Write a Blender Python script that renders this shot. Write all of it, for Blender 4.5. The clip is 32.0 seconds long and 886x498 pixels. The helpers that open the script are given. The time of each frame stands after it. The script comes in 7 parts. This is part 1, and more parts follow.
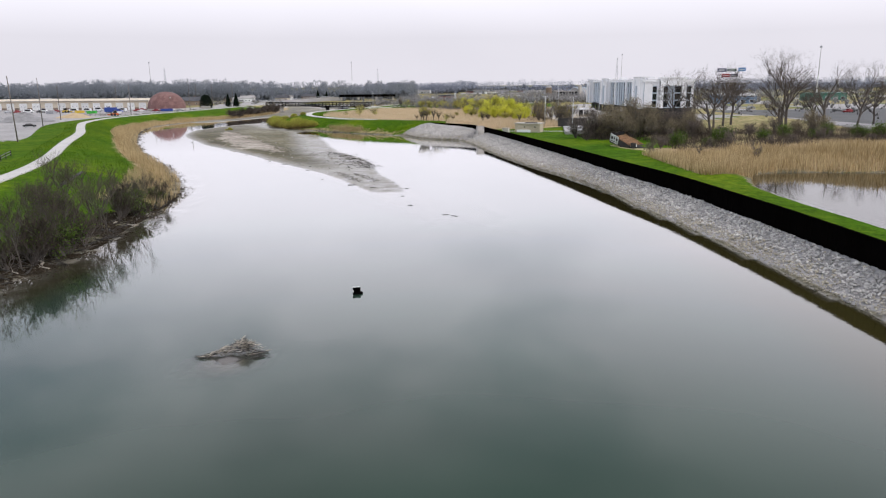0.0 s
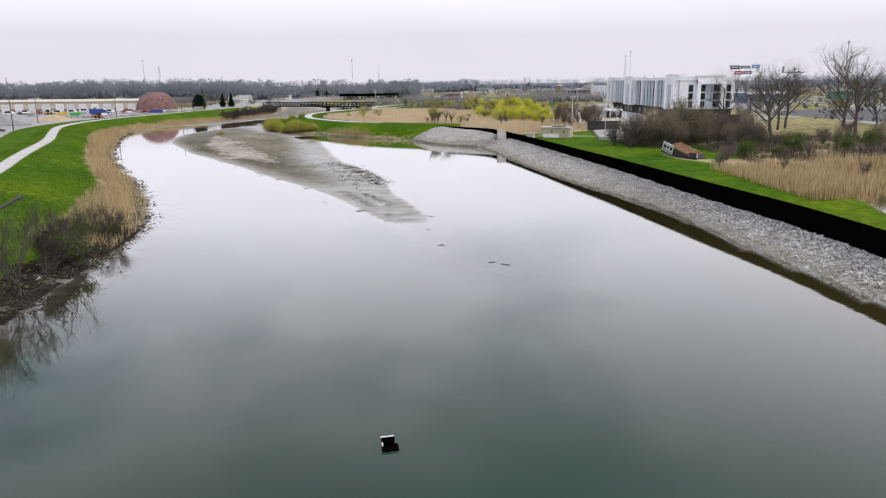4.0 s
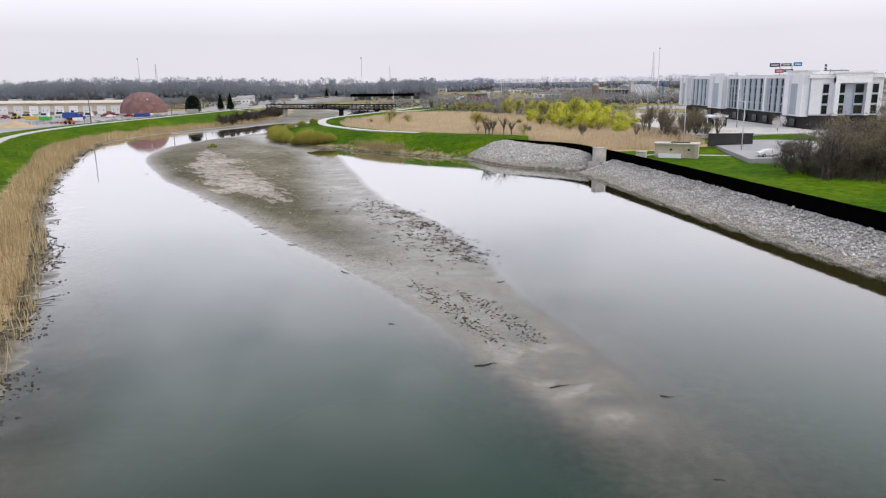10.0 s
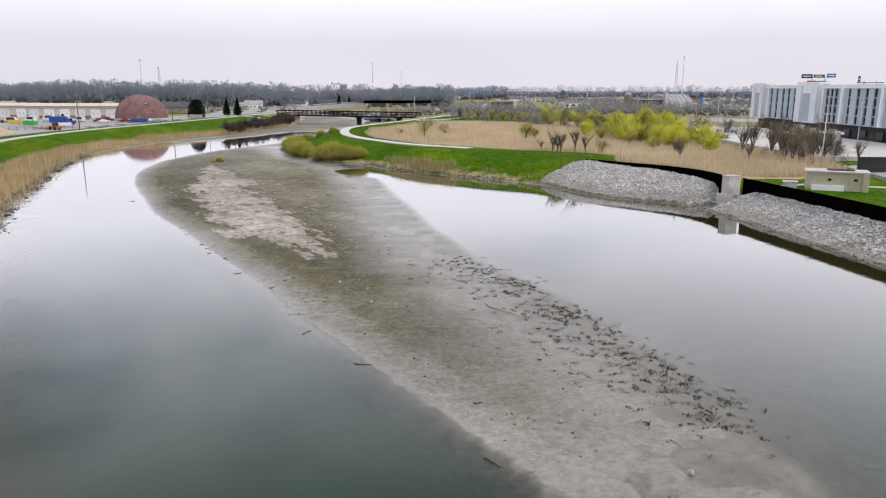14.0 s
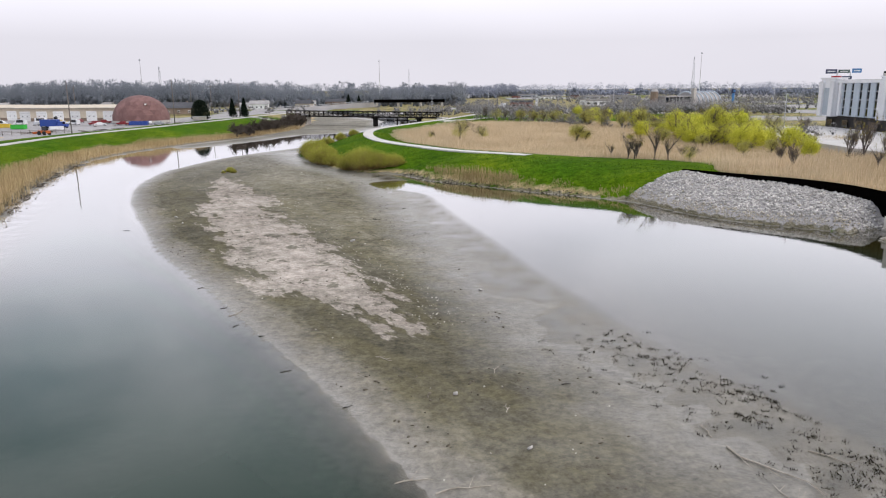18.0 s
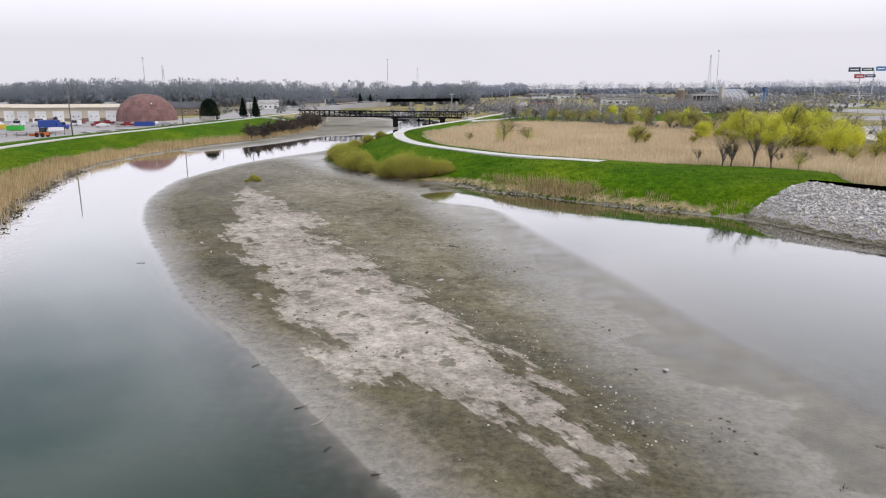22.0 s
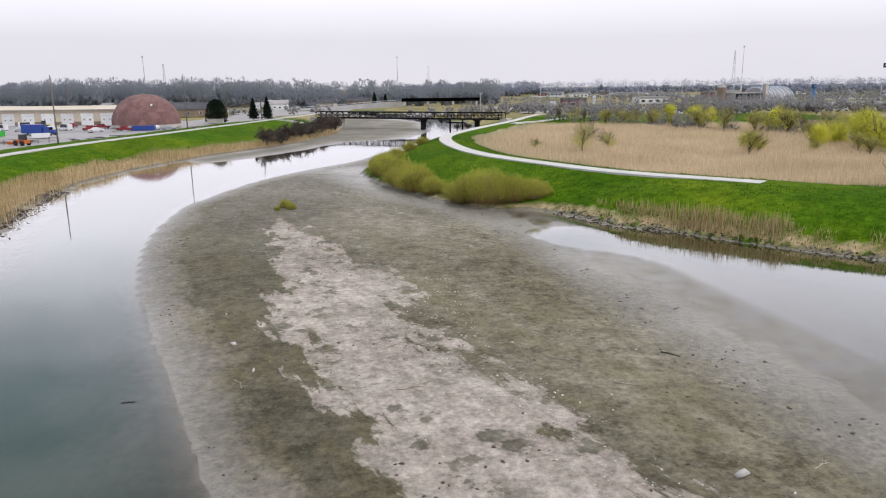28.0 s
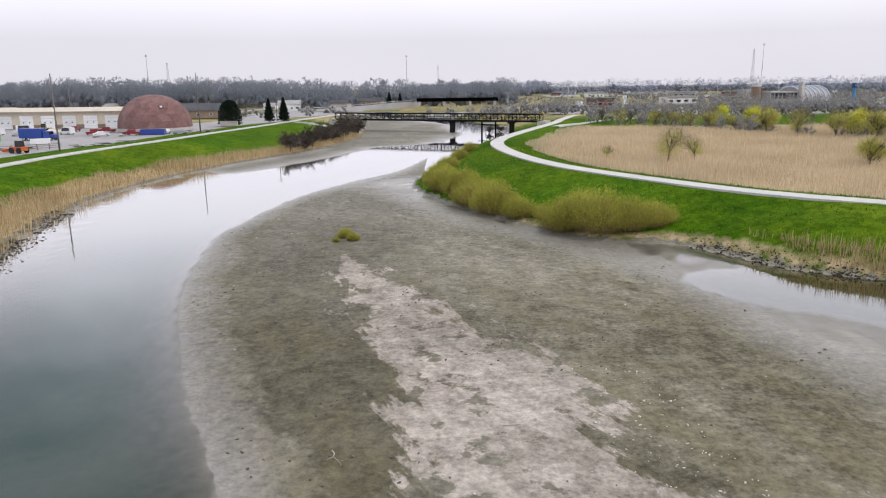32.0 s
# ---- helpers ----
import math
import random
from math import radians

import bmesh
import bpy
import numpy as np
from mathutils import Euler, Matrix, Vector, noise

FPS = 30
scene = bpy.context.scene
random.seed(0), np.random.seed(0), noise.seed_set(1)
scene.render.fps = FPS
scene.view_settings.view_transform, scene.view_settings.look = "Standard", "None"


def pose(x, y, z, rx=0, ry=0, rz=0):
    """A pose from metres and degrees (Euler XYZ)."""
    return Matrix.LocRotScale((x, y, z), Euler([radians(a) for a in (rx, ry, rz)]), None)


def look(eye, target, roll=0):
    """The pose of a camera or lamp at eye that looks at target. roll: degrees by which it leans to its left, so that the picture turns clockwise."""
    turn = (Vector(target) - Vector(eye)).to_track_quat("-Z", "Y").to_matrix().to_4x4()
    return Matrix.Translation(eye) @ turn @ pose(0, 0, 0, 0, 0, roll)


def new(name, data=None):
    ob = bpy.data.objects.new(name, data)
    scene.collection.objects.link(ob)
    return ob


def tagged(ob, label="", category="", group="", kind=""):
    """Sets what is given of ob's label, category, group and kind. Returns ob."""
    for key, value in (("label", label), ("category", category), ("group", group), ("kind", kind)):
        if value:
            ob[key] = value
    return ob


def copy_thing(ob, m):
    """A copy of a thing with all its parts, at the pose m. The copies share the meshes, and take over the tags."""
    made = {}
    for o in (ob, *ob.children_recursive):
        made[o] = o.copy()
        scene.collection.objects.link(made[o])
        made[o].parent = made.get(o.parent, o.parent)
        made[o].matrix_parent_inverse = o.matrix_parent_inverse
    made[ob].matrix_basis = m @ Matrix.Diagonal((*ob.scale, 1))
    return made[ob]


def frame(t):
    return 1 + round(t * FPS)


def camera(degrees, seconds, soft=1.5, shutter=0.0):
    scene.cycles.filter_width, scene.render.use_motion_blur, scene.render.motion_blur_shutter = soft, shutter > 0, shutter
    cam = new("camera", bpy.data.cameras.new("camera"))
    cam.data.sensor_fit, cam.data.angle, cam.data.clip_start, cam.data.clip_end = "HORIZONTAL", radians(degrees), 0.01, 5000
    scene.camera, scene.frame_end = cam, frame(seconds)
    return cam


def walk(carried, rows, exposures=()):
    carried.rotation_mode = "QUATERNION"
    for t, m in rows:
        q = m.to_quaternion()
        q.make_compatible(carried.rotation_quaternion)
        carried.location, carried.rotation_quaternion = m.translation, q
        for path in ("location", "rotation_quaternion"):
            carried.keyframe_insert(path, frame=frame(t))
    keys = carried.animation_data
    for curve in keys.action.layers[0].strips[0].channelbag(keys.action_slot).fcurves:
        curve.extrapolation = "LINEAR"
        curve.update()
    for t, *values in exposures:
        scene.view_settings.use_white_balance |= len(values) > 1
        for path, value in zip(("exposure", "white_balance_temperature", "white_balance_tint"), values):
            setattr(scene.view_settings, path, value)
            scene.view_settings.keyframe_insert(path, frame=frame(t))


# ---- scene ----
cam = camera(64.0, 32.0, soft=1.15)
PATH = [
    (0, (-0.01, 0.01, 18.78), (0.15, 97.39, -3.95), -0.59),
    (0.5, (0.05, 3.43, 18.96), (0.20, 100.78, -3.90), -0.71),
    (1, (0.01, 6.94, 18.91), (0.16, 104.28, -4.00), -0.76),
    (2, (-0.50, 14.30, 18.82), (-0.31, 111.64, -4.08), -0.82),
    (3, (-2.40, 21.20, 19.15), (-2.09, 118.51, -3.88), -0.82),
    (3.5, (-3.61, 24.72, 19.36), (-3.44, 122.02, -3.71), -0.84),
    (5.5, (-7.95, 39.91, 17.68), (-7.68, 137.38, -4.70), -0.36),
    (6, (-8.34, 44.77, 17.88), (-8.18, 142.21, -4.60), -0.36),
    (7, (-9.16, 55.72, 18.13), (-9.08, 153.11, -4.54), -0.70),
    (8, (-11.37, 67.78, 18.51), (-11.39, 165.09, -4.54), -0.81),
    (9, (-15.54, 79.18, 18.31), (-15.60, 176.61, -4.20), -0.49),
    (10, (-19.80, 89.67, 19.04), (-20.12, 186.97, -4.02), -0.76),
    (11, (-22.87, 99.97, 18.90), (-23.65, 197.37, -3.71), -0.69),
    (12, (-25.66, 110.54, 18.78), (-26.32, 208.03, -3.47), -0.55),
    (13, (-28.41, 119.83, 18.74), (-29.11, 217.31, -3.60), -0.37),
    (14, (-32.50, 127.75, 18.33), (-33.04, 225.29, -3.72), 0.03),
    (14.5, (-34.26, 131.13, 18.37), (-34.87, 228.64, -3.79), 0.10),
    (16.5, (-39.88, 144.47, 18.23), (-40.44, 241.97, -3.97), -0.31),
    (17, (-41.12, 147.91, 18.11), (-41.54, 245.42, -4.09), -0.28),
    (18, (-43.16, 154.36, 17.88), (-43.92, 251.86, -4.32), -0.37),
    (19, (-45.58, 160.23, 17.62), (-46.51, 257.71, -4.68), -0.45),
    (20, (-48.20, 165.32, 17.45), (-48.92, 262.81, -4.79), -0.47),
    (21, (-50.85, 170.05, 17.33), (-51.63, 267.54, -4.94), -0.39),
    (22, (-53.60, 174.78, 17.22), (-54.53, 272.27, -5.02), -0.42),
    (23, (-56.08, 179.75, 17.14), (-57.18, 277.24, -5.12), -0.51),
    (24, (-58.33, 185.15, 17.08), (-59.58, 282.63, -5.16), -0.47),
    (25, (-60.32, 190.61, 17.14), (-61.57, 288.10, -5.12), -0.53),
    (25.5, (-61.28, 193.78, 17.19), (-62.55, 291.23, -5.18), -0.42),
    (27.5, (-65.26, 205.68, 16.87), (-66.46, 303.16, -5.43), -0.69),
    (28, (-67.04, 208.22, 16.89), (-68.16, 305.68, -5.46), -0.69),
    (29, (-71.17, 212.82, 16.72), (-72.21, 310.31, -5.52), -0.67),
    (30, (-74.51, 217.49, 16.83), (-75.50, 314.97, -5.46), -0.66),
    (31, (-76.83, 222.68, 17.17), (-77.91, 320.11, -5.30), -0.89),
    (32, (-78.47, 229.05, 17.04), (-79.68, 326.49, -5.38), -0.76),
]
walk(cam, [(t, look(eye, target, roll)) for t, eye, target, roll in PATH])

# ---- world and sun: bright overcast ----
world = bpy.data.worlds.new("world")
scene.world = world
world.use_nodes = True
wn, wl = world.node_tree.nodes, world.node_tree.links
wn.clear()
w_out, w_bg = wn.new("ShaderNodeOutputWorld"), wn.new("ShaderNodeBackground")
w_sky, w_co, w_map = wn.new("ShaderNodeTexSky"), wn.new("ShaderNodeTexCoord"), wn.new("ShaderNodeMapping")
w_noise, w_ramp, w_mix = wn.new("ShaderNodeTexNoise"), wn.new("ShaderNodeValToRGB"), wn.new("ShaderNodeMix")
w_sky.sky_type, w_sky.sun_disc = "NISHITA", False
w_sky.sun_elevation, w_sky.sun_rotation = radians(46), radians(124)
w_sky.air_density, w_sky.dust_density = 1.0, 4.0
w_scale = wn.new("ShaderNodeMix")
w_scale.data_type, w_scale.blend_type = "RGBA", "MULTIPLY"
w_scale.inputs[0].default_value = 1.0
w_scale.inputs[7].default_value = (0.09, 0.09, 0.09, 1)
w_map.inputs["Scale"].default_value, w_map.inputs["Location"].default_value = (1.0, 1.0, 2.2), (0.35, 1.9, 0.6)
w_noise.inputs["Scale"].default_value, w_noise.inputs["Detail"].default_value = 1.7, 5.0
w_noise.inputs["Roughness"].default_value = 0.5
w_ramp.color_ramp.elements[0].position, w_ramp.color_ramp.elements[0].color = 0.42, (0.33, 0.38, 0.45, 1)
w_ramp.color_ramp.elements[1].position, w_ramp.color_ramp.elements[1].color = 0.58, (0.9, 0.89, 0.97, 1)
w_mix.data_type, w_mix.inputs[0].default_value = "RGBA", 0.92
wl.new(w_co.outputs["Generated"], w_map.inputs["Vector"])
wl.new(w_map.outputs["Vector"], w_noise.inputs["Vector"])
# the cloud deck is thicker towards the west
w_dir, w_lean = wn.new("ShaderNodeSeparateXYZ"), wn.new("ShaderNodeMath")
w_lean.operation, w_lean.inputs[1].default_value = "MULTIPLY_ADD", 0.13
wl.new(w_co.outputs["Generated"], w_dir.inputs[0])
wl.new(w_dir.outputs["X"], w_lean.inputs[0])
wl.new(w_noise.outputs["Fac"], w_lean.inputs[2])
wl.new(w_lean.outputs[0], w_ramp.inputs["Fac"])
wl.new(w_sky.outputs["Color"], w_scale.inputs[6])
wl.new(w_scale.outputs[2], w_mix.inputs[6])
# towards the horizon the clouds fade into pale haze
w_haze, w_veil = wn.new("ShaderNodeMix"), wn.new("ShaderNodeMapRange")
w_haze.data_type, w_haze.inputs[6].default_value = "RGBA", (0.86, 0.835, 0.915, 1)
w_veil.inputs["From Min"].default_value, w_veil.inputs["From Max"].default_value = 0.17, 0.34
w_veil.inputs["To Min"].default_value, w_veil.inputs["To Max"].default_value = 0.06, 0.95
wl.new(w_veil.outputs[0], w_haze.inputs[0])
wl.new(w_ramp.outputs["Color"], w_haze.inputs[7])
wl.new(w_haze.outputs[2], w_mix.inputs[7])
# an overcast sky grows brighter from the horizon to the zenith
w_sep, w_rise, w_gain = wn.new("ShaderNodeSeparateXYZ"), wn.new("ShaderNodeMapRange"), wn.new("ShaderNodeMix")
w_rise.inputs["From Min"].default_value, w_rise.inputs["From Max"].default_value = 0.06, 0.19
w_rise.inputs["To Min"].default_value, w_rise.inputs["To Max"].default_value = 1.0, 1.7
w_gain.data_type, w_gain.blend_type, w_gain.inputs[0].default_value = "RGBA", "MULTIPLY", 1.0
wl.new(w_co.outputs["Generated"], w_sep.inputs[0])
wl.new(w_sep.outputs["Z"], w_rise.inputs["Value"])
wl.new(w_sep.outputs["Z"], w_veil.inputs["Value"])
wl.new(w_mix.outputs[2], w_gain.inputs[6])
wl.new(w_rise.outputs[0], w_gain.inputs[7])
wl.new(w_gain.outputs[2], w_bg.inputs["Color"])
w_bg.inputs["Strength"].default_value = 1.0
wl.new(w_bg.outputs["Background"], w_out.inputs["Surface"])
sun = new("sun", bpy.data.lights.new("sun", "SUN"))
sun.data.energy, sun.data.angle, sun.data.color = 0.9, radians(20), (1.0, 0.96, 0.9)
sun.matrix_world = look((0, 0, 200), (-155, 104, 0))

# ---- materials ----
def nodes_of(name):
    m = bpy.data.materials.new(name)
    m.use_nodes = True
    return m, m.node_tree.nodes, m.node_tree.links, m.node_tree.nodes["Principled BSDF"]


def ramp(ns, ls, fac, stops):
    r = ns.new("ShaderNodeValToRGB")
    while len(r.color_ramp.elements) < len(stops):
        r.color_ramp.elements.new(0.5)
    for e, (p, c) in zip(r.color_ramp.elements, stops):
        e.position, e.color = p, (*c, 1) if len(c) == 3 else c
    ls.new(fac, r.inputs["Fac"])
    return r.outputs["Color"]


def noise_tex(ns, ls, scale, detail=4.0, vec=None, rough=0.55):
    n = ns.new("ShaderNodeTexNoise")
    n.inputs["Scale"].default_value, n.inputs["Detail"].default_value, n.inputs["Roughness"].default_value = scale, detail, rough
    if vec is not None:
        ls.new(vec, n.inputs["Vector"])
    return n.outputs["Fac"]


def mixed(ns, ls, fac, a, b, blend="MIX"):
    m = ns.new("ShaderNodeMix")
    m.data_type, m.blend_type = "RGBA", blend
    for sock, v in ((m.inputs[0], fac), (m.inputs[6], a), (m.inputs[7], b)):
        if isinstance(v, (int, float)):
            sock.default_value = v
        elif isinstance(v, tuple):
            sock.default_value = (*v, 1)
        else:
            ls.new(v, sock)
    return m.outputs[2]


def maths(ns, ls, op, a, b=0.0, c=0.0):
    m = ns.new("ShaderNodeMath")
    m.operation = op
    for sock, v in zip(m.inputs, (a, b, c)):
        if isinstance(v, (int, float)):
            sock.default_value = v
        else:
            ls.new(v, sock)
    return m.outputs[0]


def position(ns):
    return ns.new("ShaderNodeNewGeometry").outputs["Position"]


def bumped(ns, ls, bsdf, height, strength, distance):
    b = ns.new("ShaderNodeBump")
    b.inputs["Strength"].default_value, b.inputs["Distance"].default_value = strength, distance
    ls.new(height, b.inputs["Height"])
    ls.new(b.outputs["Normal"], bsdf.inputs["Normal"])


def surface(name, dark, light, grain=4.0, broad=0.15, rough=0.8, metal=0.0, bump=0.3, depth=0.02, per="object", spread=0.12, spec=0.5):
    """A worn surface: fine grain, broad stains, a little difference from piece to piece."""
    m, ns, ls, b = nodes_of(name)
    vec = position(ns)
    fine = noise_tex(ns, ls, grain, 6.0, vec, 0.65)
    wide = noise_tex(ns, ls, broad, 4.0, vec)
    both = maths(ns, ls, "MULTIPLY_ADD", fine, 0.55, maths(ns, ls, "MULTIPLY", wide, 0.45))
    col = ramp(ns, ls, both, [(0.32, dark), (0.66, light)])
    if per == "object":
        rnd = ns.new("ShaderNodeObjectInfo").outputs["Random"]
    else:
        rnd = ns.new("ShaderNodeNewGeometry").outputs["Random Per Island"]
    val = maths(ns, ls, "MULTIPLY_ADD", rnd, 2 * spread, 1.0 - spread)
    hsv = ns.new("ShaderNodeHueSaturation")
    ls.new(val, hsv.inputs["Value"])
    ls.new(col, hsv.inputs["Color"])
    ls.new(hsv.outputs["Color"], b.inputs["Base Color"])
    b.inputs["Roughness"].default_value, b.inputs["Metallic"].default_value = rough, metal
    b.inputs["Specular IOR Level"].default_value = spec
    if bump:
        bumped(ns, ls, b, fine, bump, depth)
    return m


def foliage(name, dark, light, broad=0.25, rough=0.75, through_light=0.4):
    """Leaves, stalks and twigs: each blade its own shade, drifts of colour across the stand."""
    m, ns, ls, b = nodes_of(name)
    vec = position(ns)
    wide = noise_tex(ns, ls, broad, 3.0, vec)
    rnd = ns.new("ShaderNodeNewGeometry").outputs["Random Per Island"]
    f = maths(ns, ls, "MULTIPLY_ADD", rnd, 0.5, maths(ns, ls, "MULTIPLY", wide, 0.5))
    ls.new(ramp(ns, ls, f, [(0.25, dark), (0.75, light)]), b.inputs["Base Color"])
    b.inputs["Roughness"].default_value = rough
    b.inputs["Specular IOR Level"].default_value = 0.1
    thin, both = ns.new("ShaderNodeBsdfTranslucent"), ns.new("ShaderNodeMixShader")
    both.inputs[0].default_value = through_light
    ls.new(b.inputs["Base Color"].links[0].from_socket, thin.inputs["Color"])
    ls.new(b.outputs[0], both.inputs[1])
    ls.new(thin.outputs[0], both.inputs[2])
    ls.new(both.outputs[0], ns["Material Output"].inputs["Surface"])
    return m


def attr(ns, name):
    a = ns.new("ShaderNodeAttribute")
    a.attribute_name = name
    return a.outputs["Fac"]


def ground_material():
    m, ns, ls, b = nodes_of("ground_cover")
    vec = position(ns)
    fine, mid = noise_tex(ns, ls, 3.0, 8.0, vec, 0.7), noise_tex(ns, ls, 0.5, 6.0, vec, 0.6)
    wide = noise_tex(ns, ls, 0.06, 4.0, vec)
    mow = maths(ns, ls, "MULTIPLY_ADD", fine, 0.4, maths(ns, ls, "MULTIPLY_ADD", mid, 0.3, maths(ns, ls, "MULTIPLY", wide, 0.3)))
    grass = ramp(ns, ls, mow, [(0.36, (0.024, 0.068, 0.003)), (0.5, (0.068, 0.14, 0.006)), (0.64, (0.15, 0.22, 0.012))])
    grass = mixed(ns, ls, 0.9, grass, ramp(ns, ls, noise_tex(ns, ls, 0.045, 3.0, vec, 0.6), [(0.36, (0.72, 0.86, 0.7)), (0.62, (1.25, 1.06, 1.0))]), "MULTIPLY")
    tuft = ramp(ns, ls, noise_tex(ns, ls, 0.9, 5.0, vec, 0.7), [(0.38, (0.5, 0.56, 0.42)), (0.56, (1, 1, 1))])
    grass = mixed(ns, ls, 0.85, grass, tuft, "MULTIPLY")
    straw = ramp(ns, ls, mow, [(0.35, (0.24, 0.17, 0.09)), (0.65, (0.58, 0.45, 0.28))])
    gravel = ramp(ns, ls, mow, [(0.35, (0.25, 0.24, 0.235)), (0.65, (0.46, 0.44, 0.435))])
    # river mud: wet grey silt, olive algae, dark crumbs
    silt = ramp(ns, ls, mow, [(0.4, (0.08, 0.07, 0.043)), (0.5, (0.212, 0.194, 0.14)), (0.6, (0.345, 0.316, 0.24))])
    # bands along the bar: pale silt rim at the west edge, an olive belt behind it
    lay = ns.new("ShaderNodeCombineXYZ")
    ls.new(maths(ns, ls, "MULTIPLY", attr(ns, "along"), 0.36), lay.inputs[0])
    ls.new(attr(ns, "across"), lay.inputs[1])
    drift, shred = noise_tex(ns, ls, 0.2, 4.0, lay.outputs[0], 0.6), noise_tex(ns, ls, 0.75, 6.0, lay.outputs[0], 0.68)
    belt = maths(ns, ls, "MULTIPLY_ADD", drift, 0.2, maths(ns, ls, "MULTIPLY_ADD", shred, 0.1, maths(ns, ls, "ADD", attr(ns, "inward"), -0.15)))
    rim = ramp(ns, ls, belt, [(0.07, (1, 1, 1)), (0.11, (0, 0, 0))])
    olive = ramp(ns, ls, belt, [(0.07, (0, 0, 0)), (0.115, (1, 1, 1)), (0.38, (1, 1, 1)), (0.56, (0.2, 0.2, 0.2))])
    silt = mixed(ns, ls, maths(ns, ls, "MULTIPLY", rim, 0.75), silt, ramp(ns, ls, mow, [(0.4, (0.128, 0.115, 0.093)), (0.58, (0.245, 0.223, 0.186))]))
    silt = mixed(ns, ls, maths(ns, ls, "MULTIPLY", olive, 0.95), silt, ramp(ns, ls, mow, [(0.4, (0.053, 0.048, 0.031)), (0.6, (0.15, 0.137, 0.095))]))
    head = ns.new("ShaderNodeMapRange")
    head.inputs["From Min"].default_value, head.inputs["From Max"].default_value = 70.0, 150.0
    head.inputs["To Min"].default_value, head.inputs["To Max"].default_value = 0.6, 0.0
    ls.new(maths(ns, ls, "MULTIPLY_ADD", drift, 60.0, maths(ns, ls, "ADD", attr(ns, "along"), -30.0)), head.inputs["Value"])
    algae = ramp(ns, ls, maths(ns, ls, "MULTIPLY_ADD", noise_tex(ns, ls, 0.3, 7.0, lay.outputs[0], 0.66), 0.75, maths(ns, ls, "MULTIPLY", fine, 0.25)), [(0.46, (0, 0, 0)), (0.57, (1, 1, 1))])
    silt = mixed(ns, ls, maths(ns, ls, "MULTIPLY", algae, 0.45), silt, (0.135, 0.118, 0.058))
    crumb = ramp(ns, ls, noise_tex(ns, ls, 5.5, 3.0, vec, 0.7), [(0.62, (0, 0, 0)), (0.7, (1, 1, 1))])
    silt = mixed(ns, ls, maths(ns, ls, "MULTIPLY", crumb, 0.55), silt, (0.07, 0.06, 0.045))
    # low ground is smooth, pale and wet
    level = ns.new("ShaderNodeSeparateXYZ")
    ls.new(vec, level.inputs[0])
    low = ns.new("ShaderNodeMapRange")
    low.inputs["From Min"].default_value, low.inputs["From Max"].default_value = 0.0, 0.14
    low.inputs["To Min"].default_value, low.inputs["To Max"].default_value = 1.0, 0.0
    ls.new(maths(ns, ls, "MULTIPLY_ADD", mid, 0.1, maths(ns, ls, "SUBTRACT", level.outputs["Z"], 0.05)), low.inputs["Value"])
    silt = mixed(ns, ls, maths(ns, ls, "MULTIPLY", low.outputs[0], 0.75), silt, ramp(ns, ls, mow, [(0.4, (0.143, 0.132, 0.11)), (0.6, (0.265, 0.248, 0.216))]))
    silt = mixed(ns, ls, head.outputs[0], silt, ramp(ns, ls, mow, [(0.4, (0.165, 0.155, 0.133)), (0.6, (0.335, 0.316, 0.275))]))
    # dry crust: pale, with ragged wet islands
    ragged = noise_tex(ns, ls, 0.42, 9.0, lay.outputs[0], 0.66)
    edge = maths(ns, ls, "MULTIPLY_ADD", ragged, 1.3, maths(ns, ls, "ADD", attr(ns, "dry"), -0.72))
    crust = ramp(ns, ls, edge, [(0.44, (0, 0, 0)), (0.49, (0.85, 0.85, 0.85)), (0.7, (1, 1, 1))])
    pale = ramp(ns, ls, mow, [(0.4, (0.275, 0.235, 0.198)), (0.58, (0.5, 0.443, 0.39))])
    # damp grey islands that have not dried yet
    grey = ramp(ns, ls, mow, [(0.4, (0.105, 0.096, 0.072)), (0.58, (0.22, 0.203, 0.16))])
    island = ramp(ns, ls, noise_tex(ns, ls, 0.42, 8.0, vec, 0.62), [(0.4, (0, 0, 0)), (0.44, (1, 1, 1))])
    stain = ramp(ns, ls, maths(ns, ls, "MULTIPLY_ADD", noise_tex(ns, ls, 0.16, 8.0, vec, 0.7), 0.6, maths(ns, ls, "MULTIPLY", shred, 0.4)), [(0.4, (0.35, 0.35, 0.35)), (0.54, (1, 1, 1))])
    pale = mixed(ns, ls, maths(ns, ls, "MULTIPLY", island, stain), grey, pale)
    silt = mixed(ns, ls, crust, silt, pale)

    mottle = ramp(ns, ls, noise_tex(ns, ls, 1.4, 9.0, vec, 0.8), [(0.38, (0.42, 0.41, 0.37)), (0.5, (0.95, 0.94, 0.92)), (0.62, (1.4, 1.38, 1.34))])
    silt = mixed(ns, ls, 0.62, silt, mottle, "MULTIPLY")

    def sharp(name, soft=0.12):
        f = maths(ns, ls, "MULTIPLY_ADD", maths(ns, ls, "SUBTRACT", mid, 0.5), 0.9, attr(ns, name))
        return ramp(ns, ls, f, [(0.5 - soft, (0, 0, 0)), (0.5 + soft, (1, 1, 1))])
    col = mixed(ns, ls, sharp("straw", 0.25), grass, straw)
    col = mixed(ns, ls, sharp("gravel", 0.06), col, gravel)
    mud = sharp("mud", 0.08)
    col = mixed(ns, ls, mud, col, silt)
    ls.new(col, b.inputs["Base Color"])
    wet = maths(ns, ls, "MULTIPLY", mud, low.outputs[0])
    ls.new(maths(ns, ls, "MULTIPLY_ADD", wet, -0.62, 0.92), b.inputs["Roughness"])
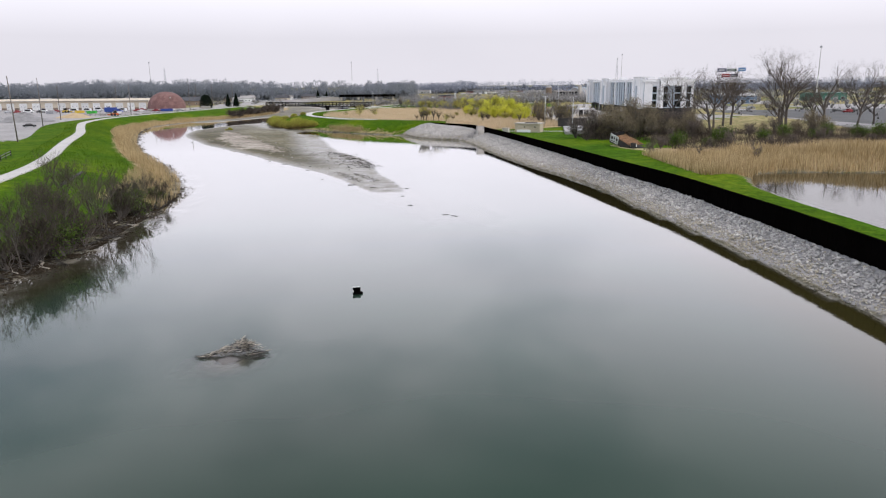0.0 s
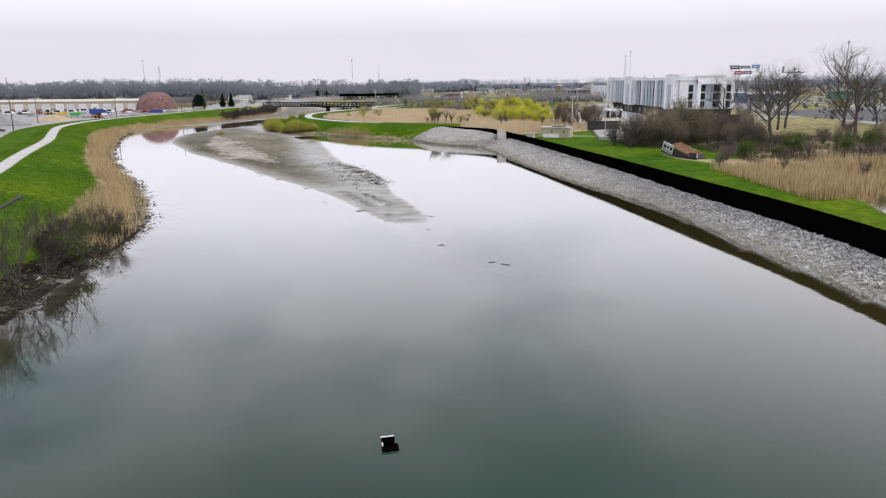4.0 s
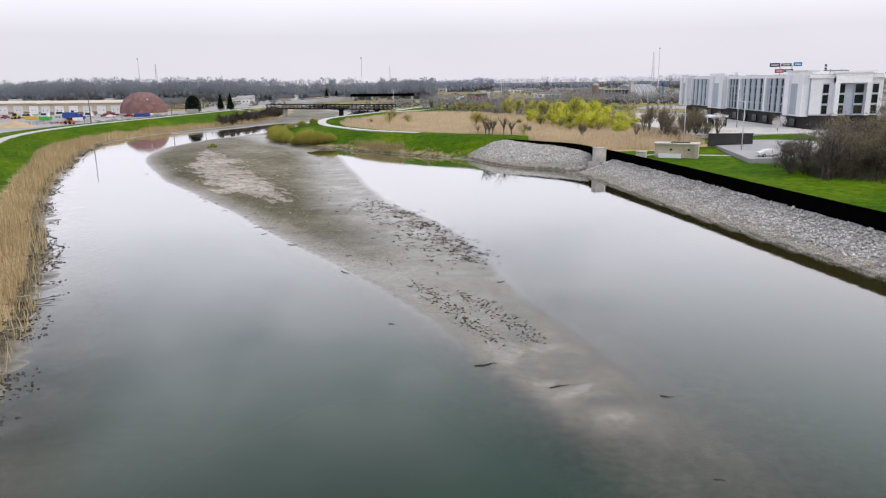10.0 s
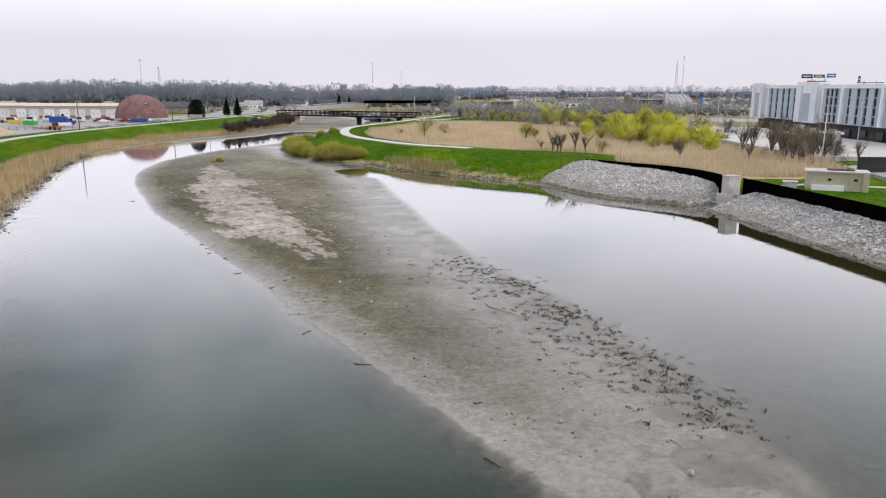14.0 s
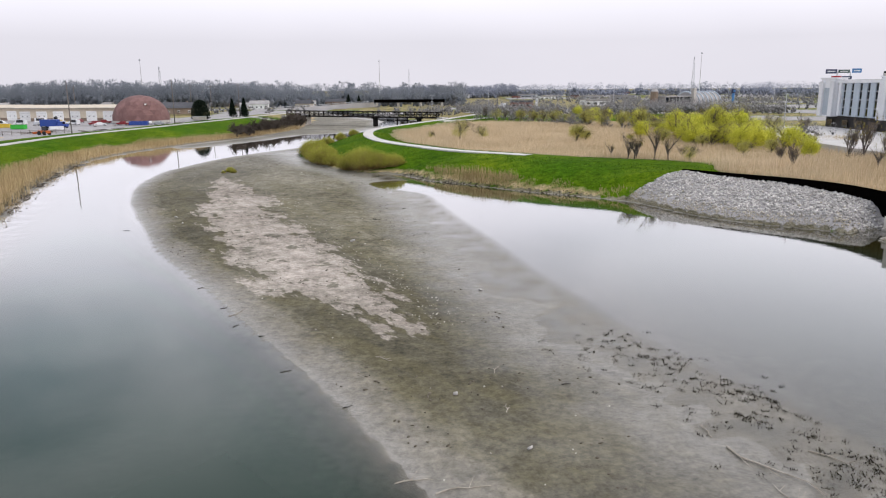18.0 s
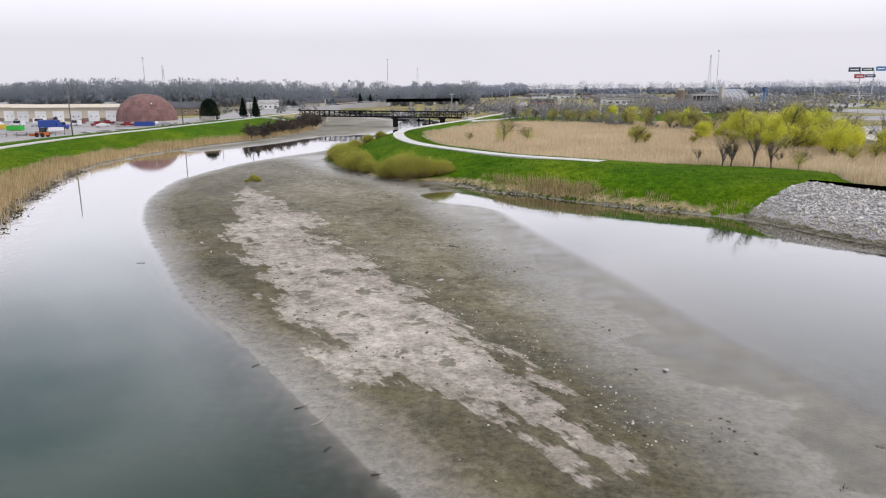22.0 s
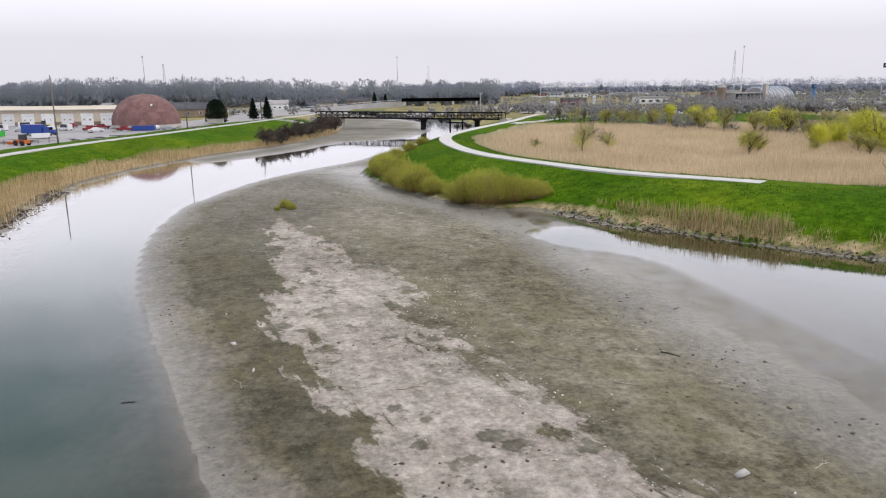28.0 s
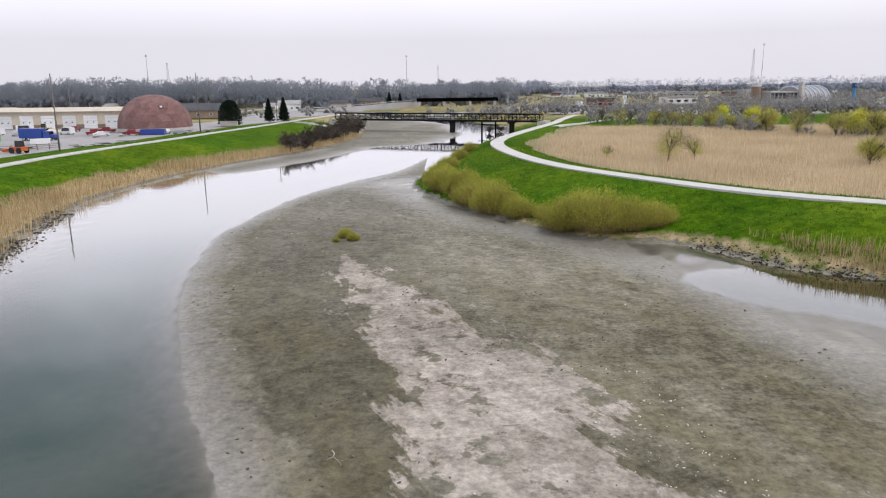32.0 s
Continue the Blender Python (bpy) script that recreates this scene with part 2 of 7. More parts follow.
    ls.new(maths(ns, ls, "MULTIPLY_ADD", wet, 0.6, maths(ns, ls, "MULTIPLY_ADD", mud, 0.13, 0.02)), b.inputs["Specular IOR Level"])
    bumped(ns, ls, b, fine, 0.7, 0.1)
    return m


def water_material(name, body, margin, ripple=0.02, sheen=1.8):
    m, ns, ls, b = nodes_of(name)
    ns.remove(b)
    vec = position(ns)
    out = ns["Material Output"]
    deep, clear, gloss = ns.new("ShaderNodeBsdfDiffuse"), ns.new("ShaderNodeBsdfTransparent"), ns.new("ShaderNodeBsdfGlossy")
    murk, top, fres = ns.new("ShaderNodeMixShader"), ns.new("ShaderNodeMixShader"), ns.new("ShaderNodeFresnel")
    stain = ramp(ns, ls, noise_tex(ns, ls, 0.03, 3.0, vec), [(0.35, tuple(v * 0.8 for v in body)), (0.65, tuple(v * 1.2 for v in body))])
    # margin colour: bank reflection put into the water's body colour
    ls.new(mixed(ns, ls, attr(ns, "margin"), stain, margin), deep.inputs["Color"])
    clear.inputs["Color"].default_value = (0.93, 0.92, 0.9, 1)
    gloss.inputs["Roughness"].default_value = 0.03
    gloss.inputs["Color"].default_value = (1, 1, 1, 1)
    fres.inputs["IOR"].default_value = 1.42
    wave = ns.new("ShaderNodeBump")
    wave.inputs["Strength"].default_value, wave.inputs["Distance"].default_value = 0.25, ripple
    ls.new(noise_tex(ns, ls, 0.9, 3.0, vec), wave.inputs["Height"])
    ls.new(wave.outputs["Normal"], gloss.inputs["Normal"])
    ls.new(attr(ns, "murk"), murk.inputs[0])
    ls.new(clear.outputs[0], murk.inputs[1])
    ls.new(deep.outputs[0], murk.inputs[2])
    lift = maths(ns, ls, "MULTIPLY", maths(ns, ls, "SUBTRACT", fres.outputs[0], 0.055), sheen)
    clamp = ns.new("ShaderNodeClamp")
    ls.new(lift, clamp.inputs[0])
    film = ns.new("ShaderNodeClamp")
    ls.new(maths(ns, ls, "MULTIPLY", attr(ns, "murk"), 7.0), film.inputs[0])
    ls.new(maths(ns, ls, "MULTIPLY", clamp.outputs[0], film.outputs[0]), top.inputs[0])
    ls.new(murk.outputs[0], top.inputs[1])
    ls.new(gloss.outputs[0], top.inputs[2])
    ls.new(top.outputs[0], out.inputs["Surface"])
    return m


def glass_material(name, tint):
    m, ns, ls, b = nodes_of(name)
    b.inputs["Base Color"].default_value = (*tint, 1)
    b.inputs["Roughness"].default_value, b.inputs["Specular IOR Level"].default_value = 0.06, 0.6
    return m


M_GROUND = ground_material()
M_WATER = water_material("river_water", (0.025, 0.047, 0.034), (0.034, 0.029, 0.009))
M_POND = water_material("pond_water", (0.03, 0.026, 0.014), (0.03, 0.026, 0.014), sheen=1.05)
M_CONCRETE = surface("trail_concrete", (0.43, 0.41, 0.385), (0.64, 0.615, 0.585), 3.0, 0.2, 0.85, bump=0.15)
M_OLDCON = surface("weathered_concrete", (0.36, 0.33, 0.29), (0.62, 0.58, 0.54), 2.5, 0.5, 0.9)
M_TANBLOCK = surface("tan_block", (0.42, 0.35, 0.24), (0.6, 0.53, 0.41), 2.0, 0.6, 0.9)
M_STEEL = surface("black_sheet_pile", (0.0016, 0.0013, 0.0013), (0.0032, 0.0027, 0.0026), 3.0, 0.5, 0.9, bump=0.0, spread=0.03, spec=0.0)
M_STONE = surface("limestone_rubble", (0.33, 0.31, 0.288), (0.64, 0.61, 0.575), 5.0, 0.3, 0.9, per="island", spread=0.3)
M_TANSTONE = surface("silted_rubble", (0.3, 0.265, 0.2), (0.52, 0.475, 0.39), 5.0, 0.3, 0.9, per="island", spread=0.25)
M_WETSTONE = surface("wet_rubble", (0.13, 0.118, 0.08), (0.3, 0.27, 0.2), 5.0, 0.4, 0.6, per="island", spread=0.25)
M_REED = foliage("dry_reed", (0.27, 0.195, 0.09), (0.64, 0.51, 0.3), 0.1)
M_REED2 = foliage("field_reed", (0.47, 0.37, 0.23), (0.77, 0.65, 0.47), 0.06)
M_WILLOW = foliage("willow_leaf", (0.44, 0.47, 0.06), (0.85, 0.82, 0.14), 0.15, 0.75, 0.5)
M_BUSHLEAF = foliage("bush_leaf", (0.15, 0.14, 0.03), (0.46, 0.37, 0.1), 0.2)
M_GREENLEAF = foliage("green_leaf", (0.04, 0.08, 0.015), (0.14, 0.2, 0.04), 0.2)
M_NEEDLE = foliage("dark_needle", (0.006, 0.012, 0.008), (0.022, 0.035, 0.022), 0.6)
M_TWIG = foliage("bare_twig", (0.1, 0.082, 0.07), (0.25, 0.21, 0.18), 0.2)
# distance haze is put into the twig colour: paler, bluer grey
M_FARTWIG = foliage("haze_tinted_twig", (0.23, 0.25, 0.275), (0.28, 0.297, 0.325), 0.02, 0.75, 0.6)
M_STALK = foliage("olive_stalk", (0.21, 0.25, 0.035), (0.56, 0.54, 0.1), 0.2)
M_STALKBASE = foliage("brown_stalk", (0.2, 0.14, 0.07), (0.36, 0.27, 0.14), 0.3)
M_THICKET = foliage("dark_thicket_twig", (0.045, 0.036, 0.03), (0.135, 0.11, 0.09), 0.2)
M_WITHY = foliage("willow_withy", (0.2, 0.17, 0.07), (0.4, 0.36, 0.13), 0.3)
# twigs farther off, with more distance haze in their colour
M_HAZETWIG = foliage("haze_tinted_far_twig", (0.25, 0.27, 0.32), (0.35, 0.37, 0.43), 0.02, 0.75, 0.5)
M_BARK = surface("grey_bark", (0.045, 0.038, 0.032), (0.14, 0.12, 0.105), 6.0, 0.8, 0.95)
M_DRIFT = surface("bleached_driftwood", (0.2, 0.17, 0.13), (0.5, 0.45, 0.38), 8.0, 1.0, 0.9, per="island")
M_DARKWOOD = surface("wet_driftwood", (0.012, 0.01, 0.008), (0.05, 0.042, 0.035), 8.0, 1.0, 0.7)
M_GRASSBLADE = foliage("grass_blade", (0.026, 0.072, 0.004), (0.13, 0.22, 0.014), 0.3)
M_WHITE = surface("white_stucco", (0.72, 0.72, 0.74), (0.86, 0.86, 0.88), 1.5, 0.2, 0.85, bump=0.05)
M_GREYWALL = surface("pale_grey_panel", (0.38, 0.43, 0.49), (0.49, 0.54, 0.6), 1.5, 0.2, 0.8, bump=0.05)
M_DARKWALL = surface("charcoal_masonry", (0.02, 0.018, 0.018), (0.05, 0.045, 0.045), 2.0, 0.3, 0.85)
M_GLASS = glass_material("dark_glass", (0.012, 0.014, 0.018))
M_TANWALL = surface("tan_wall", (0.5, 0.43, 0.33), (0.66, 0.58, 0.47), 1.5, 0.2, 0.85, bump=0.05)
M_DOORWHITE = surface("white_door", (0.7, 0.7, 0.7), (0.84, 0.84, 0.83), 1.5, 0.3, 0.7, bump=0.05)
M_BROWNMASON = surface("brown_block", (0.16, 0.12, 0.09), (0.3, 0.23, 0.18), 2.0, 0.3, 0.9)
M_ROOFGREY = surface("grey_roof", (0.24, 0.23, 0.22), (0.4, 0.38, 0.37), 1.0, 0.1, 0.85)
M_SHINGLE = surface("dark_shingle", (0.04, 0.04, 0.045), (0.1, 0.1, 0.11), 2.0, 0.2, 0.9)
M_DOME = surface("maroon_shingle", (0.12, 0.058, 0.052), (0.25, 0.14, 0.13), 2.2, 0.25, 0.9, per="island", spread=0.2)
M_WEATHERED = surface("weathering_steel", (0.006, 0.005, 0.005), (0.014, 0.011, 0.01), 3.0, 0.3, 0.8, spec=0.15)
M_POLEWOOD = surface("pole_wood", (0.1, 0.085, 0.075), (0.22, 0.19, 0.17), 6.0, 0.5, 0.95)
M_GALV = surface("galvanised_steel", (0.42, 0.43, 0.45), (0.6, 0.61, 0.63), 3.0, 0.5, 0.5, 0.6, bump=0.0)
M_ASPHALT = surface("asphalt", (0.05, 0.05, 0.052), (0.1, 0.1, 0.1), 4.0, 0.1, 0.92)
M_LOT = surface("worn_lot", (0.24, 0.235, 0.235), (0.4, 0.385, 0.38), 2.0, 0.08, 0.92)
M_TYRE = surface("tyre_rubber", (0.008, 0.008, 0.009), (0.02, 0.02, 0.021), 5.0, 0.5, 0.85)

# ---- mesh helpers ----
class Mesher:
    """Collects vertices and faces for one mesh."""

    def __init__(self):
        self.v, self.f = [], []

    def poly(self, pts):
        n = len(self.v)
        self.v += [tuple(p) for p in pts]
        self.f.append(tuple(range(n, n + len(pts))))

    def box(self, c, s, turn=0.0, taper=1.0, m=None):
        n, (cx, cy, cz), (sx, sy, sz) = len(self.v), c, s
        ca, sa = math.cos(turn), math.sin(turn)
        for k, z in ((1.0, -sz / 2), (taper, sz / 2)):
            for x, y in ((-1, -1), (1, -1), (1, 1), (-1, 1)):
                px, py = x * sx / 2 * k, y * sy / 2 * k
                p = Vector((cx + ca * px - sa * py, cy + sa * px + ca * py, cz + z))
                self.v.append(tuple(m @ p) if m else tuple(p))
        self.f += [tuple(n + i for i in q) for q in ((3, 2, 1, 0), (4, 5, 6, 7), (0, 1, 5, 4), (1, 2, 6, 5), (2, 3, 7, 6), (3, 0, 4, 7))]
        return self

    def tube(self, a, b, r0, r1, n=6, caps=True):
        a, b = Vector(a), Vector(b)
        d = (b - a).normalized() if (b - a).length > 1e-6 else Vector((0, 0, 1))
        u = d.orthogonal().normalized()
        w, k = d.cross(u), len(self.v)
        for p, r in ((a, r0), (b, r1)):
            for i in range(n):
                q = 2 * math.pi * i / n
                self.v.append(tuple(p + r * (math.cos(q) * u + math.sin(q) * w)))
        for i in range(n):
            j = (i + 1) % n
            self.f.append((k + i, k + j, k + n + j, k + n + i))
        if caps:
            self.f += [tuple(k + i for i in reversed(range(n))), tuple(k + n + i for i in range(n))]
        return self

    def prism(self, outline, z0, z1):
        n, k = len(outline), len(self.v)
        self.v += [(x, y, z) for z in (z0, z1) for x, y in outline]
        self.f += [(k + i, k + (i + 1) % n, k + n + (i + 1) % n, k + n + i) for i in range(n)]
        self.f += [tuple(k + i for i in reversed(range(n))), tuple(k + n + i for i in range(n))]
        return self

    def mesh(self, name, material=None, smooth=False):
        me = bpy.data.meshes.new(name)
        me.from_pydata(self.v, [], self.f)
        if material:
            me.materials.append(material)
        if smooth:
            me.polygons.foreach_set("use_smooth", [True] * len(me.polygons))
        return me


def part(name, mb, material, parent, label="", smooth=False, at=None):
    ob = new(name, mb.mesh(name, material, smooth) if isinstance(mb, Mesher) else mb)
    ob.parent = parent
    if at is not None:
        ob.matrix_basis = at
    return tagged(ob, label)


def thing(name, label, category, at=None, group="", kind=""):
    ob = new(name)
    ob.empty_display_size = 0.2
    if at is not None:
        ob.matrix_basis = at
    return tagged(ob, label, category, group, kind)


def solo(name, mb, material, label, category, group="", kind="", smooth=False, at=None):
    ob = new(name, mb.mesh(name, material, smooth) if isinstance(mb, Mesher) else mb)
    if at is not None:
        ob.matrix_basis = at
    return tagged(ob, label, category, group, kind)


def fast_mesh(name, verts, faces, material, smooth=False):
    """A mesh of one kind of face from arrays."""
    me = bpy.data.meshes.new(name)
    verts, faces = np.asarray(verts, np.float32), np.asarray(faces, np.int32)
    me.vertices.add(len(verts))
    me.vertices.foreach_set("co", verts.ravel())
    k = faces.shape[1]
    me.loops.add(faces.size)
    me.loops.foreach_set("vertex_index", faces.ravel())
    me.polygons.add(len(faces))
    me.polygons.foreach_set("loop_start", np.arange(0, faces.size, k, dtype=np.int32))
    if smooth:
        me.polygons.foreach_set("use_smooth", np.ones(len(faces), bool))
    me.update(calc_edges=True)
    if material:
        me.materials.append(material)
    return me


# ---- the plan ----
def curve(pts, step=4.0):
    """A smooth line through the plan points."""
    p = np.array(pts, float)
    p = np.vstack([2 * p[0] - p[1], p, 2 * p[-1] - p[-2]])
    out = []
    for a, b, c, d in zip(p[:-3], p[1:-2], p[2:-1], p[3:]):
        for t in np.linspace(0, 1, max(2, int(np.hypot(*(c - b)) / step)), endpoint=False):
            out.append(0.5 * (2 * b + (c - a) * t + (2 * a - 5 * b + 4 * c - d) * t**2 + (3 * b - a - 3 * c + d) * t**3))
    return np.array(out + [p[-2]])


def distance(q, line):
    best = np.full(len(q), 1e9)
    for a, b in zip(line[:-1], line[1:]):
        d = b - a
        t = np.clip(((q - a) @ d) / max(d @ d, 1e-9), 0, 1)
        best = np.minimum(best, np.hypot(*(q - a - t[:, None] * d).T))
    return best


def travelled(q, line):
    """How far along the line the nearest place on it lies."""
    best, at, run = np.full(len(q), 1e9), np.zeros(len(q)), 0.0
    for a, b in zip(line[:-1], line[1:]):
        d = b - a
        t = np.clip(((q - a) @ d) / max(d @ d, 1e-9), 0, 1)
        r = np.hypot(*(q - a - t[:, None] * d).T)
        at = np.where(r < best, run + t * np.hypot(*d), at)
        best, run = np.minimum(best, r), run + np.hypot(*d)
    return at


def inside(q, ring):
    hit = np.zeros(len(q), bool)
    for (x0, y0), (x1, y1) in zip(ring, np.roll(ring, -1, 0)):
        if y0 != y1:
            hit ^= ((y0 > q[:, 1]) != (y1 > q[:, 1])) & (q[:, 0] < (x1 - x0) * (q[:, 1] - y0) / (y1 - y0) + x0)
    return hit


def smooth(v, a=0.0, b=1.0):
    t = np.clip((v - a) / (b - a), 0, 1)
    return t * t * (3 - 2 * t)


def wobble(q, size, seed=0.0):
    return np.array([noise.noise((x / size + seed, y / size - seed, seed * 1.7)) for x, y in q])


SHORE_L = curve([(-62, -120), (-56, -20), (-47, 45), (-42.6, 76), (-43.8, 94), (-45.4, 111), (-48.2, 127), (-57.2, 150), (-69.5, 174), (-84, 200),
                 (-100.5, 234), (-114, 267), (-126, 298), (-132.5, 320), (-136, 338), (-135.5, 360), (-131, 386), (-125, 404), (-119, 420),
                 (-114, 442), (-110, 478), (-112, 512), (-120, 570), (-150, 660), (-200, 760)])
SHORE_R = curve([(33, -120), (33, 0), (34.4, 50), (33.6, 65), (32.7, 78), (31.4, 91), (29.6, 106), (28.8, 118), (27.4, 132), (24.9, 145), (21.3, 157), (18, 172), (15, 188), (12.8, 201), (11, 213), (9.2, 226), (7.2, 235),
                 (4.5, 241.5), (0, 244.5), (-6, 250), (-10, 256.5), (-13.5, 265), (-20, 271), (-32, 280), (-41, 289), (-46.5, 293), (-50.5, 300),
                 (-55, 305), (-62, 306.5), (-67.5, 312.5), (-74, 324), (-82, 342), (-85, 354), (-83, 375), (-78, 405), (-69, 445), (-58.5, 480),
                 (-55, 505), (-58, 545), (-88, 640), (-140, 760)])
RIVER = np.vstack([SHORE_L, SHORE_R[::-1]])
BAR_W = [(-84, 402), (-89, 376), (-97, 358), (-103, 340), (-106, 314), (-104.7, 301), (-101.8, 287), (-96.8, 273), (-90.8, 260), (-82.6, 244.5), (-76, 232),
         (-67, 219), (-60, 208), (-51, 194.5), (-45, 184), (-34, 167), (-28.5, 158.5), (-22.5, 147.5), (-14.5, 130), (-8, 115), (-1, 98)]
BAR_E = [(1, 100), (-2.5, 112), (-6.5, 126), (-10.4, 141), (-12.8, 148), (-14.8, 155), (-17.2, 169), (-21.8, 184), (-25.2, 192), (-30.4, 203), (-33.2, 213), (-36, 222), (-39, 236),
         (-42.6, 250), (-47.6, 272), (-50.5, 284), (-52.5, 294), (-60, 310), (-74, 330), (-84, 356)]
BAR = np.vstack([curve(BAR_W), curve(BAR_E)])
LINE_W, LINE_E = curve(BAR_W), curve(BAR_E)
DRY = curve([(-91, 298), (-86, 281), (-82.5, 267), (-79.5, 256), (-75, 247.5), (-70.6, 238), (-66.9, 228.5), (-63.5, 222), (-59.5, 215.5), (-54.5, 212.5), (-51, 210), (-47.5, 203.5),
             (-45.5, 205.5), (-47.2, 212), (-49.5, 218), (-53, 226), (-58.4, 236), (-65, 249.5), (-70.5, 258), (-70.5, 267.5), (-76.3, 277), (-81, 285.5), (-86, 293.5), (-91, 298)], 2.0)
TRAIL_L = curve([(-57, -60), (-61, 40), (-66.5, 90), (-74, 124), (-83, 150.5), (-95.5, 180), (-103, 198), (-112, 221), (-120, 239.5), (-135, 270), (-148, 299), (-155.5, 328), (-157.5, 352),
                 (-156.5, 380), (-152, 412), (-147.5, 448), (-143, 484), (-140, 515), (-136, 545), (-128, 600)])
WALL = curve([(42, -120), (41.2, 20), (40, 60), (39.4, 78), (38.5, 90), (37.5, 103), (36.4, 113), (33.2, 132), (28.6, 162), (24.6, 185), (20.2, 211), (14.6, 240.6)], 3.0)
WALL_N = curve([(12.9, 243.6), (12.6, 248), (11.2, 253.5), (7.5, 259.5), (2, 265), (-4.2, 272)], 2.0)
TRAIL_R = curve([(2, 279), (-8, 286), (-17, 291.5), (-30, 302), (-42, 312), (-52.5, 327), (-61, 343), (-66, 362), (-68.2, 385), (-65.6, 404), (-57, 432),
                 (-43.5, 472), (-36, 500), (-20, 545), (30, 640)])
POND = curve([(49, 20), (51, 60), (50.9, 80), (50.3, 94), (50.4, 109), (52, 117), (54.6, 124), (58, 129), (62, 131), (68, 131), (78, 129.5), (100, 128), (140, 125), (170, 80), (150, 20),
              (90, 0), (50, 20)])
REED_CLUMP = np.array([(-41.0, 297.1), (-36.9, 290.6), (-31.7, 286.6)])
CREST = np.vstack([WALL, WALL_N[1:], TRAIL_R[1:]])


def trail_x(line, y):
    return np.interp(y, line[:, 1], line[:, 0])


def terrain(q):
    """Height, and the shares of mud, straw, gravel and dry crust, at the plan points q."""
    x, y = q[:, 0], q[:, 1]
    wet = inside(q, RIVER)
    dl, dr = distance(q, SHORE_L), distance(q, SHORE_R)
    ds = np.minimum(dl, dr)
    n1 = wobble(q, 9.0, 3.1)
    n2 = wobble(q, 2.3, 7.7)
    z = np.full(len(q), 4.3) + 0.2 * n1
    left = x < np.interp(y, SHORE_L[:, 1], SHORE_L[:, 0])
    right = ~wet & ~left
    # west bank
    dt = distance(q, TRAIL_L)
    tx = trail_x(TRAIL_L, y)
    s = dl / (dl + dt + 1e-6)
    zw = 0.25 * smooth(dl, 0, 0.8) + 4.1 * smooth(s, -0.1, 1.02) ** 1.15 + 0.12 * n2 * smooth(dl, 0, 3)
    zw = np.where(x > tx, zw, 4.4 - 0.7 * smooth(dt, 2, 14))
    z = np.where(left, zw, z)
    # east bank
    dc = distance(q, CREST)
    cx = trail_x(CREST, y)
    top = np.interp(y, [60, 100, 160, 230, 246, 258, 270, 290], [1.9, 1.95, 2.5, 3.0, 2.8, 3.4, 4.1, 4.4])
    s = dr / (dr + dc + 1e-6)
    ze = 0.1 * smooth(dr, 0, 0.8) + (top - 0.1) * np.where(y < 273, np.clip(s, 0, 1) ** 1.7, 1 - (1 - np.clip(s, 0, 1)) ** np.interp(y, [273, 298, 306], [2.6, 2.6, 1.3]))
    walled = y < 273
    ze = np.where(walled & (y > 238), 0.12 * smooth(dr, 0, 0.8) + (top - 0.12) * (1 - (1 - np.clip(s, 0, 1)) ** 1.7) + 0.12 * n1 * smooth(dr, 0, 4), ze)
    lawn = np.interp(y, [150, 245, 260, 274], [2.8, 2.65, 3.1, 3.9]) + 0.1 * n1
    land = np.where(walled, top + (lawn - top) * smooth(dc, 1.3, 2.8), 4.4 - 1.5 * smooth(dc, 2, 12))
    land = np.where((y < 300) & (dc > 3), np.maximum(land, lawn - 0.2 * smooth(dc, 14, 40)), land)
    hotel_rise = smooth(x, 42, 74) * (1 - smooth(y, 410, 470))
    land = land + hotel_rise * smooth(y, 185, 225) * (4.6 - land)
    out_field = np.maximum(smooth(y, 455, 490), smooth(x, 62, 85))
    land = land + out_field * (4.4 - land)
    ze = np.where(x < cx, ze, land)
    z = np.where(right, ze, z)
    # pond beyond the wall
    in_pond = inside(q, POND)
    dp = distance(q, POND)
    z = np.where(in_pond, 1.9 - np.minimum(dp * 0.25, 1.0), np.where(right & (x > cx), np.minimum(z, 2.0 + dp * 0.32), z))
    # river bed and mud bar
    bed = -0.12 - 1.6 * (1 - np.exp(-ds / 6))
    bed = bed - 0.6 * (dr < dl) * (y < 246)
    apron = 0.06 - 0.055 * dl + 0.16 * n2
    bed = np.where((dl < 6) & (y > 60) & (y < 400), np.maximum(bed, apron), bed)
    in_bar = inside(q, BAR)
    db = distance(q, BAR)
    sb = np.where(in_bar, db, -db)
    dw, de = distance(q, LINE_W), distance(q, LINE_E)
    bar = np.where(in_bar, 0.36 * (1 - np.exp(-dw / 7)) * smooth(de, 0, 22) ** 1.4 - 0.01, -0.1 * np.minimum(dw, 1e3))
    bar = np.where(~in_bar & (de < dw), -np.interp(y, [140, 175], [0.04, 0.015]) * de, bar) + 0.03 * n2 * smooth(sb, -2, 3) + 0.022 * n1 * smooth(sb, -3, 6)
    bar = bar - 0.15 * (1 - smooth(y, 103, 131)) * (sb > -8)
    up = 0.14 - 0.02 * np.abs(dl - 7) + 0.05 * n1 - 0.6 * (1 - smooth(y, 350, 385))
    bar = bar - 0.7 * (1 - smooth(dr, 5, 14)) * smooth(y, 240, 250) * (1 - smooth(y, 285, 294))
    flat_edge = np.interp(y, [428, 444, 470, 500, 560, 640, 760], [-114, -86, -77, -76, -80, -112, -165])
    flats = np.where(y > 426, 0.016 * np.clip(flat_edge - x, -14, 9) + 0.06 * n1 + 0.02 * n2, -1.0)
    bed = np.maximum(bed, np.maximum(np.maximum(bar, up), flats))
    shoal = np.hypot(x + 15.1, (y - 46.6) * 1.0)
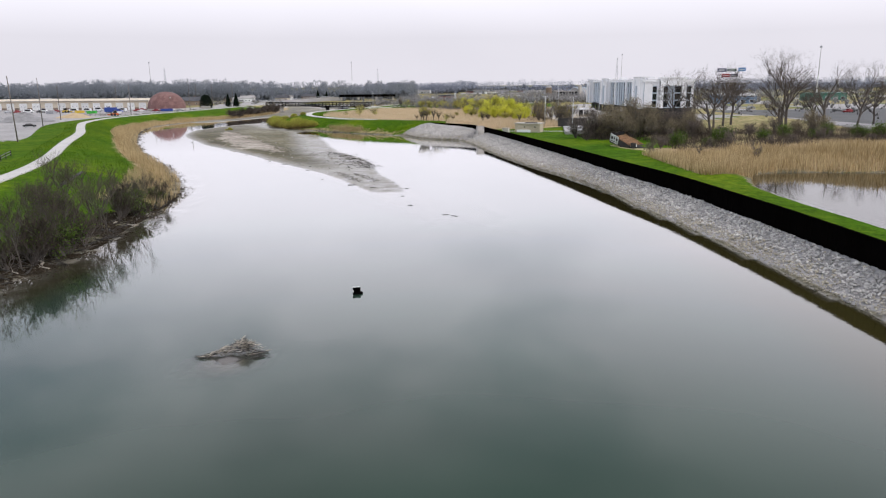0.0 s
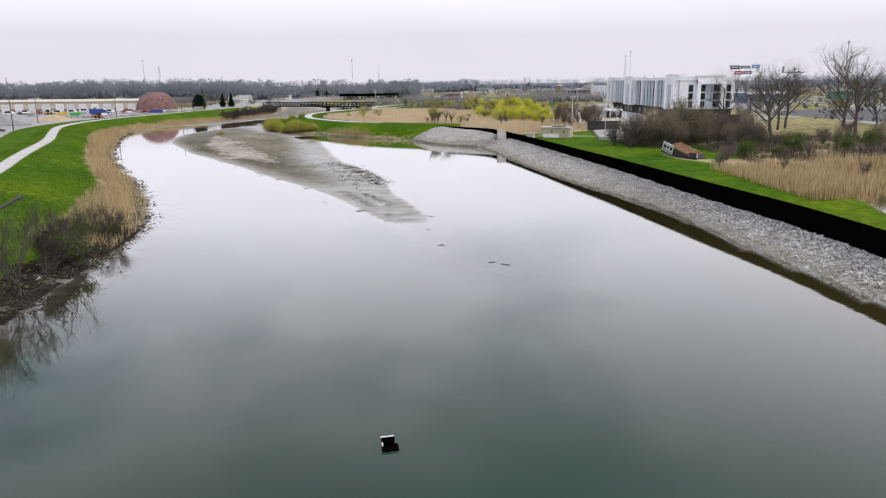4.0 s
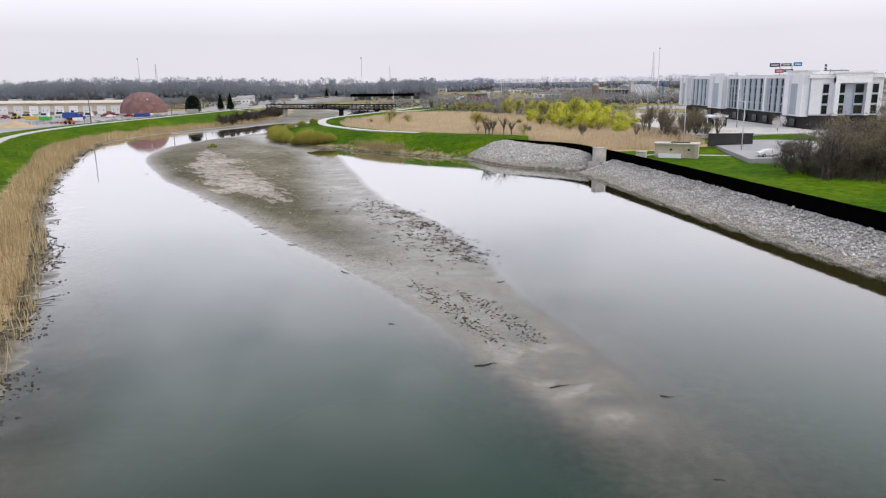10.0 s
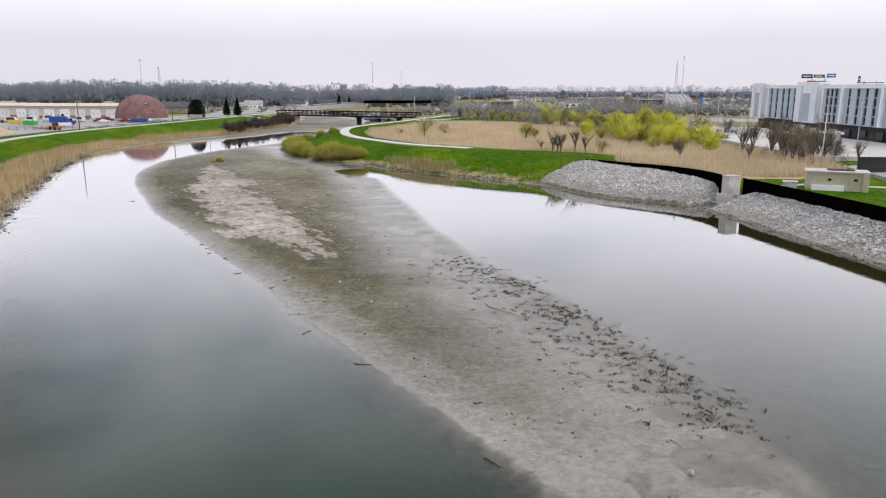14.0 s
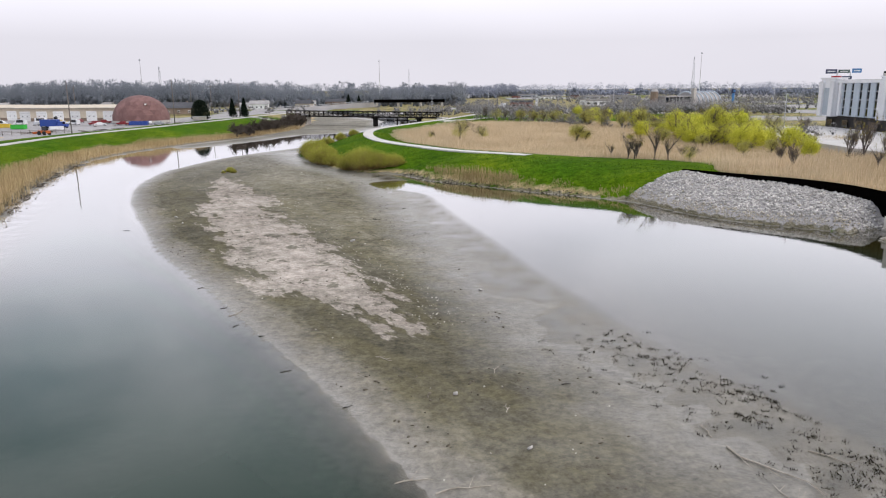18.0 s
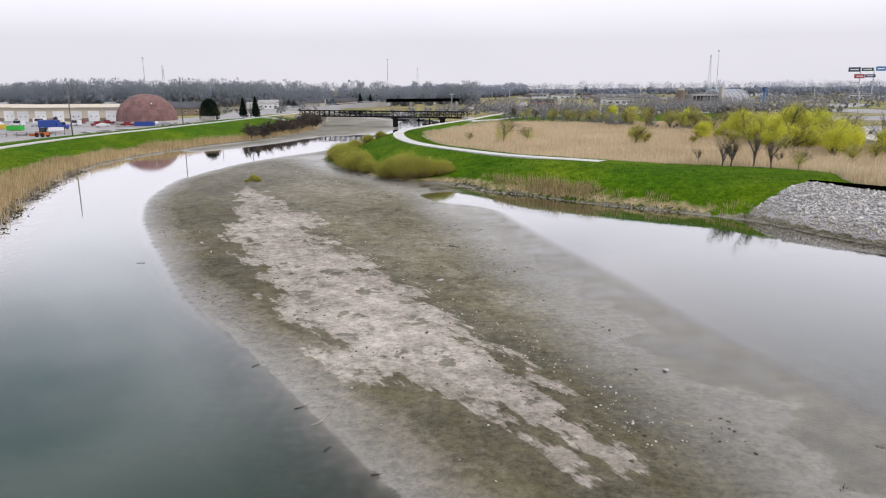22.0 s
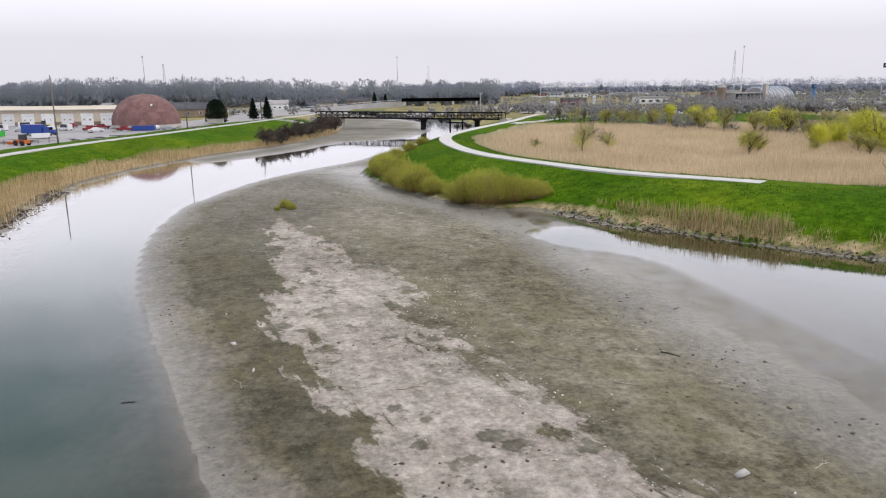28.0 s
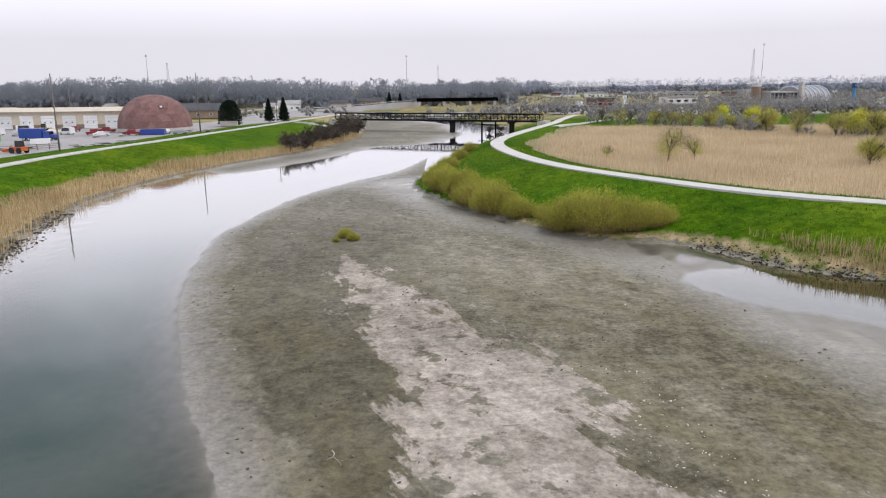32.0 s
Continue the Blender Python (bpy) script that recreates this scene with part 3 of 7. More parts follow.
    bed = np.maximum(bed, -0.015 - 0.06 * np.maximum(shoal - 0.8, 0) - 0.3 * np.maximum(shoal - 2.0, 0))
    z = np.where(wet, bed, z)
    # small inlet at the headwall
    notch = distance(q, np.array([(5.0, 236.8), (8.5, 239.6), (12.6, 241.6)]))
    z = np.where(right & (y < 262) & (notch < 5.0), np.minimum(z, -0.3 + 0.9 * np.maximum(notch - 1.5, 0)), z)
    mud = np.maximum(np.where(wet, 1.0, 0.0), 1 - smooth(np.where(left, dl, dr), 0.3, np.where(right & (y > 268), 0.8, 1.6))) * (ds < 60)
    mud = np.where(wet | (notch < 1.9), 1.0, mud)
    mud = np.where(in_pond | (dp < 1.0), 1.0, mud)
    straw = np.where(left & (x > tx), 1 - smooth(dl, 3.5, 8.0 + 2.6 * smooth(y, 230, 280)), 0.0) * smooth(y, 118, 135)
    field = right & (x > cx) & (y > 276) & (y < 470)
    straw = np.where(field, smooth(dc, 6, 13) * (1 - out_field), straw)
    straw = np.where(right & (x > cx) & (y < 175) & ~in_pond, smooth(x, 46, 54) * smooth(y, 118, 128), straw)
    straw = np.where(right & (y >= 150) & (y < 212), np.maximum(straw, 0.62 * smooth(x, 55, 62)), straw)
    marsh = right & (x > cx) & (y > 248) & (y <= 280) & (x < 44) & (y > 252 + 0.55 * np.maximum(x - 29, 0))
    straw = np.where(marsh, smooth(dc, 4, 8), straw)
    straw = np.where(right & (x < cx) & (y > 270) & (y < 330), 0.7 * (1 - smooth(dr, 1, 3)), straw)
    gravel = np.where(left & (x < tx), smooth(dt, 13, 16), 0.0) * smooth(y, 190, 230) * (1 - smooth(y, 500, 540))
    gravel = np.where(right & (x < cx + 1.3) & (y < 267.3 + 0.5 * (x + 14.5)), 1.0, gravel)
    dry = np.where(inside(q, DRY), 0.55 + 0.45 * smooth(distance(q, DRY), 0, 6), 0.55 - 0.1 * distance(q, DRY))
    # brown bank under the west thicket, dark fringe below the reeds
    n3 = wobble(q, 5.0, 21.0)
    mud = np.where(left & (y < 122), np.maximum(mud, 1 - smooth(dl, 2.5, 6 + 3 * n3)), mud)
    across, along_bar = dw, travelled(q, LINE_W)
    inward = np.where(dl < 14, 0.3, np.clip(dw / 40, 0, 1))
    # beyond the fields: worn ground, lots and dry scrub in patches
    far = smooth(y, 480, 530) * (np.abs(x + 140) > 0)
    patch = wobble(q, 60.0, 31.0)
    far = np.maximum(far, smooth(x, 68, 80) * smooth(y, 176, 190) * right)
    gravel = np.maximum(gravel, far * np.where(patch > 0.12, 1.0, 0.0))
    straw = np.maximum(straw, far * np.where(patch < 0.12, 0.55, 0.0) * (~wet))
    return z, mud, straw, gravel, np.clip(dry, 0, 1), inward, across, along_bar


def spread(fine0, fine1, step, low, high):
    """Even steps in the middle, growing outwards."""
    mid = list(np.arange(fine0, fine1 + step / 2, step))
    for sign, end in ((-1, low), (1, high)):
        s, p = step, mid[0] if sign < 0 else mid[-1]
        while sign * (end - p) > 0:
            s *= 1.22
            p += sign * s
            mid = [p] + mid if sign < 0 else mid + [p]
    return np.array(mid)


gx, gy = spread(-182, 62, 1.15, -2600, 2600), spread(40, 430, 1.15, -400, 3600)
gq = np.stack(np.meshgrid(gx, gy), -1).reshape(-1, 2)
gz, g_mud, g_straw, g_gravel, g_dry, g_in, g_across, g_along = terrain(gq)
gi = np.arange(len(gq)).reshape(len(gy), len(gx))
g_faces = np.stack([gi[:-1, :-1], gi[:-1, 1:], gi[1:, 1:], gi[1:, :-1]], -1).reshape(-1, 4)
ground_mesh = fast_mesh("ground", np.column_stack([gq, gz]), g_faces, M_GROUND, True)
for nm, values in (("mud", g_mud), ("straw", g_straw), ("gravel", g_gravel), ("dry", g_dry), ("inward", g_in), ("across", g_across), ("along", g_along)):
    ground_mesh.attributes.new(nm, "FLOAT", "POINT").data.foreach_set("value", values.astype(np.float32))
ground = tagged(new("ground", ground_mesh), "grassy river banks, levees and exposed grey mud flats", "ground", kind="structure")


def lay_water(name, level, region, material, label):
    """A sheet of water over all ground that lies below its level."""
    depth = level - gz
    keep = (depth[g_faces].max(1) > -0.15) & region[g_faces].any(1)
    used, back = np.unique(g_faces[keep], return_inverse=True)
    me = fast_mesh(name, np.column_stack([gq[used], np.full(len(used), level)]), back.reshape(-1, 4), material, True)
    murk = 1 - np.exp(-np.maximum(depth[used], 0) / 0.2)
    me.attributes.new("murk", "FLOAT", "POINT").data.foreach_set("value", murk.astype(np.float32))
    # browner water along the banks; the colour also stands for their dark reflection
    bank = np.minimum(distance(gq[used], SHORE_L), distance(gq[used], SHORE_R))
    me.attributes.new("margin", "FLOAT", "POINT").data.foreach_set("value", (1 - smooth(bank, 3.0, 11.0)).astype(np.float32))
    return tagged(new(name, me), label, "water", kind="structure")


lay_water("water", 0.0, (distance(gq, np.array([(5.0, 236.8), (12.6, 241.6)])) < 4) | inside(gq, RIVER) | (distance(gq, SHORE_L) < 3) | (distance(gq, SHORE_R) < 2.5), M_WATER, "calm grey-green river water reflecting an overcast sky")
lay_water("pond_water", 2.0, inside(gq, POND) | (distance(gq, POND) < 2), M_POND, "still pond water beyond the black wall")


def height(x, y):
    """The ground's height at a place."""
    i, j = int(np.clip(np.searchsorted(gx, x) - 1, 0, len(gx) - 2)), int(np.clip(np.searchsorted(gy, y) - 1, 0, len(gy) - 2))
    u, v = (x - gx[i]) / (gx[i + 1] - gx[i]), (y - gy[j]) / (gy[j + 1] - gy[j])
    g = gz.reshape(len(gy), len(gx))
    return float((g[j, i] * (1 - u) + g[j, i + 1] * u) * (1 - v) + (g[j + 1, i] * (1 - u) + g[j + 1, i + 1] * u) * v)


def heights(q):
    i = np.clip(np.searchsorted(gx, q[:, 0]) - 1, 0, len(gx) - 2)
    j = np.clip(np.searchsorted(gy, q[:, 1]) - 1, 0, len(gy) - 2)
    u, v = (q[:, 0] - gx[i]) / (gx[i + 1] - gx[i]), (q[:, 1] - gy[j]) / (gy[j + 1] - gy[j])
    g = gz.reshape(len(gy), len(gx))
    return (g[j, i] * (1 - u) + g[j, i + 1] * u) * (1 - v) + (g[j + 1, i] * (1 - u) + g[j + 1, i + 1] * u) * v


def strip(line, width, lift, thick=0.12):
    """A paved strip that lies on the ground along a line."""
    d = np.gradient(line, axis=0)
    d /= np.hypot(*d.T)[:, None]
    n = np.column_stack([-d[:, 1], d[:, 0]])
    mb = Mesher()
    rows = []
    for p, k in zip(line, n):
        a, b = p + k * width / 2, p - k * width / 2
        z = max(height(*a), height(*b), height(*p)) + lift
        k0 = len(mb.v)
        mb.v += [(a[0], a[1], z - thick - 0.3), (a[0], a[1], z), (b[0], b[1], z), (b[0], b[1], z - thick - 0.3)]
        rows.append(k0)
    for r, s in zip(rows[:-1], rows[1:]):
        for i in range(3):
            mb.f.append((r + i, r + i + 1, s + i + 1, s + i))
    return mb


solo("trail_west", strip(TRAIL_L, 2.9, 0.05), M_CONCRETE, "pale concrete trail on the west levee", "path", kind="structure")
solo("trail_east", strip(TRAIL_R[TRAIL_R[:, 0] < -24.5], 3.0, 0.05), M_CONCRETE, "pale concrete trail curving along the east levee", "path", kind="structure")

# ---- east bank: sheet-pile wall, headwall, rubble slope ----
def along(line, step):
    """Places and headings at even steps along a line."""
    seg = np.hypot(*np.diff(line, axis=0).T)
    s = np.r_[0, np.cumsum(seg)]
    for k in np.arange(0, s[-1] - step * 0.5, step):
        a = np.array([np.interp(k, s, line[:, i]) for i in (0, 1)])
        b = np.array([np.interp(min(k + step, s[-1]), s, line[:, i]) for i in (0, 1)])
        yield a, b


def cap_rail(line, z, width, deep):
    d = np.gradient(line, axis=0)
    d /= np.hypot(*d.T)[:, None]
    n = np.column_stack([-d[:, 1], d[:, 0]]) * width / 2
    mb = Mesher()
    for p, k in zip(line, n):
        mb.v += [(*(p + k), z - deep), (*(p + k), z), (*(p - k), z), (*(p - k), z - deep)]
    for r in range(0, len(mb.v) - 4, 4):
        mb.f += [(r + i, r + (i + 1) % 4, r + 4 + (i + 1) % 4, r + 4 + i) for i in range(4)]
    return mb


PANEL = 1.5
pm = Mesher()
prof = [(0, 0), (0.22, 0), (0.38, -0.09), (1.12, -0.09), (1.28, 0), (PANEL, 0)]
pm.v = [(x, y, z) for z in (-3.2, 0) for x, y in prof] + [(x, y + 0.05, z) for z in (-3.2, 0) for x, y in prof]
n6 = len(prof)
for i in range(n6 - 1):
    pm.f += [(i, i + 1, n6 + i + 1, n6 + i), (2 * n6 + i + 1, 2 * n6 + i, 3 * n6 + i, 3 * n6 + i + 1), (n6 + i, n6 + i + 1, 3 * n6 + i + 1, 3 * n6 + i)]
panel_mesh = pm.mesh("panel", M_STEEL)
for nm, line, far in (("wall_east", WALL[WALL[:, 1] > 20], 0), ("wall_north", WALL_N, 1)):
    wall = solo(nm, cap_rail(line, 4.52, 0.3, 0.1), M_STEEL, "black steel sheet-pile flood wall above a rubble slope", "wall", kind="structure")
    for a, b in along(line, PANEL):
        ob = new("panel", panel_mesh)
        ob.parent = wall
        ob.matrix_basis = pose(a[0], a[1], 4.44, 0, 0, math.degrees(math.atan2(b[1] - a[1], b[0] - a[0])))

# headwall block where the two walls meet
head = thing("headwall", "pale concrete headwall pillar between two black walls", "pillar", pose(13.4, 242.0, 0.0, 0, 0, 20))
part("block", Mesher().box((0, 0, 2.2), (2.3, 1.6, 4.9)), M_OLDCON, head)
part("cap", Mesher().box((0, 0, 4.68), (2.45, 1.75, 0.16)), M_OLDCON, head)
part("wing_wall", Mesher().box((-1.9, -1.0, 1.25), (0.3, 2.6, 1.5), 0.5), M_OLDCON, head)
part("wing_wall", Mesher().box((-0.3, -1.7, 1.15), (0.3, 2.2, 1.5), 0.1), M_OLDCON, head)
part("sill", Mesher().box((-1.3, -0.2, 0.0), (0.5, 2.6, 0.5), 0.1), M_OLDCON, head)
part("outfall_pipe", Mesher().tube((-0.9, -0.1, 0.55), (-1.25, -0.1, 0.55), 0.45, 0.45, 14), M_DARKWALL, head)

ICO = np.array([(0, -0.53, 0.85), (0, 0.53, 0.85), (0, -0.53, -0.85), (0, 0.53, -0.85), (-0.53, 0.85, 0), (0.53, 0.85, 0), (-0.53, -0.85, 0), (0.53, -0.85, 0),
                (0.85, 0, -0.53), (0.85, 0, 0.53), (-0.85, 0, -0.53), (-0.85, 0, 0.53)])
ICO_F = np.array([(0, 9, 1), (0, 1, 11), (0, 11, 6), (0, 6, 7), (0, 7, 9), (1, 9, 5), (1, 5, 4), (1, 4, 11), (3, 2, 10), (3, 10, 4), (3, 4, 5), (3, 5, 8), (3, 8, 2),
                  (2, 8, 7), (2, 7, 6), (2, 6, 10), (9, 8, 5), (9, 7, 8), (11, 4, 10), (11, 10, 6)])
rng = np.random.default_rng(11)


def pebbles(q, z, size, flat=0.7):
    """Broken stones at the plan points q: arrays of vertices and faces."""
    n = len(q)
    v = ICO[None] * (1 + rng.uniform(-0.42, 0.42, (n, 12, 1)))
    v = v * rng.uniform(0.55, 1.5, (n, 1, 3)) * np.array([1, 1, flat]) * size[:, None, None]
    a = rng.uniform(0, 2 * math.pi, n)
    tilt = rng.uniform(-0.6, 0.6, (n, 1))
    x, y, w = v[..., 0] + tilt * v[..., 2], v[..., 1], v[..., 2] - tilt * v[..., 0]
    ca, sa = np.cos(a)[:, None], np.sin(a)[:, None]
    v = np.stack([ca * x - sa * y + q[:, :1], sa * x + ca * y + q[:, 1:], w + z[:, None]], -1)
    f = ICO_F[None] + 12 * np.arange(n)[:, None, None]
    return v.reshape(-1, 3), f.reshape(-1, 3)


SLOPE = np.vstack([SHORE_R[(SHORE_R[:, 1] > 20) & (SHORE_R[:, 1] < 266)], [(-14.7, 266.3), (-15.6, 266.9)], WALL_N[::-1], WALL[::-1][WALL[::-1][:, 1] > 20]])
rq = np.column_stack([rng.uniform(-16, 43, 230000), rng.uniform(22, 273, 230000)])
rq = rq[inside(rq, SLOPE)]
rd, rc = distance(rq, SHORE_R), distance(rq, np.vstack([WALL, WALL_N]))
rn_ = distance(rq, np.array([(5.0, 236.8), (8.5, 239.6), (12.6, 241.6)]))
ok = (rd > 0.1) & (rc > 0.35) & (rn_ > 1.8)
rq, rd = rq[ok], rd[ok]
rs = rng.uniform(0.07, 0.17, len(rq)) * np.where(rng.random(len(rq)) < 0.14, 1.5, 1.0) * (0.6 + 0.4 * smooth(rd, 0.5, 4.0))
rz = heights(rq) + 0.06 + 0.12 * rng.random(len(rq)) + 0.12 * wobble(rq, 1.6, 2.0)
bank = thing("rubble_slope", "slope of broken pale limestone rubble below the wall", "riprap", kind="structure")
near = np.flatnonzero((rq[:, 1] > 58) & (rq[:, 1] < 62) & (rd > 1.1))[:300]
far_mask = np.ones(len(rq), bool)
far_mask[near] = False
stone_kinds = [fast_mesh("stone", *pebbles(np.zeros((1, 2)), np.zeros(1), np.ones(1)), M_STONE) for _ in range(8)]
for i in near:
    ob = new("stone", stone_kinds[int(rng.integers(8))])
    ob.parent = bank
    ob.matrix_basis = pose(rq[i, 0], rq[i, 1], rz[i], 0, 0, float(rng.uniform(0, 360))) @ Matrix.Scale(float(rs[i]), 4)
silted = rng.random(len(rq)) < 0.9 - 0.88 * smooth(rd, 0.9, 4.6)
for nm, some, mat in (("rubble", far_mask & (rd > 0.8) & ~silted, M_STONE), ("silted_rubble", far_mask & (rd > 0.8) & silted, M_TANSTONE), ("wet_rubble", far_mask & (rd <= 0.8), M_WETSTONE)):
    ob = new(nm, fast_mesh(nm, *pebbles(rq[some], rz[some], rs[some]), mat))
    ob.parent = bank
    tagged(ob, {"wet_rubble": "wet olive-stained stones at the waterline", "silted_rubble": "tan silt-coated stones low on the slope"}.get(nm, ""), kind="stuff")

# ---- hotel ----
def hotel():
    z0, L, D = 4.4, 105.0, 20.0
    h = thing("hotel", "long white and grey four-storey hotel with dark ground floor", "hotel", pose(81.6, 290.5, z0))
    part("ground_floor", Mesher().box((D / 2 + 0.4, L / 2, 1.9), (D - 1.4, L - 1.4, 4.2)), M_DARKWALL, h, "dark masonry ground floor")
    part("upper_wall", Mesher().box((D / 2, L / 2, 9.2), (D, L, 10.6)), M_GREYWALL, h, "pale grey upper wall")
    part("cornice", Mesher().box((D / 2, L / 2, 14.55), (D + 1.2, L + 1.2, 0.9)), M_WHITE, h)
    part("roof", Mesher().box((D / 2, L / 2, 15.05), (D - 0.6, L - 0.6, 0.1)), M_ROOFGREY, h)
    # white towers on the long front, each with a recessed grey panel
    for y0, y1, top in ((96.3, 105.2, 15.5), (58.6, 71.6, 15.7), (0.6, 11.4, 15.9)):
        w, c = y1 - y0, (y0 + y1) / 2
        t = part("tower", Mesher().box((-0.45, c, (3.6 + top) / 2), (1.5, w, top - 3.6)), M_WHITE, h)
        part("tower_cap", Mesher().box((0.4, c, top + 0.1), (3.6, w + 1.2, 0.5)), M_WHITE, t)
        for e in (-1, 1):
            part("tower_pier", Mesher().box((-1.5, c + e * (w / 2 - w * 0.13), (3.6 + top) / 2 - 0.4), (0.7, w * 0.26, top - 4.4)), M_WHITE, t)
        part("inset_panel", Mesher().box((-1.24, c, 8.3), (0.1, w * 0.44, 8.6)), M_GREYWALL, t)
    # tall dark window strips in white bays on the long front
    for bay in ((75.3, 79.5, 83.5, 88.1, 92.4), (50.2, 52.6, 55.1), (30.6, 34.6, 38.8, 43.2), (12.9, 16.2, 19.9, 23.6)):
        for y in bay:
            col = part("window_column", Mesher().box((-0.03, y, 9.1), (0.14, 1.2, 10.0)), M_GREYWALL, h)
            for k in range(4):
                part("pane", Mesher().box((-0.1, y, 5.35 + 2.5 * k), (0.06, 1.0, 2.1)), M_GLASS, col)
                part("spandrel", Mesher().box((-0.09, y, 6.6 + 2.5 * k), (0.05, 1.0, 0.3)), M_ROOFGREY, col)
        for a, b in zip(bay[:-1], bay[1:]):
            part("pilaster", Mesher().box((-0.12, (a + b) / 2, 9.2), (0.3, abs(b - a) - 1.5, 10.4)), M_GREYWALL, h)
    for y in (94.6, 73.2, 57.2, 46.6, 27.1):
        part("pilaster", Mesher().box((-0.3, y, 9.2), (0.7, 1.3, 10.4)), M_WHITE, h)
    # south end: white portal round two tall window strips, single strips beside it
    part("south_wall", Mesher().box((3.2, -0.1, 9.3), (6.2, 0.24, 10.2)), M_WHITE, h)
    part("south_wall", Mesher().box((18.1, -0.1, 9.3), (3.8, 0.24, 10.2)), M_WHITE, h)
    for x0, x1, zb, zt in ((6.2, 7.5, 3.9, 14.3), (14.9, 16.2, 3.9, 14.3), (6.2, 16.2, 12.7, 15.4)):
        part("portal_frame", Mesher().box(((x0 + x1) / 2, -0.6 - 0.01 * (zb > 5), (zb + zt) / 2), (x1 - x0, 1.5, zt - zb)), M_WHITE, h)
    part("portal_cap", Mesher().box((11.2, -0.6, 15.65), (11.2, 2.4, 0.5)), M_WHITE, h)
    for x, w in ((4.2, 1.5), (8.6, 1.7), (13.5, 2.3), (17.9, 1.6)):
        col = part("window_column", Mesher().box((x, -0.2, 8.3), (w + 0.3, 0.16, 8.8)), M_GREYWALL, h)
        for k in range(3):
            part("pane", Mesher().box((x, -0.3, 5.5 + 2.85 * k), (w, 0.08, 2.3)), M_GLASS, col)
    # ground floor openings and the entrance canopy
    for y in (101, 92, 84, 76, 66, 52, 44, 36, 28, 20, 10):
        part("pane", Mesher().box((0.65, y, 1.6), (0.14, 3.2, 2.2)), M_GLASS, h)
    c = part("canopy", Mesher().box((-19.5, 16.5, 3.3), (6.0, 5.0, 0.6)), M_WHITE, h, "white entrance canopy on dark pillars")
    for x in (-21.8, -19.5, -17.2):
        for y in (14.6, 18.4):
            part("pillar", Mesher().box((x, y, 1.6), (0.8, 0.8, 3.0)), M_DARKWALL, c)
    for x, y in ((11, 30), (9, 70), (13, 85)):
        part("roof_unit", Mesher().box((x, y, 15.7), (3.2, 2.6, 1.2)), M_WHITE, h)


hotel()

# paving round the hotel
for nm, c, s, turn, mat, lab in (("forecourt", (62, 335, 3.7), (37, 120, 2.0), 0.0, M_CONCRETE, "pale concrete forecourt of the hotel"),):
    solo(nm, Mesher().box(c, s, turn), mat, lab, "paving", kind="structure")

solo("parking_lot", Mesher().box((0, 0, -1.0), (30, 50, 2.0)), M_LOT, "worn grey parking lot sloping up to the hotel", "paving", kind="structure", at=pose(58, 250, 4.1, 0, -2.1, -8.6))

# concrete pump house on the grass
pump = thing("pump_house", "low tan concrete pump house with a flat pale lid", "utility building", pose(29.8, 241.4, 2.55, 0, 0, -24))
part("wall", Mesher().box((0, 0, 1.45), (8.6, 4.2, 2.9)), M_TANBLOCK, pump)
part("roof", Mesher().box((0, 0, 3.0), (9.1, 4.7, 0.22)), M_OLDCON, pump)
part("hatch", Mesher().box((0.6, 0.2, 3.18), (3.8, 2.0, 0.14)), M_DARKWALL, pump)
part("plinth", Mesher().box((-1.2, -2.3, 0.45), (4.6, 0.5, 0.95)), M_WHITE, pump)
for x, z in ((-1.0, 1.8), (2.6, 1.85)):
    part("vent", Mesher().box((x, -2.13, z), (0.5, 0.08, 0.35)), M_GLASS, pump)
part("pilaster", Mesher().box((4.0, -2.2, 1.45), (0.9, 0.3, 2.9)), M_TANBLOCK, pump)
vault = thing("valve_box", "small square concrete valve box on the grass", "utility box", pose(21.8, 239.8, 2.6, 0, 0, -24))
part("box", Mesher().box((0, 0, 0.7), (2.0, 1.8, 1.4)), M_OLDCON, vault)
part("lid", Mesher().box((0, 0, 1.46), (2.2, 2.0, 0.12)), M_OLDCON, vault)
solo("walkway", strip(curve([(19.5, 242.5), (24, 244.8), (30, 246.2), (38, 243.5), (46, 240)], 2.0), 1.5, 0.05), M_CONCRETE, "narrow concrete walkway across the grass", "path", kind="structure")


def dark_wall(x, y, w, turn, z):
    s = thing("screen_wall", "dark brown screen wall at the edge of the parking lot", "wall", pose(x, y, z, 0, 0, turn))
    part("wall", Mesher().box((0, 0, 1.4), (w, 0.4, 2.8)), M_DARKWALL, s)
    part("coping", Mesher().box((0, 0, 2.86), (w + 0.2, 0.55, 0.12)), M_DARKWALL, s)


dark_wall(47.0, 256.5, 10, -6, 3.4)
dark_wall(84, 262, 17, 0, 4.6)


def lamp_post(x, y, z, h, name="street_lamp", label="grey steel lamp post with a small head"):
    p = thing(name, label, "lamp post", pose(x, y, z), group="lamp posts")
    part("pole", Mesher().tube((0, 0, 0), (0, 0, h), 0.14, 0.08, 8), M_GALV, p, smooth=True)
    part("arm", Mesher().tube((-0.9, 0, h - 0.1), (0.9, 0, h - 0.1), 0.05, 0.05, 6), M_GALV, p)
    for x0 in (-0.9, 0.9):
        part("lamp_head", Mesher().box((x0, 0, h - 0.1), (0.75, 0.32, 0.16)), M_GALV, p)
    return p


post0 = lamp_post(45.0, 245.0, 3.2, 10.8)
for x, y, z in ((38, 262, height(38, 262)), (66, 300, 4.6), (62, 380, 4.6)):
    copy_thing(post0, pose(x, y, z, 0, 0, 30))


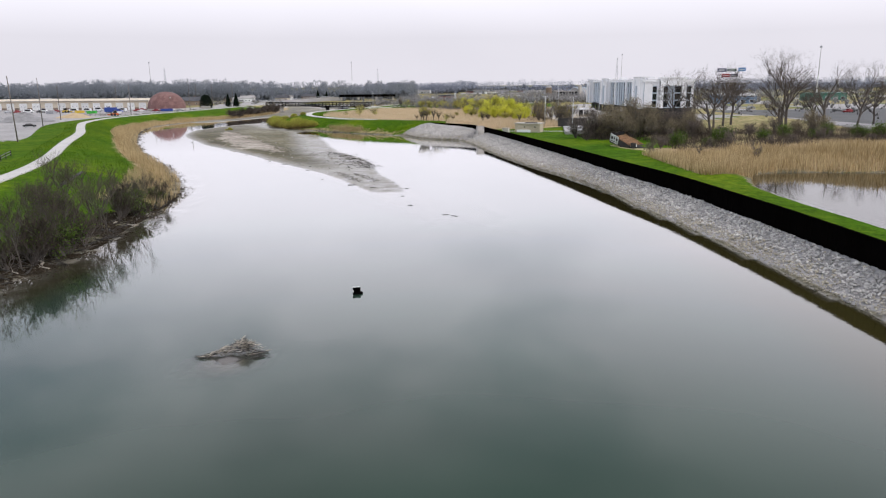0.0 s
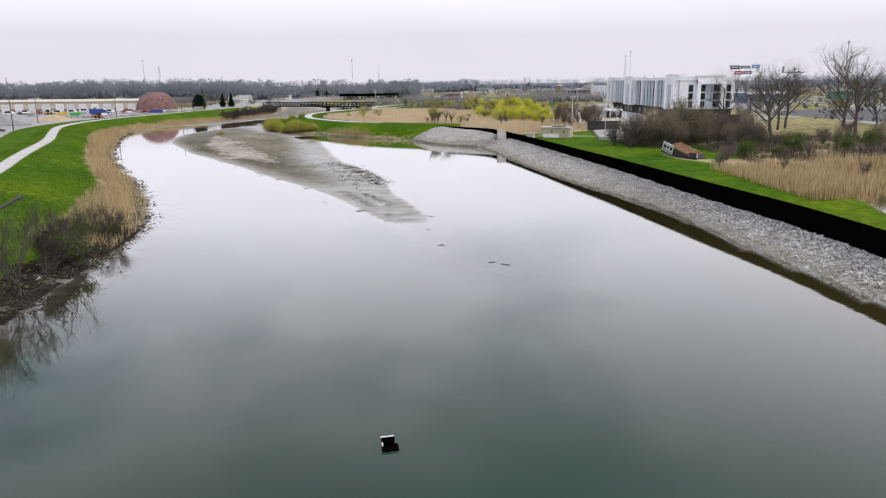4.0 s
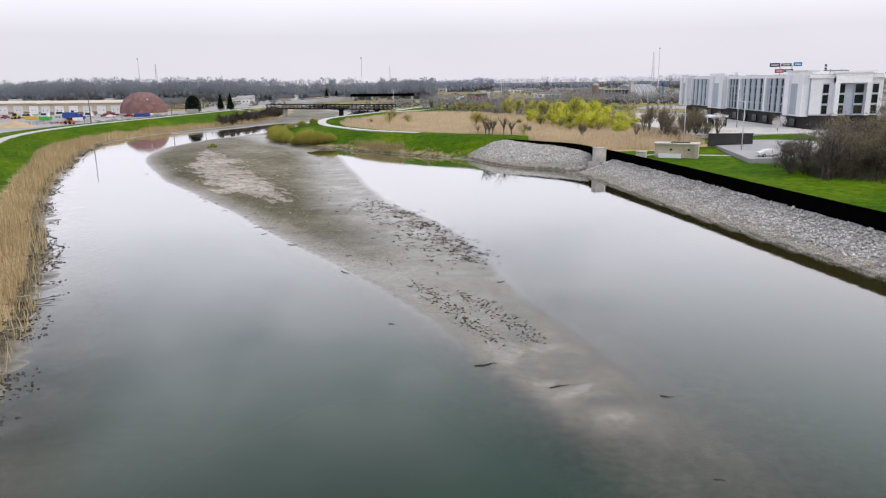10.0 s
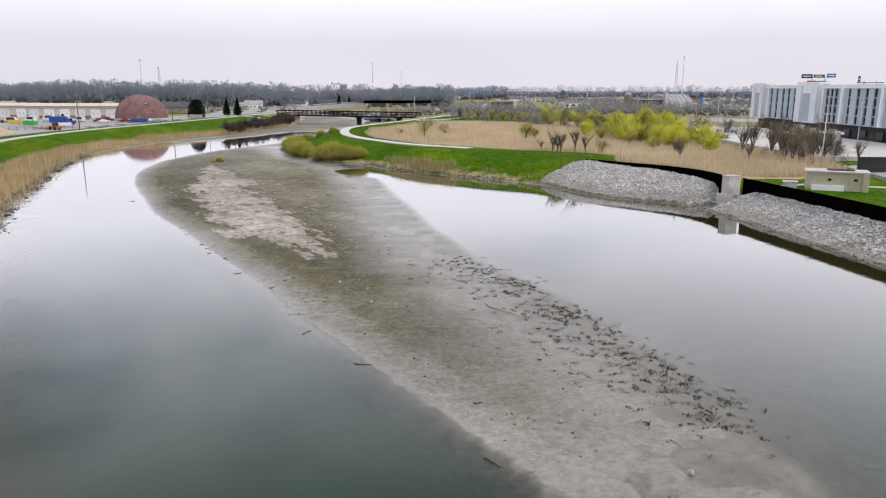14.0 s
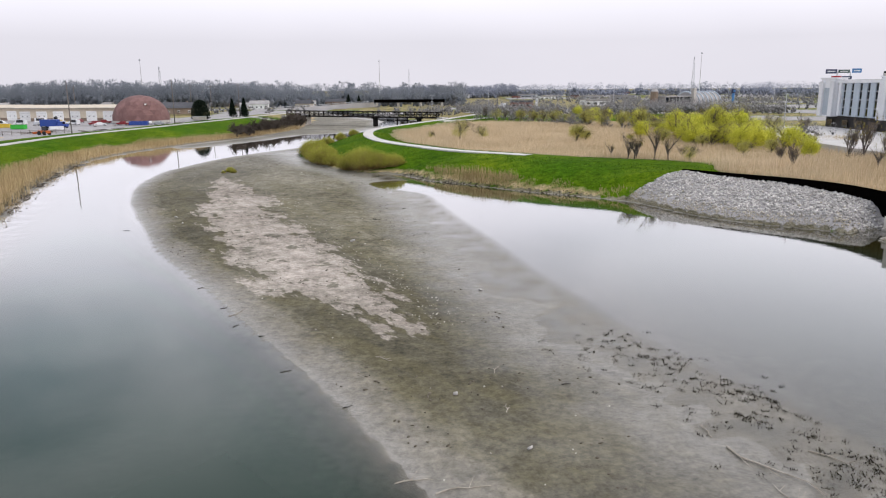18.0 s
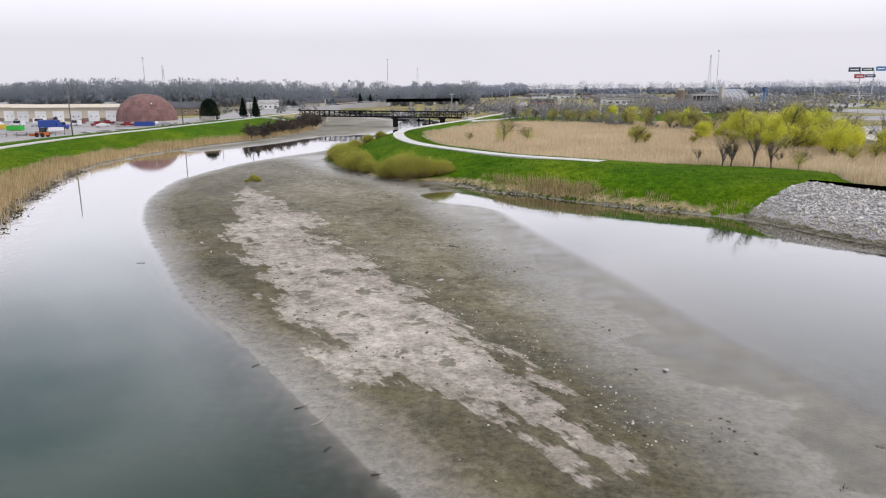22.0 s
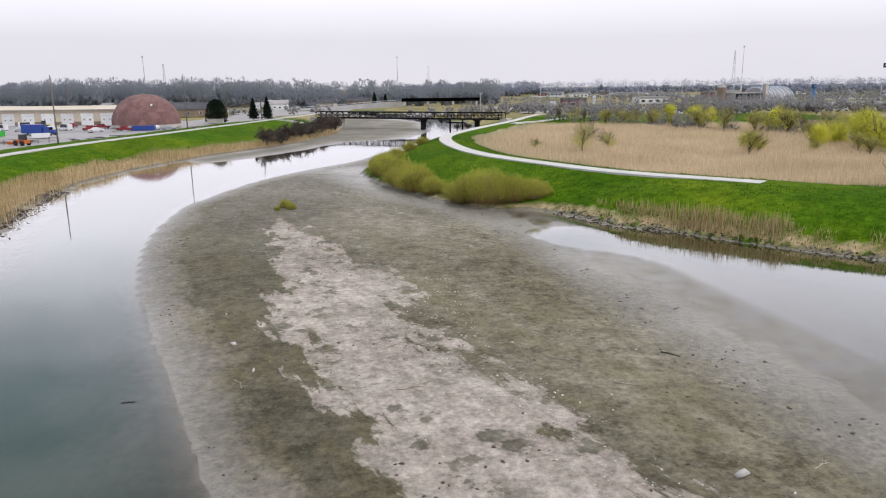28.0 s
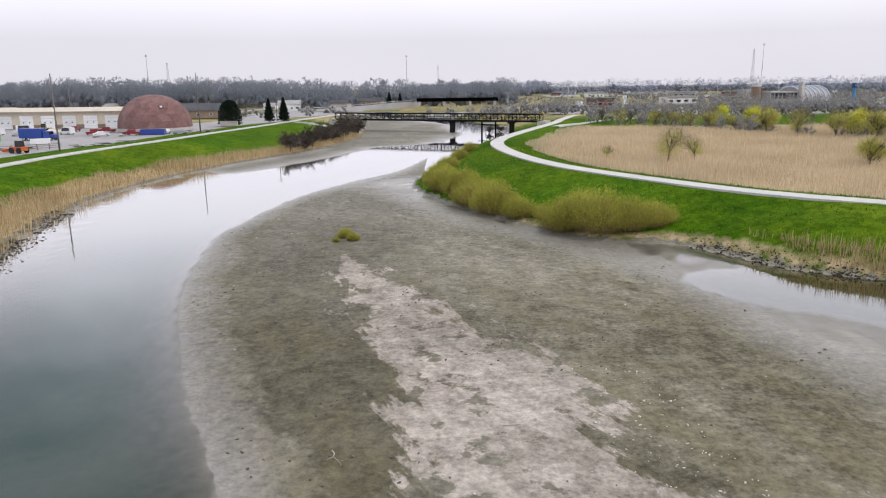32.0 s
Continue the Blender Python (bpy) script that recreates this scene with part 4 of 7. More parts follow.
# ---- vehicles ----
def vehicle(body_mat, kind, name, label, at, group="parked vehicles"):
    """A car, van or pickup, 4.7 m long, standing on z = 0 with its nose along x."""
    v = thing(name, label, "car", at, group)
    if kind == "pickup":
        prof = [(-2.7, 0.45), (-2.7, 1.05), (-0.7, 1.08), (-0.65, 1.75), (0.75, 1.78), (1.3, 1.12), (2.6, 1.0), (2.7, 0.45)]
        wins, length = [(-0.45, 0.8)], 2.7
    elif kind == "van":
        prof = [(-2.6, 0.4), (-2.6, 2.2), (1.2, 2.25), (2.1, 1.3), (2.7, 1.1), (2.7, 0.4)]
        wins, length = [(-1.8, 1.2)], 2.6
    else:
        prof = [(-2.3, 0.42), (-2.3, 0.95), (-1.6, 1.05), (-1.0, 1.46), (0.45, 1.48), (1.15, 1.0), (2.25, 0.85), (2.35, 0.42)]
        wins, length = [(-1.1, 0.6)], 2.3
    b = Mesher()
    n = len(prof)
    for y, k in ((-0.9, 1.0), (0.9, 1.0)):
        for x, z in prof:
            b.v.append((x, y * (0.82 if z > 1.2 else 1.0), z))
    b.f += [(i, (i + 1) % n, n + (i + 1) % n, n + i) for i in range(n)] + [tuple(reversed(range(n))), tuple(range(n, 2 * n))]
    part("body", b, body_mat, v)
    top = max(z for _, z in prof)
    for x0, x1 in wins:
        for y in (-1, 1):
            w = Mesher()
            w.poly([(x0 - 0.25, y * 0.87, 1.08), (x1 + 0.3, y * 0.87, 1.08), (x1, y * 0.765, top - 0.1), (x0, y * 0.765, top - 0.1)])
            part("side_window", w, M_GLASS, v)
        w = Mesher()
        w.poly([(x1 + 0.5, -0.7, 1.12), (x1 + 0.5, 0.7, 1.12), (x1 + 0.06, 0.64, top - 0.06), (x1 + 0.06, -0.64, top - 0.06)])
        part("windscreen", w, M_GLASS, v)
    for x in (-0.62 * length, 0.66 * length):
        for y in (-0.86, 0.86):
            wheel = part("wheel", Mesher().tube((x, y - 0.11, 0.34), (x, y + 0.11, 0.34), 0.34, 0.34, 12), M_TYRE, v)
            part("rim", Mesher().tube((x, y - 0.12, 0.34), (x, y + 0.12, 0.34), 0.2, 0.2, 8), M_GALV, wheel)
    for y in (-0.62, 0.62):
        part("headlight", Mesher().box((prof[-2][0] + 0.02, y, 0.75), (0.06, 0.34, 0.16)), M_DOORWHITE, v)
    return v


def paint(name, c):
    return surface(name, tuple(k * 0.85 for k in c), c, 2.0, 0.5, 0.35, bump=0.0, spread=0.05)


P_WHITE, P_BLACK, P_RED, P_BLUE, P_GREY = (paint("white_paint", (0.75, 0.75, 0.76)), paint("black_paint", (0.015, 0.015, 0.018)), paint("red_paint", (0.22, 0.015, 0.02)),
                                           paint("blue_paint", (0.02, 0.06, 0.3)), paint("silver_paint", (0.35, 0.36, 0.38)))
P_GREEN, P_YELLOW, P_ORANGE = paint("green_paint", (0.05, 0.45, 0.05)), paint("yellow_paint", (0.6, 0.42, 0.04)), paint("orange_paint", (0.55, 0.13, 0.03))
white_car = vehicle(P_WHITE, "sedan", "sedan", "white parked sedan on the hotel lot", pose(44.5, 230.5, 3.66, 0, -2, 4))
black_car = vehicle(P_BLACK, "sedan", "sedan", "black parked sedan on the hotel lot", pose(50.2, 231.5, 3.86, 0, -2, 8))
copy_thing(black_car, pose(53.5, 240, 3.97, 0, 0, 95))
copy_thing(white_car, pose(58, 242, 4.13, 0, 0, 92))


# ---- toppled derelict frame on the grass ----
def toppled():
    t = thing("collapsed_shed", "toppled derelict shed frame, white and black with rusty boards", "wreck", pose(46.8, 180.4, 2.66, 0, 0, -71) @ Matrix.Diagonal((1.15, 0.95, 0.78, 1)))
    rnd = random.Random(5)
    lean = Matrix.Translation((0, 0, 0.2)) @ Euler((radians(8), radians(19), 0)).to_matrix().to_4x4()
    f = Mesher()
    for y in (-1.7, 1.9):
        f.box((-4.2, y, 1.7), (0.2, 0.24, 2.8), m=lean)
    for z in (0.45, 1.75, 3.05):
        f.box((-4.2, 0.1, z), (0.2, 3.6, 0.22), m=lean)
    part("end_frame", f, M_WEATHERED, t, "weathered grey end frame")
    part("end_panel", Mesher().box((-4.05, 0.1, 1.7), (0.1, 3.5, 2.6), m=lean), M_DARKWALL, t, "black end panel")
    # black sheet behind the lattice stands for the shade inside its openings
    part("side_panel", Mesher().box((-2.6, -1.75, 1.75), (3.0, 0.14, 2.6), m=lean), M_DARKWALL, t, "black side panel")
    part("side_panel", Mesher().box((1.2, -1.75, 1.3), (4.6, 0.14, 1.9), m=lean), M_DARKWALL, t, "black side panel")
    # white lattice of the old window wall
    for z, w in ((3.05, 0.2), (2.55, 0.16), (1.25, 0.2), (0.55, 0.16)):
        part("rail", Mesher().box((-2.6, -1.9, z), (3.2, 0.12, w), rnd.uniform(-0.02, 0.02), m=lean), M_DOORWHITE, t)
    for k in range(7):
        part("post", Mesher().box((-4.1 + 0.5 * k, -1.9, 2.8), (0.16, 0.12, 0.5), m=lean), M_DOORWHITE, t)
    for x in (-4.1, -3.0, -2.1, -1.1):
        part("upright", Mesher().box((x, -1.9, 1.8), (0.22, 0.12, 2.5), m=lean), M_DOORWHITE, t)
    for k in range(5):
        m = lean @ Matrix.Translation((-3.2 + 0.42 * k, -1.92, 1.0 + rnd.uniform(-0.2, 0.5))) @ Euler((0, rnd.uniform(-0.9, 0.9), 0)).to_matrix().to_4x4()
        part("torn_strip", Mesher().box((0, 0, 0), (0.16, 0.08, rnd.uniform(0.6, 1.1)), m=m), M_DOORWHITE, t)
    part("floor_slab", Mesher().box((0, 0, 0.4), (9.4, 3.8, 0.8), m=Matrix.Translation((0.3, 0.1, 0.35)) @ Euler((0, radians(10), 0)).to_matrix().to_4x4()), M_DARKWALL, t, "black underside")
    # added dark sheet, standing for the shade in the gaps between boards
    part("roof_deck", Mesher().box((0.6, 0.1, 2.3), (7.6, 3.6, 0.1), m=lean), M_DARKWOOD, t, "dark sheet for the shade between the boards")
    for k in range(14):
        part("board", Mesher().box((-2.9 + 0.5 * k, 0.1, 2.44 + rnd.uniform(-0.04, 0.06)), (0.3, 3.7, 0.1), rnd.uniform(-0.05, 0.05), m=lean), P_RUST, t)
    for y in (-1.5, 1.5):
        part("beam", Mesher().box((0.4, y, 2.56), (7.2, 0.16, 0.12), m=lean), P_RUST, t)
    for k in range(11):
        m = Matrix.Translation((2.0 + 0.36 * k + rnd.uniform(-0.2, 0.2), rnd.uniform(-2.1, -0.9), 0.75 + rnd.uniform(-0.2, 0.6))) @ Euler((rnd.uniform(-0.4, 0.4), rnd.uniform(-0.7, 0.7), rnd.uniform(-0.5, 0.5))).to_matrix().to_4x4()
        part("broken_panel", Mesher().box((0, 0, 0), (rnd.uniform(0.5, 1.3), 0.12, rnd.uniform(0.7, 1.4)), m=m), M_DOORWHITE if k % 3 == 1 else M_DARKWALL, t)


P_RUST = surface("rusty_board", (0.14, 0.068, 0.03), (0.34, 0.185, 0.085), 4.0, 0.6, 0.9)
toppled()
solo("bare_patch", Mesher().prism([(47.4 + 2.6 * math.cos(a) - 2.6 * math.sin(a), 177.4 + 1.2 * math.cos(a) + 9.0 * math.sin(a) * (1 + 0.1 * math.sin(3 * a))) for a in np.linspace(0, 2 * math.pi, 28, endpoint=False)], 2.0, height(47.4, 178) + 0.07), surface("dead_grass", (0.17, 0.16, 0.055), (0.4, 0.35, 0.17), 3.0, 0.5, 0.95), "patch of dead straw-coloured grass under the wreck", "ground patch", kind="structure")

# ---- salt dome ----
def dome():
    r, h, base = 11.6, 10.5, 0.8
    d = thing("storage_dome", "maroon shingled storage dome on a pale ring wall", "dome", pose(-176.2, 466.5, 4.2))
    ring = Mesher()
    ring.tube((0, 0, -0.3), (0, 0, base), r, r, 40)
    part("ring_wall", ring, M_OLDCON, d, "pale concrete ring wall")
    sh = Mesher()
    rows = 7
    pr = []
    for k in range(rows + 1):
        a = (k / rows) * math.pi / 2 * 0.97
        pr.append((r * 1.01 * math.cos(a) ** 0.92, base + h * math.sin(a)))
    n = 22
    for k, (rr, zz) in enumerate(pr):
        for i in range(n):
            q = 2 * math.pi * (i + 0.5 * (k % 2)) / n
            sh.v.append((rr * math.cos(q), rr * math.sin(q), zz))
    for k in range(rows):
        for i in range(n):
            j = (i + 1) % n
            a, b, c, e = k * n + i, k * n + j, (k + 1) * n + j, (k + 1) * n + i
            sh.f += [(a, b, e), (b, c, e)] if k % 2 == 0 else [(a, b, c), (a, c, e)]
    sh.f.append(tuple(rows * n + i for i in range(n)))
    facets = Mesher()
    for f in sh.f:
        facets.poly([sh.v[i] for i in f])
    sh = facets
    part("shell", sh, M_DOME, d, "maroon shingled shell")
    vent = part("vent_box", Mesher().box((5.4, -7.6, 7.6), (1.3, 1.0, 1.1), 0.5), M_DOME, d)
    part("vent_louvre", Mesher().box((5.65, -8.15, 7.6), (0.7, 0.12, 0.6), 0.5), M_DOORWHITE, vent)
    part("vent_cap", Mesher().tube((0, 0, base + h - 0.15), (0, 0, base + h + 0.08), 0.6, 0.5, 16), M_DOME, d)


dome()


# ---- depot ----
def depot(at, bays, name, label, spacing=7.7, door_w=4.8):
    g = thing(name, label, "garage building", at)
    L = bays * spacing
    part("wall", Mesher().box((-L / 2, 9, 2.95), (L, 18, 5.9)), M_TANWALL, g)
    part("plinth", Mesher().box((-L / 2, 8.96, 0.7), (L + 0.12, 18.14, 1.4)), M_BROWNMASON, g)
    r = Mesher()
    r.v = [(x, y, z) for x in (-L - 0.6, 0.6) for y, z in ((-0.9, 5.75), (-0.9, 6.05), (9, 7.3), (18.9, 6.05), (18.9, 5.75))]
    r.f = [(0, 1, 2, 3, 4), (9, 8, 7, 6, 5)] + [(i, (i + 1) % 5, 5 + (i + 1) % 5, 5 + i) for i in range(5)]
    part("roof", r, M_TANWALL, g, "pale low-pitched roof")
    part("gutter", Mesher().box((-L / 2, -0.98, 5.9), (L + 1.3, 0.14, 0.24)), M_ROOFGREY, g)
    for k in range(bays):
        x = -spacing * (k + 0.5)
        dr = part("door", Mesher().box((x, -0.08, 2.25), (door_w, 0.18, 4.5)), M_DOORWHITE, g, "white roll-up door")
        for z in (0.9, 1.8, 2.7, 3.6):
            part("door_rib", Mesher().box((x, -0.2, z), (door_w - 0.1, 0.06, 0.07)), M_GALV, dr)
        for dx in (-1.1, 1.1):
            part("door_light", Mesher().box((x + dx, -0.19, 2.2), (0.5, 0.05, 0.35)), M_GLASS, dr)
    return g


depot(pose(-196.6, 487.5, 3.8, 0, 0, 0.5), 6, "garage_building", "long tan garage building with white roll-up doors")
depot(pose(-247, 498, 3.75, 0, 0, -2), 8, "garage_building", "low tan shed row with pale doors", 9.0, 5.4)


def pole(x, y, z, top, lean=(0, 0), cross=True):
    p = thing("utility_pole", "weathered wooden utility pole", "utility pole", pose(x, y, z), group="utility poles")
    part("shaft", Mesher().tube((0, 0, -0.3), (lean[0], lean[1], top - z), 0.2, 0.12, 9), M_POLEWOOD, p, smooth=True)
    if cross:
        arm = part("crossarm", Mesher().box((lean[0], lean[1], top - z - 0.7), (2.2, 0.12, 0.14), 0.4), M_POLEWOOD, p)
        for k in (-0.9, 0.0, 0.9):
            part("insulator", Mesher().tube((lean[0] + k * 0.92, lean[1] + k * 0.36, top - z - 0.64), (lean[0] + k * 0.92, lean[1] + k * 0.36, top - z - 0.44), 0.06, 0.05, 6), M_GALV, arm)
    return p


for x, y, top, ln, cr_ in ((-166.3, 388.5, 20.8, (0.0, 0.0), False), (-156.8, 453.2, 22.0, (0, 0), False), (-147.6, 516, 20.4, (0, 0), True), (-121, 205, 22, (-0.5, 0), False),
                           (-159, 288, 22.5, (0, 0), False), (-181, 344, 19.5, (0, 0), True), (-176, 560, 20, (0, 0), True), (-205, 610, 21, (0, 0), True), (-232, 520, 20, (0, 0), True)):
    pole(x, y, height(x, y), top, ln, cr_)


# ---- yard vehicles and containers ----
def dumpster(x, y, turn, mat, lab, size=(6.5, 2.4, 1.7), open_top=True):
    z = height(x, y)
    d = thing("dumpster", lab, "container", pose(x, y, z + 0.02, 0, 0, turn), group="yard containers")
    sx, sy, sz = size
    for yy in (-sy / 2, sy / 2):
        side = part("side_wall", Mesher().box((0, yy, sz / 2 + 0.15), (sx, 0.1, sz)), mat, d)
        for k in range(6):
            part("rib", Mesher().box((-sx / 2 + sx * (k + 0.5) / 6, yy * 1.06, sz / 2 + 0.15), (0.12, 0.1, sz)), mat, side)
    for xx in (-sx / 2, sx / 2):
        part("end_wall", Mesher().box((xx, 0, sz / 2 + 0.15), (0.1, sy, sz)), mat, d)
    part("floor", Mesher().box((0, 0, 0.2), (sx, sy, 0.12)), mat, d)
    if not open_top:
        part("lid", Mesher().box((0, 0, sz + 0.2), (sx, sy, 0.1)), mat, d)
    return d


def lorry(x, y, turn, mat):
    t = thing("box_truck", "blue box truck parked in the yard", "truck", pose(x, y, height(x, y), 0, 0, turn))
    part("cargo_box", Mesher().box((-1.6, 0, 2.0), (6.6, 2.4, 2.6)), mat, t)
    part("cab", Mesher().box((3.0, 0, 1.6), (2.0, 2.2, 1.9), taper=0.86), mat, t)
    part("bonnet", Mesher().box((4.6, 0, 1.15), (1.5, 1.8, 1.0), taper=0.92), mat, t)
    part("windscreen", Mesher().box((3.96, 0, 2.0), (0.14, 1.7, 0.7)), M_GLASS, t)
    part("chassis", Mesher().box((0.5, 0, 0.62), (9.2, 1.0, 0.25)), M_TYRE, t)
    for xx in (-3.4, -2.2, 4.3):
        for yy in (-1.05, 1.05):
            w = part("wheel", Mesher().tube((xx, yy - 0.14, 0.5), (xx, yy + 0.14, 0.5), 0.5, 0.5, 12), M_TYRE, t)
            part("rim", Mesher().tube((xx, yy - 0.15, 0.5), (xx, yy + 0.15, 0.5), 0.26, 0.26, 8), M_GALV, w)


lorry(-193, 427, -4, P_BLUE)
dumpster(-203, 421, -4, P_GREEN, "bright green open dumpster in the yard", (5.0, 2.3, 1.5))
dumpster(-168.5, 445.5, 8, P_BLUE, "blue open dumpster full of scrap beside the dome", (7.0, 2.4, 1.5))
red_pick = vehicle(P_RED, "pickup", "pickup_truck", "dark red pickup truck parked by the garages", pose(-190, 461, 3.72, 0, 0, 175))
blk_pick = vehicle(P_BLACK, "pickup", "pickup_truck", "black pickup truck with a white load by the garages", pose(-176 - 5, 461.5, 3.72, 0, 0, 172))
part("load", Mesher().box((-1.6, 0, 1.3), (1.8, 1.5, 0.6), taper=0.8), M_DOORWHITE, blk_pick)
copy_thing(red_pick, pose(-204, 468, 3.72, 0, 0, 100))
yard_van = vehicle(P_WHITE, "van", "van", "white van parked in the yard", pose(-222, 470, 3.72, 0, 0, 20))
copy_thing(yard_van, pose(-250, 455, 3.72, 0, 0, 60))
grey_car = vehicle(P_GREY, "sedan", "sedan", "silver sedan parked in the yard", pose(-236, 462, 3.72, 0, 0, 80))
yard_black = copy_thing(black_car, pose(-161, 282, height(-161, 282) + 0.02, 0, 0, 35))
tagged(yard_black, "black car alone on the gravel yard road")
rv = random.Random(8)
for k in range(13):
    src = rv.choice([yard_van, grey_car, red_pick, white_car, blk_pick])
    x, y = -262 - 11 * k * 0.8 + rv.uniform(-3, 3), 446 + rv.uniform(-22, 22)
    c = copy_thing(src, pose(x, y, height(x, y) + 0.02, 0, 0, rv.uniform(0, 360)))
    tagged(c, src["label"].split(" parked")[0].split(" by ")[0] + " parked in the gravel yard")


for k in range(14):
    src = rv.choice([yard_van, grey_car, white_car, blk_pick, red_pick])
    x, y = -160 - 7.5 * k + rv.uniform(-2, 2), (447 if k < 4 else 458) + rv.uniform(-5, 5) - 0.12 * k * k
    if abs(x + 176) < 13 and y > 452:
        y = 449
    c = copy_thing(src, pose(x, y, height(x, y) + 0.02, 0, 0, rv.uniform(-25, 25) + 90 * (k % 3)))
    tagged(c, src["label"].split(" parked")[0].split(" by ")[0] + " parked near the garages")
dumpster(-215, 431, 12, P_YELLOW, "yellow open skip in the yard", (5.0, 2.2, 1.4))
dumpster(-226, 420, -20, P_GREY, "grey open skip in the yard", (5.5, 2.3, 1.5))
dumpster(-184, 412, 30, P_WHITE, "white open skip at the yard edge", (4.5, 2.2, 1.3))


def digger(x, y, turn, mat, lab):
    e = thing("loader", lab, "machine", pose(x, y, height(x, y), 0, 0, turn))
    part("chassis", Mesher().box((0, 0, 1.0), (3.6, 1.7, 0.9)), mat, e)
    part("cab", Mesher().box((-0.4, 0, 2.1), (1.4, 1.4, 1.4), taper=0.9), M_GLASS, e)
    part("arm", Mesher().tube((1.0, 0, 1.4), (3.2, 0, 0.8), 0.16, 0.12, 6), mat, e)
    part("bucket", Mesher().box((3.5, 0, 0.6), (0.8, 2.0, 0.7), taper=1.3), mat, e)
    for xx in (-1.1, 1.1):
        for yy in (-0.95, 0.95):
            part("wheel", Mesher().tube((xx, yy - 0.2, 0.65), (xx, yy + 0.2, 0.65), 0.65, 0.65, 12), M_TYRE, e)


digger(-214, 468, 15, P_YELLOW, "yellow wheel loader in the yard")
digger(-174, 386, 160, P_ORANGE, "orange tractor loader at the yard edge")
digger(-228, 440, 70, P_YELLOW, "yellow wheel loader beside gravel heaps")


def heap(x, y, r, h, mat, lab, seed):
    rn = random.Random(seed)
    m = Mesher()
    n, rows = 22, 6
    for k in range(rows + 1):
        f = k / rows
        for i in range(n):
            a = 2 * math.pi * i / n
            rr = r * (1 - f) ** 0.8 * (1 + 0.14 * math.sin(3 * a + seed) + rn.uniform(-0.05, 0.05))
            m.v.append((rr * math.cos(a), rr * 0.8 * math.sin(a), h * f ** 1.1 + rn.uniform(-0.08, 0.08) * h))
    for k in range(rows):
        for i in range(n):
            j = (i + 1) % n
            m.f.append((k * n + i, k * n + j, (k + 1) * n + j, (k + 1) * n + i))
    m.f.append(tuple(rows * n + i for i in range(n)))
    solo("gravel_mound", m, mat, lab, "heap", "gravel heaps", smooth=True, at=pose(x, y, height(x, y) - 0.1))


M_GRAVEL = surface("grey_gravel", (0.16, 0.155, 0.155), (0.34, 0.33, 0.33), 5.0, 0.4, 0.95)
M_SAND = surface("tan_sand", (0.33, 0.24, 0.13), (0.52, 0.4, 0.25), 4.0, 0.4, 0.95)
for k, (x, y, r, h, mat, lab) in enumerate(((-190, 330, 12, 4.2, M_GRAVEL, "heap of grey gravel in the yard"), (-208, 318, 10, 3.4, M_GRAVEL, "low heap of grey gravel"),
                                            (-186, 368, 9, 2.6, M_SAND, "heap of tan sand in the yard"), (-222, 352, 11, 3.6, M_GRAVEL, "heap of grey gravel in the yard"),
                                            (-172, 451, 3.5, 1.3, M_GRAVEL, "small heap of rubble beside the dome"))):
    heap(x, y, r, h, mat, lab, k + 2)


# pallets, scrap and pipes along the yard edge
def scrap(x, y, turn, w, lab):
    s = thing("scrap_stack", lab, "scrap", pose(x, y, height(x, y), 0, 0, turn), group="scrap along the yard edge")
    rn = random.Random(int(abs(x * 7 + y)))
    for k in range(9):
        part("plank", Mesher().box((rn.uniform(-w / 2, w / 2), rn.uniform(-0.8, 0.8), 0.15 + 0.14 * (k % 4)), (rn.uniform(1.2, 3.0), 0.25, 0.12), rn.uniform(-0.4, 0.4)), rn.choice([M_DARKWOOD, M_POLEWOOD, M_GALV, M_OLDCON]), s)


for k, (x, y) in enumerate(((-160, 410), (-164, 405), (-168, 402), (-178, 396), (-183, 392), (-153, 449), (-158, 446), (-176, 440), (-182, 437))):
    scrap(x, y, 15 + 11 * k, 3.5, "low stack of dark scrap timber and pipes")


def fence(line, lab):
    f = thing("yard_fence", lab, "fence")
    for a, b in along(line, 2.6):
        z = height(*a)
        part("post", Mesher().box((a[0], a[1], z + 0.7), (0.14, 0.14, 1.5)), M_POLEWOOD, f)
        for h in (0.45, 0.9, 1.3):
            part("rail", Mesher().tube((a[0], a[1], z + h), (b[0], b[1], height(*b) + h), 0.05, 0.05, 5), M_POLEWOOD, f)


fence(curve([(-190, 380), (-178, 390), (-170, 398)], 3), "low weathered wooden fence at the yard edge")


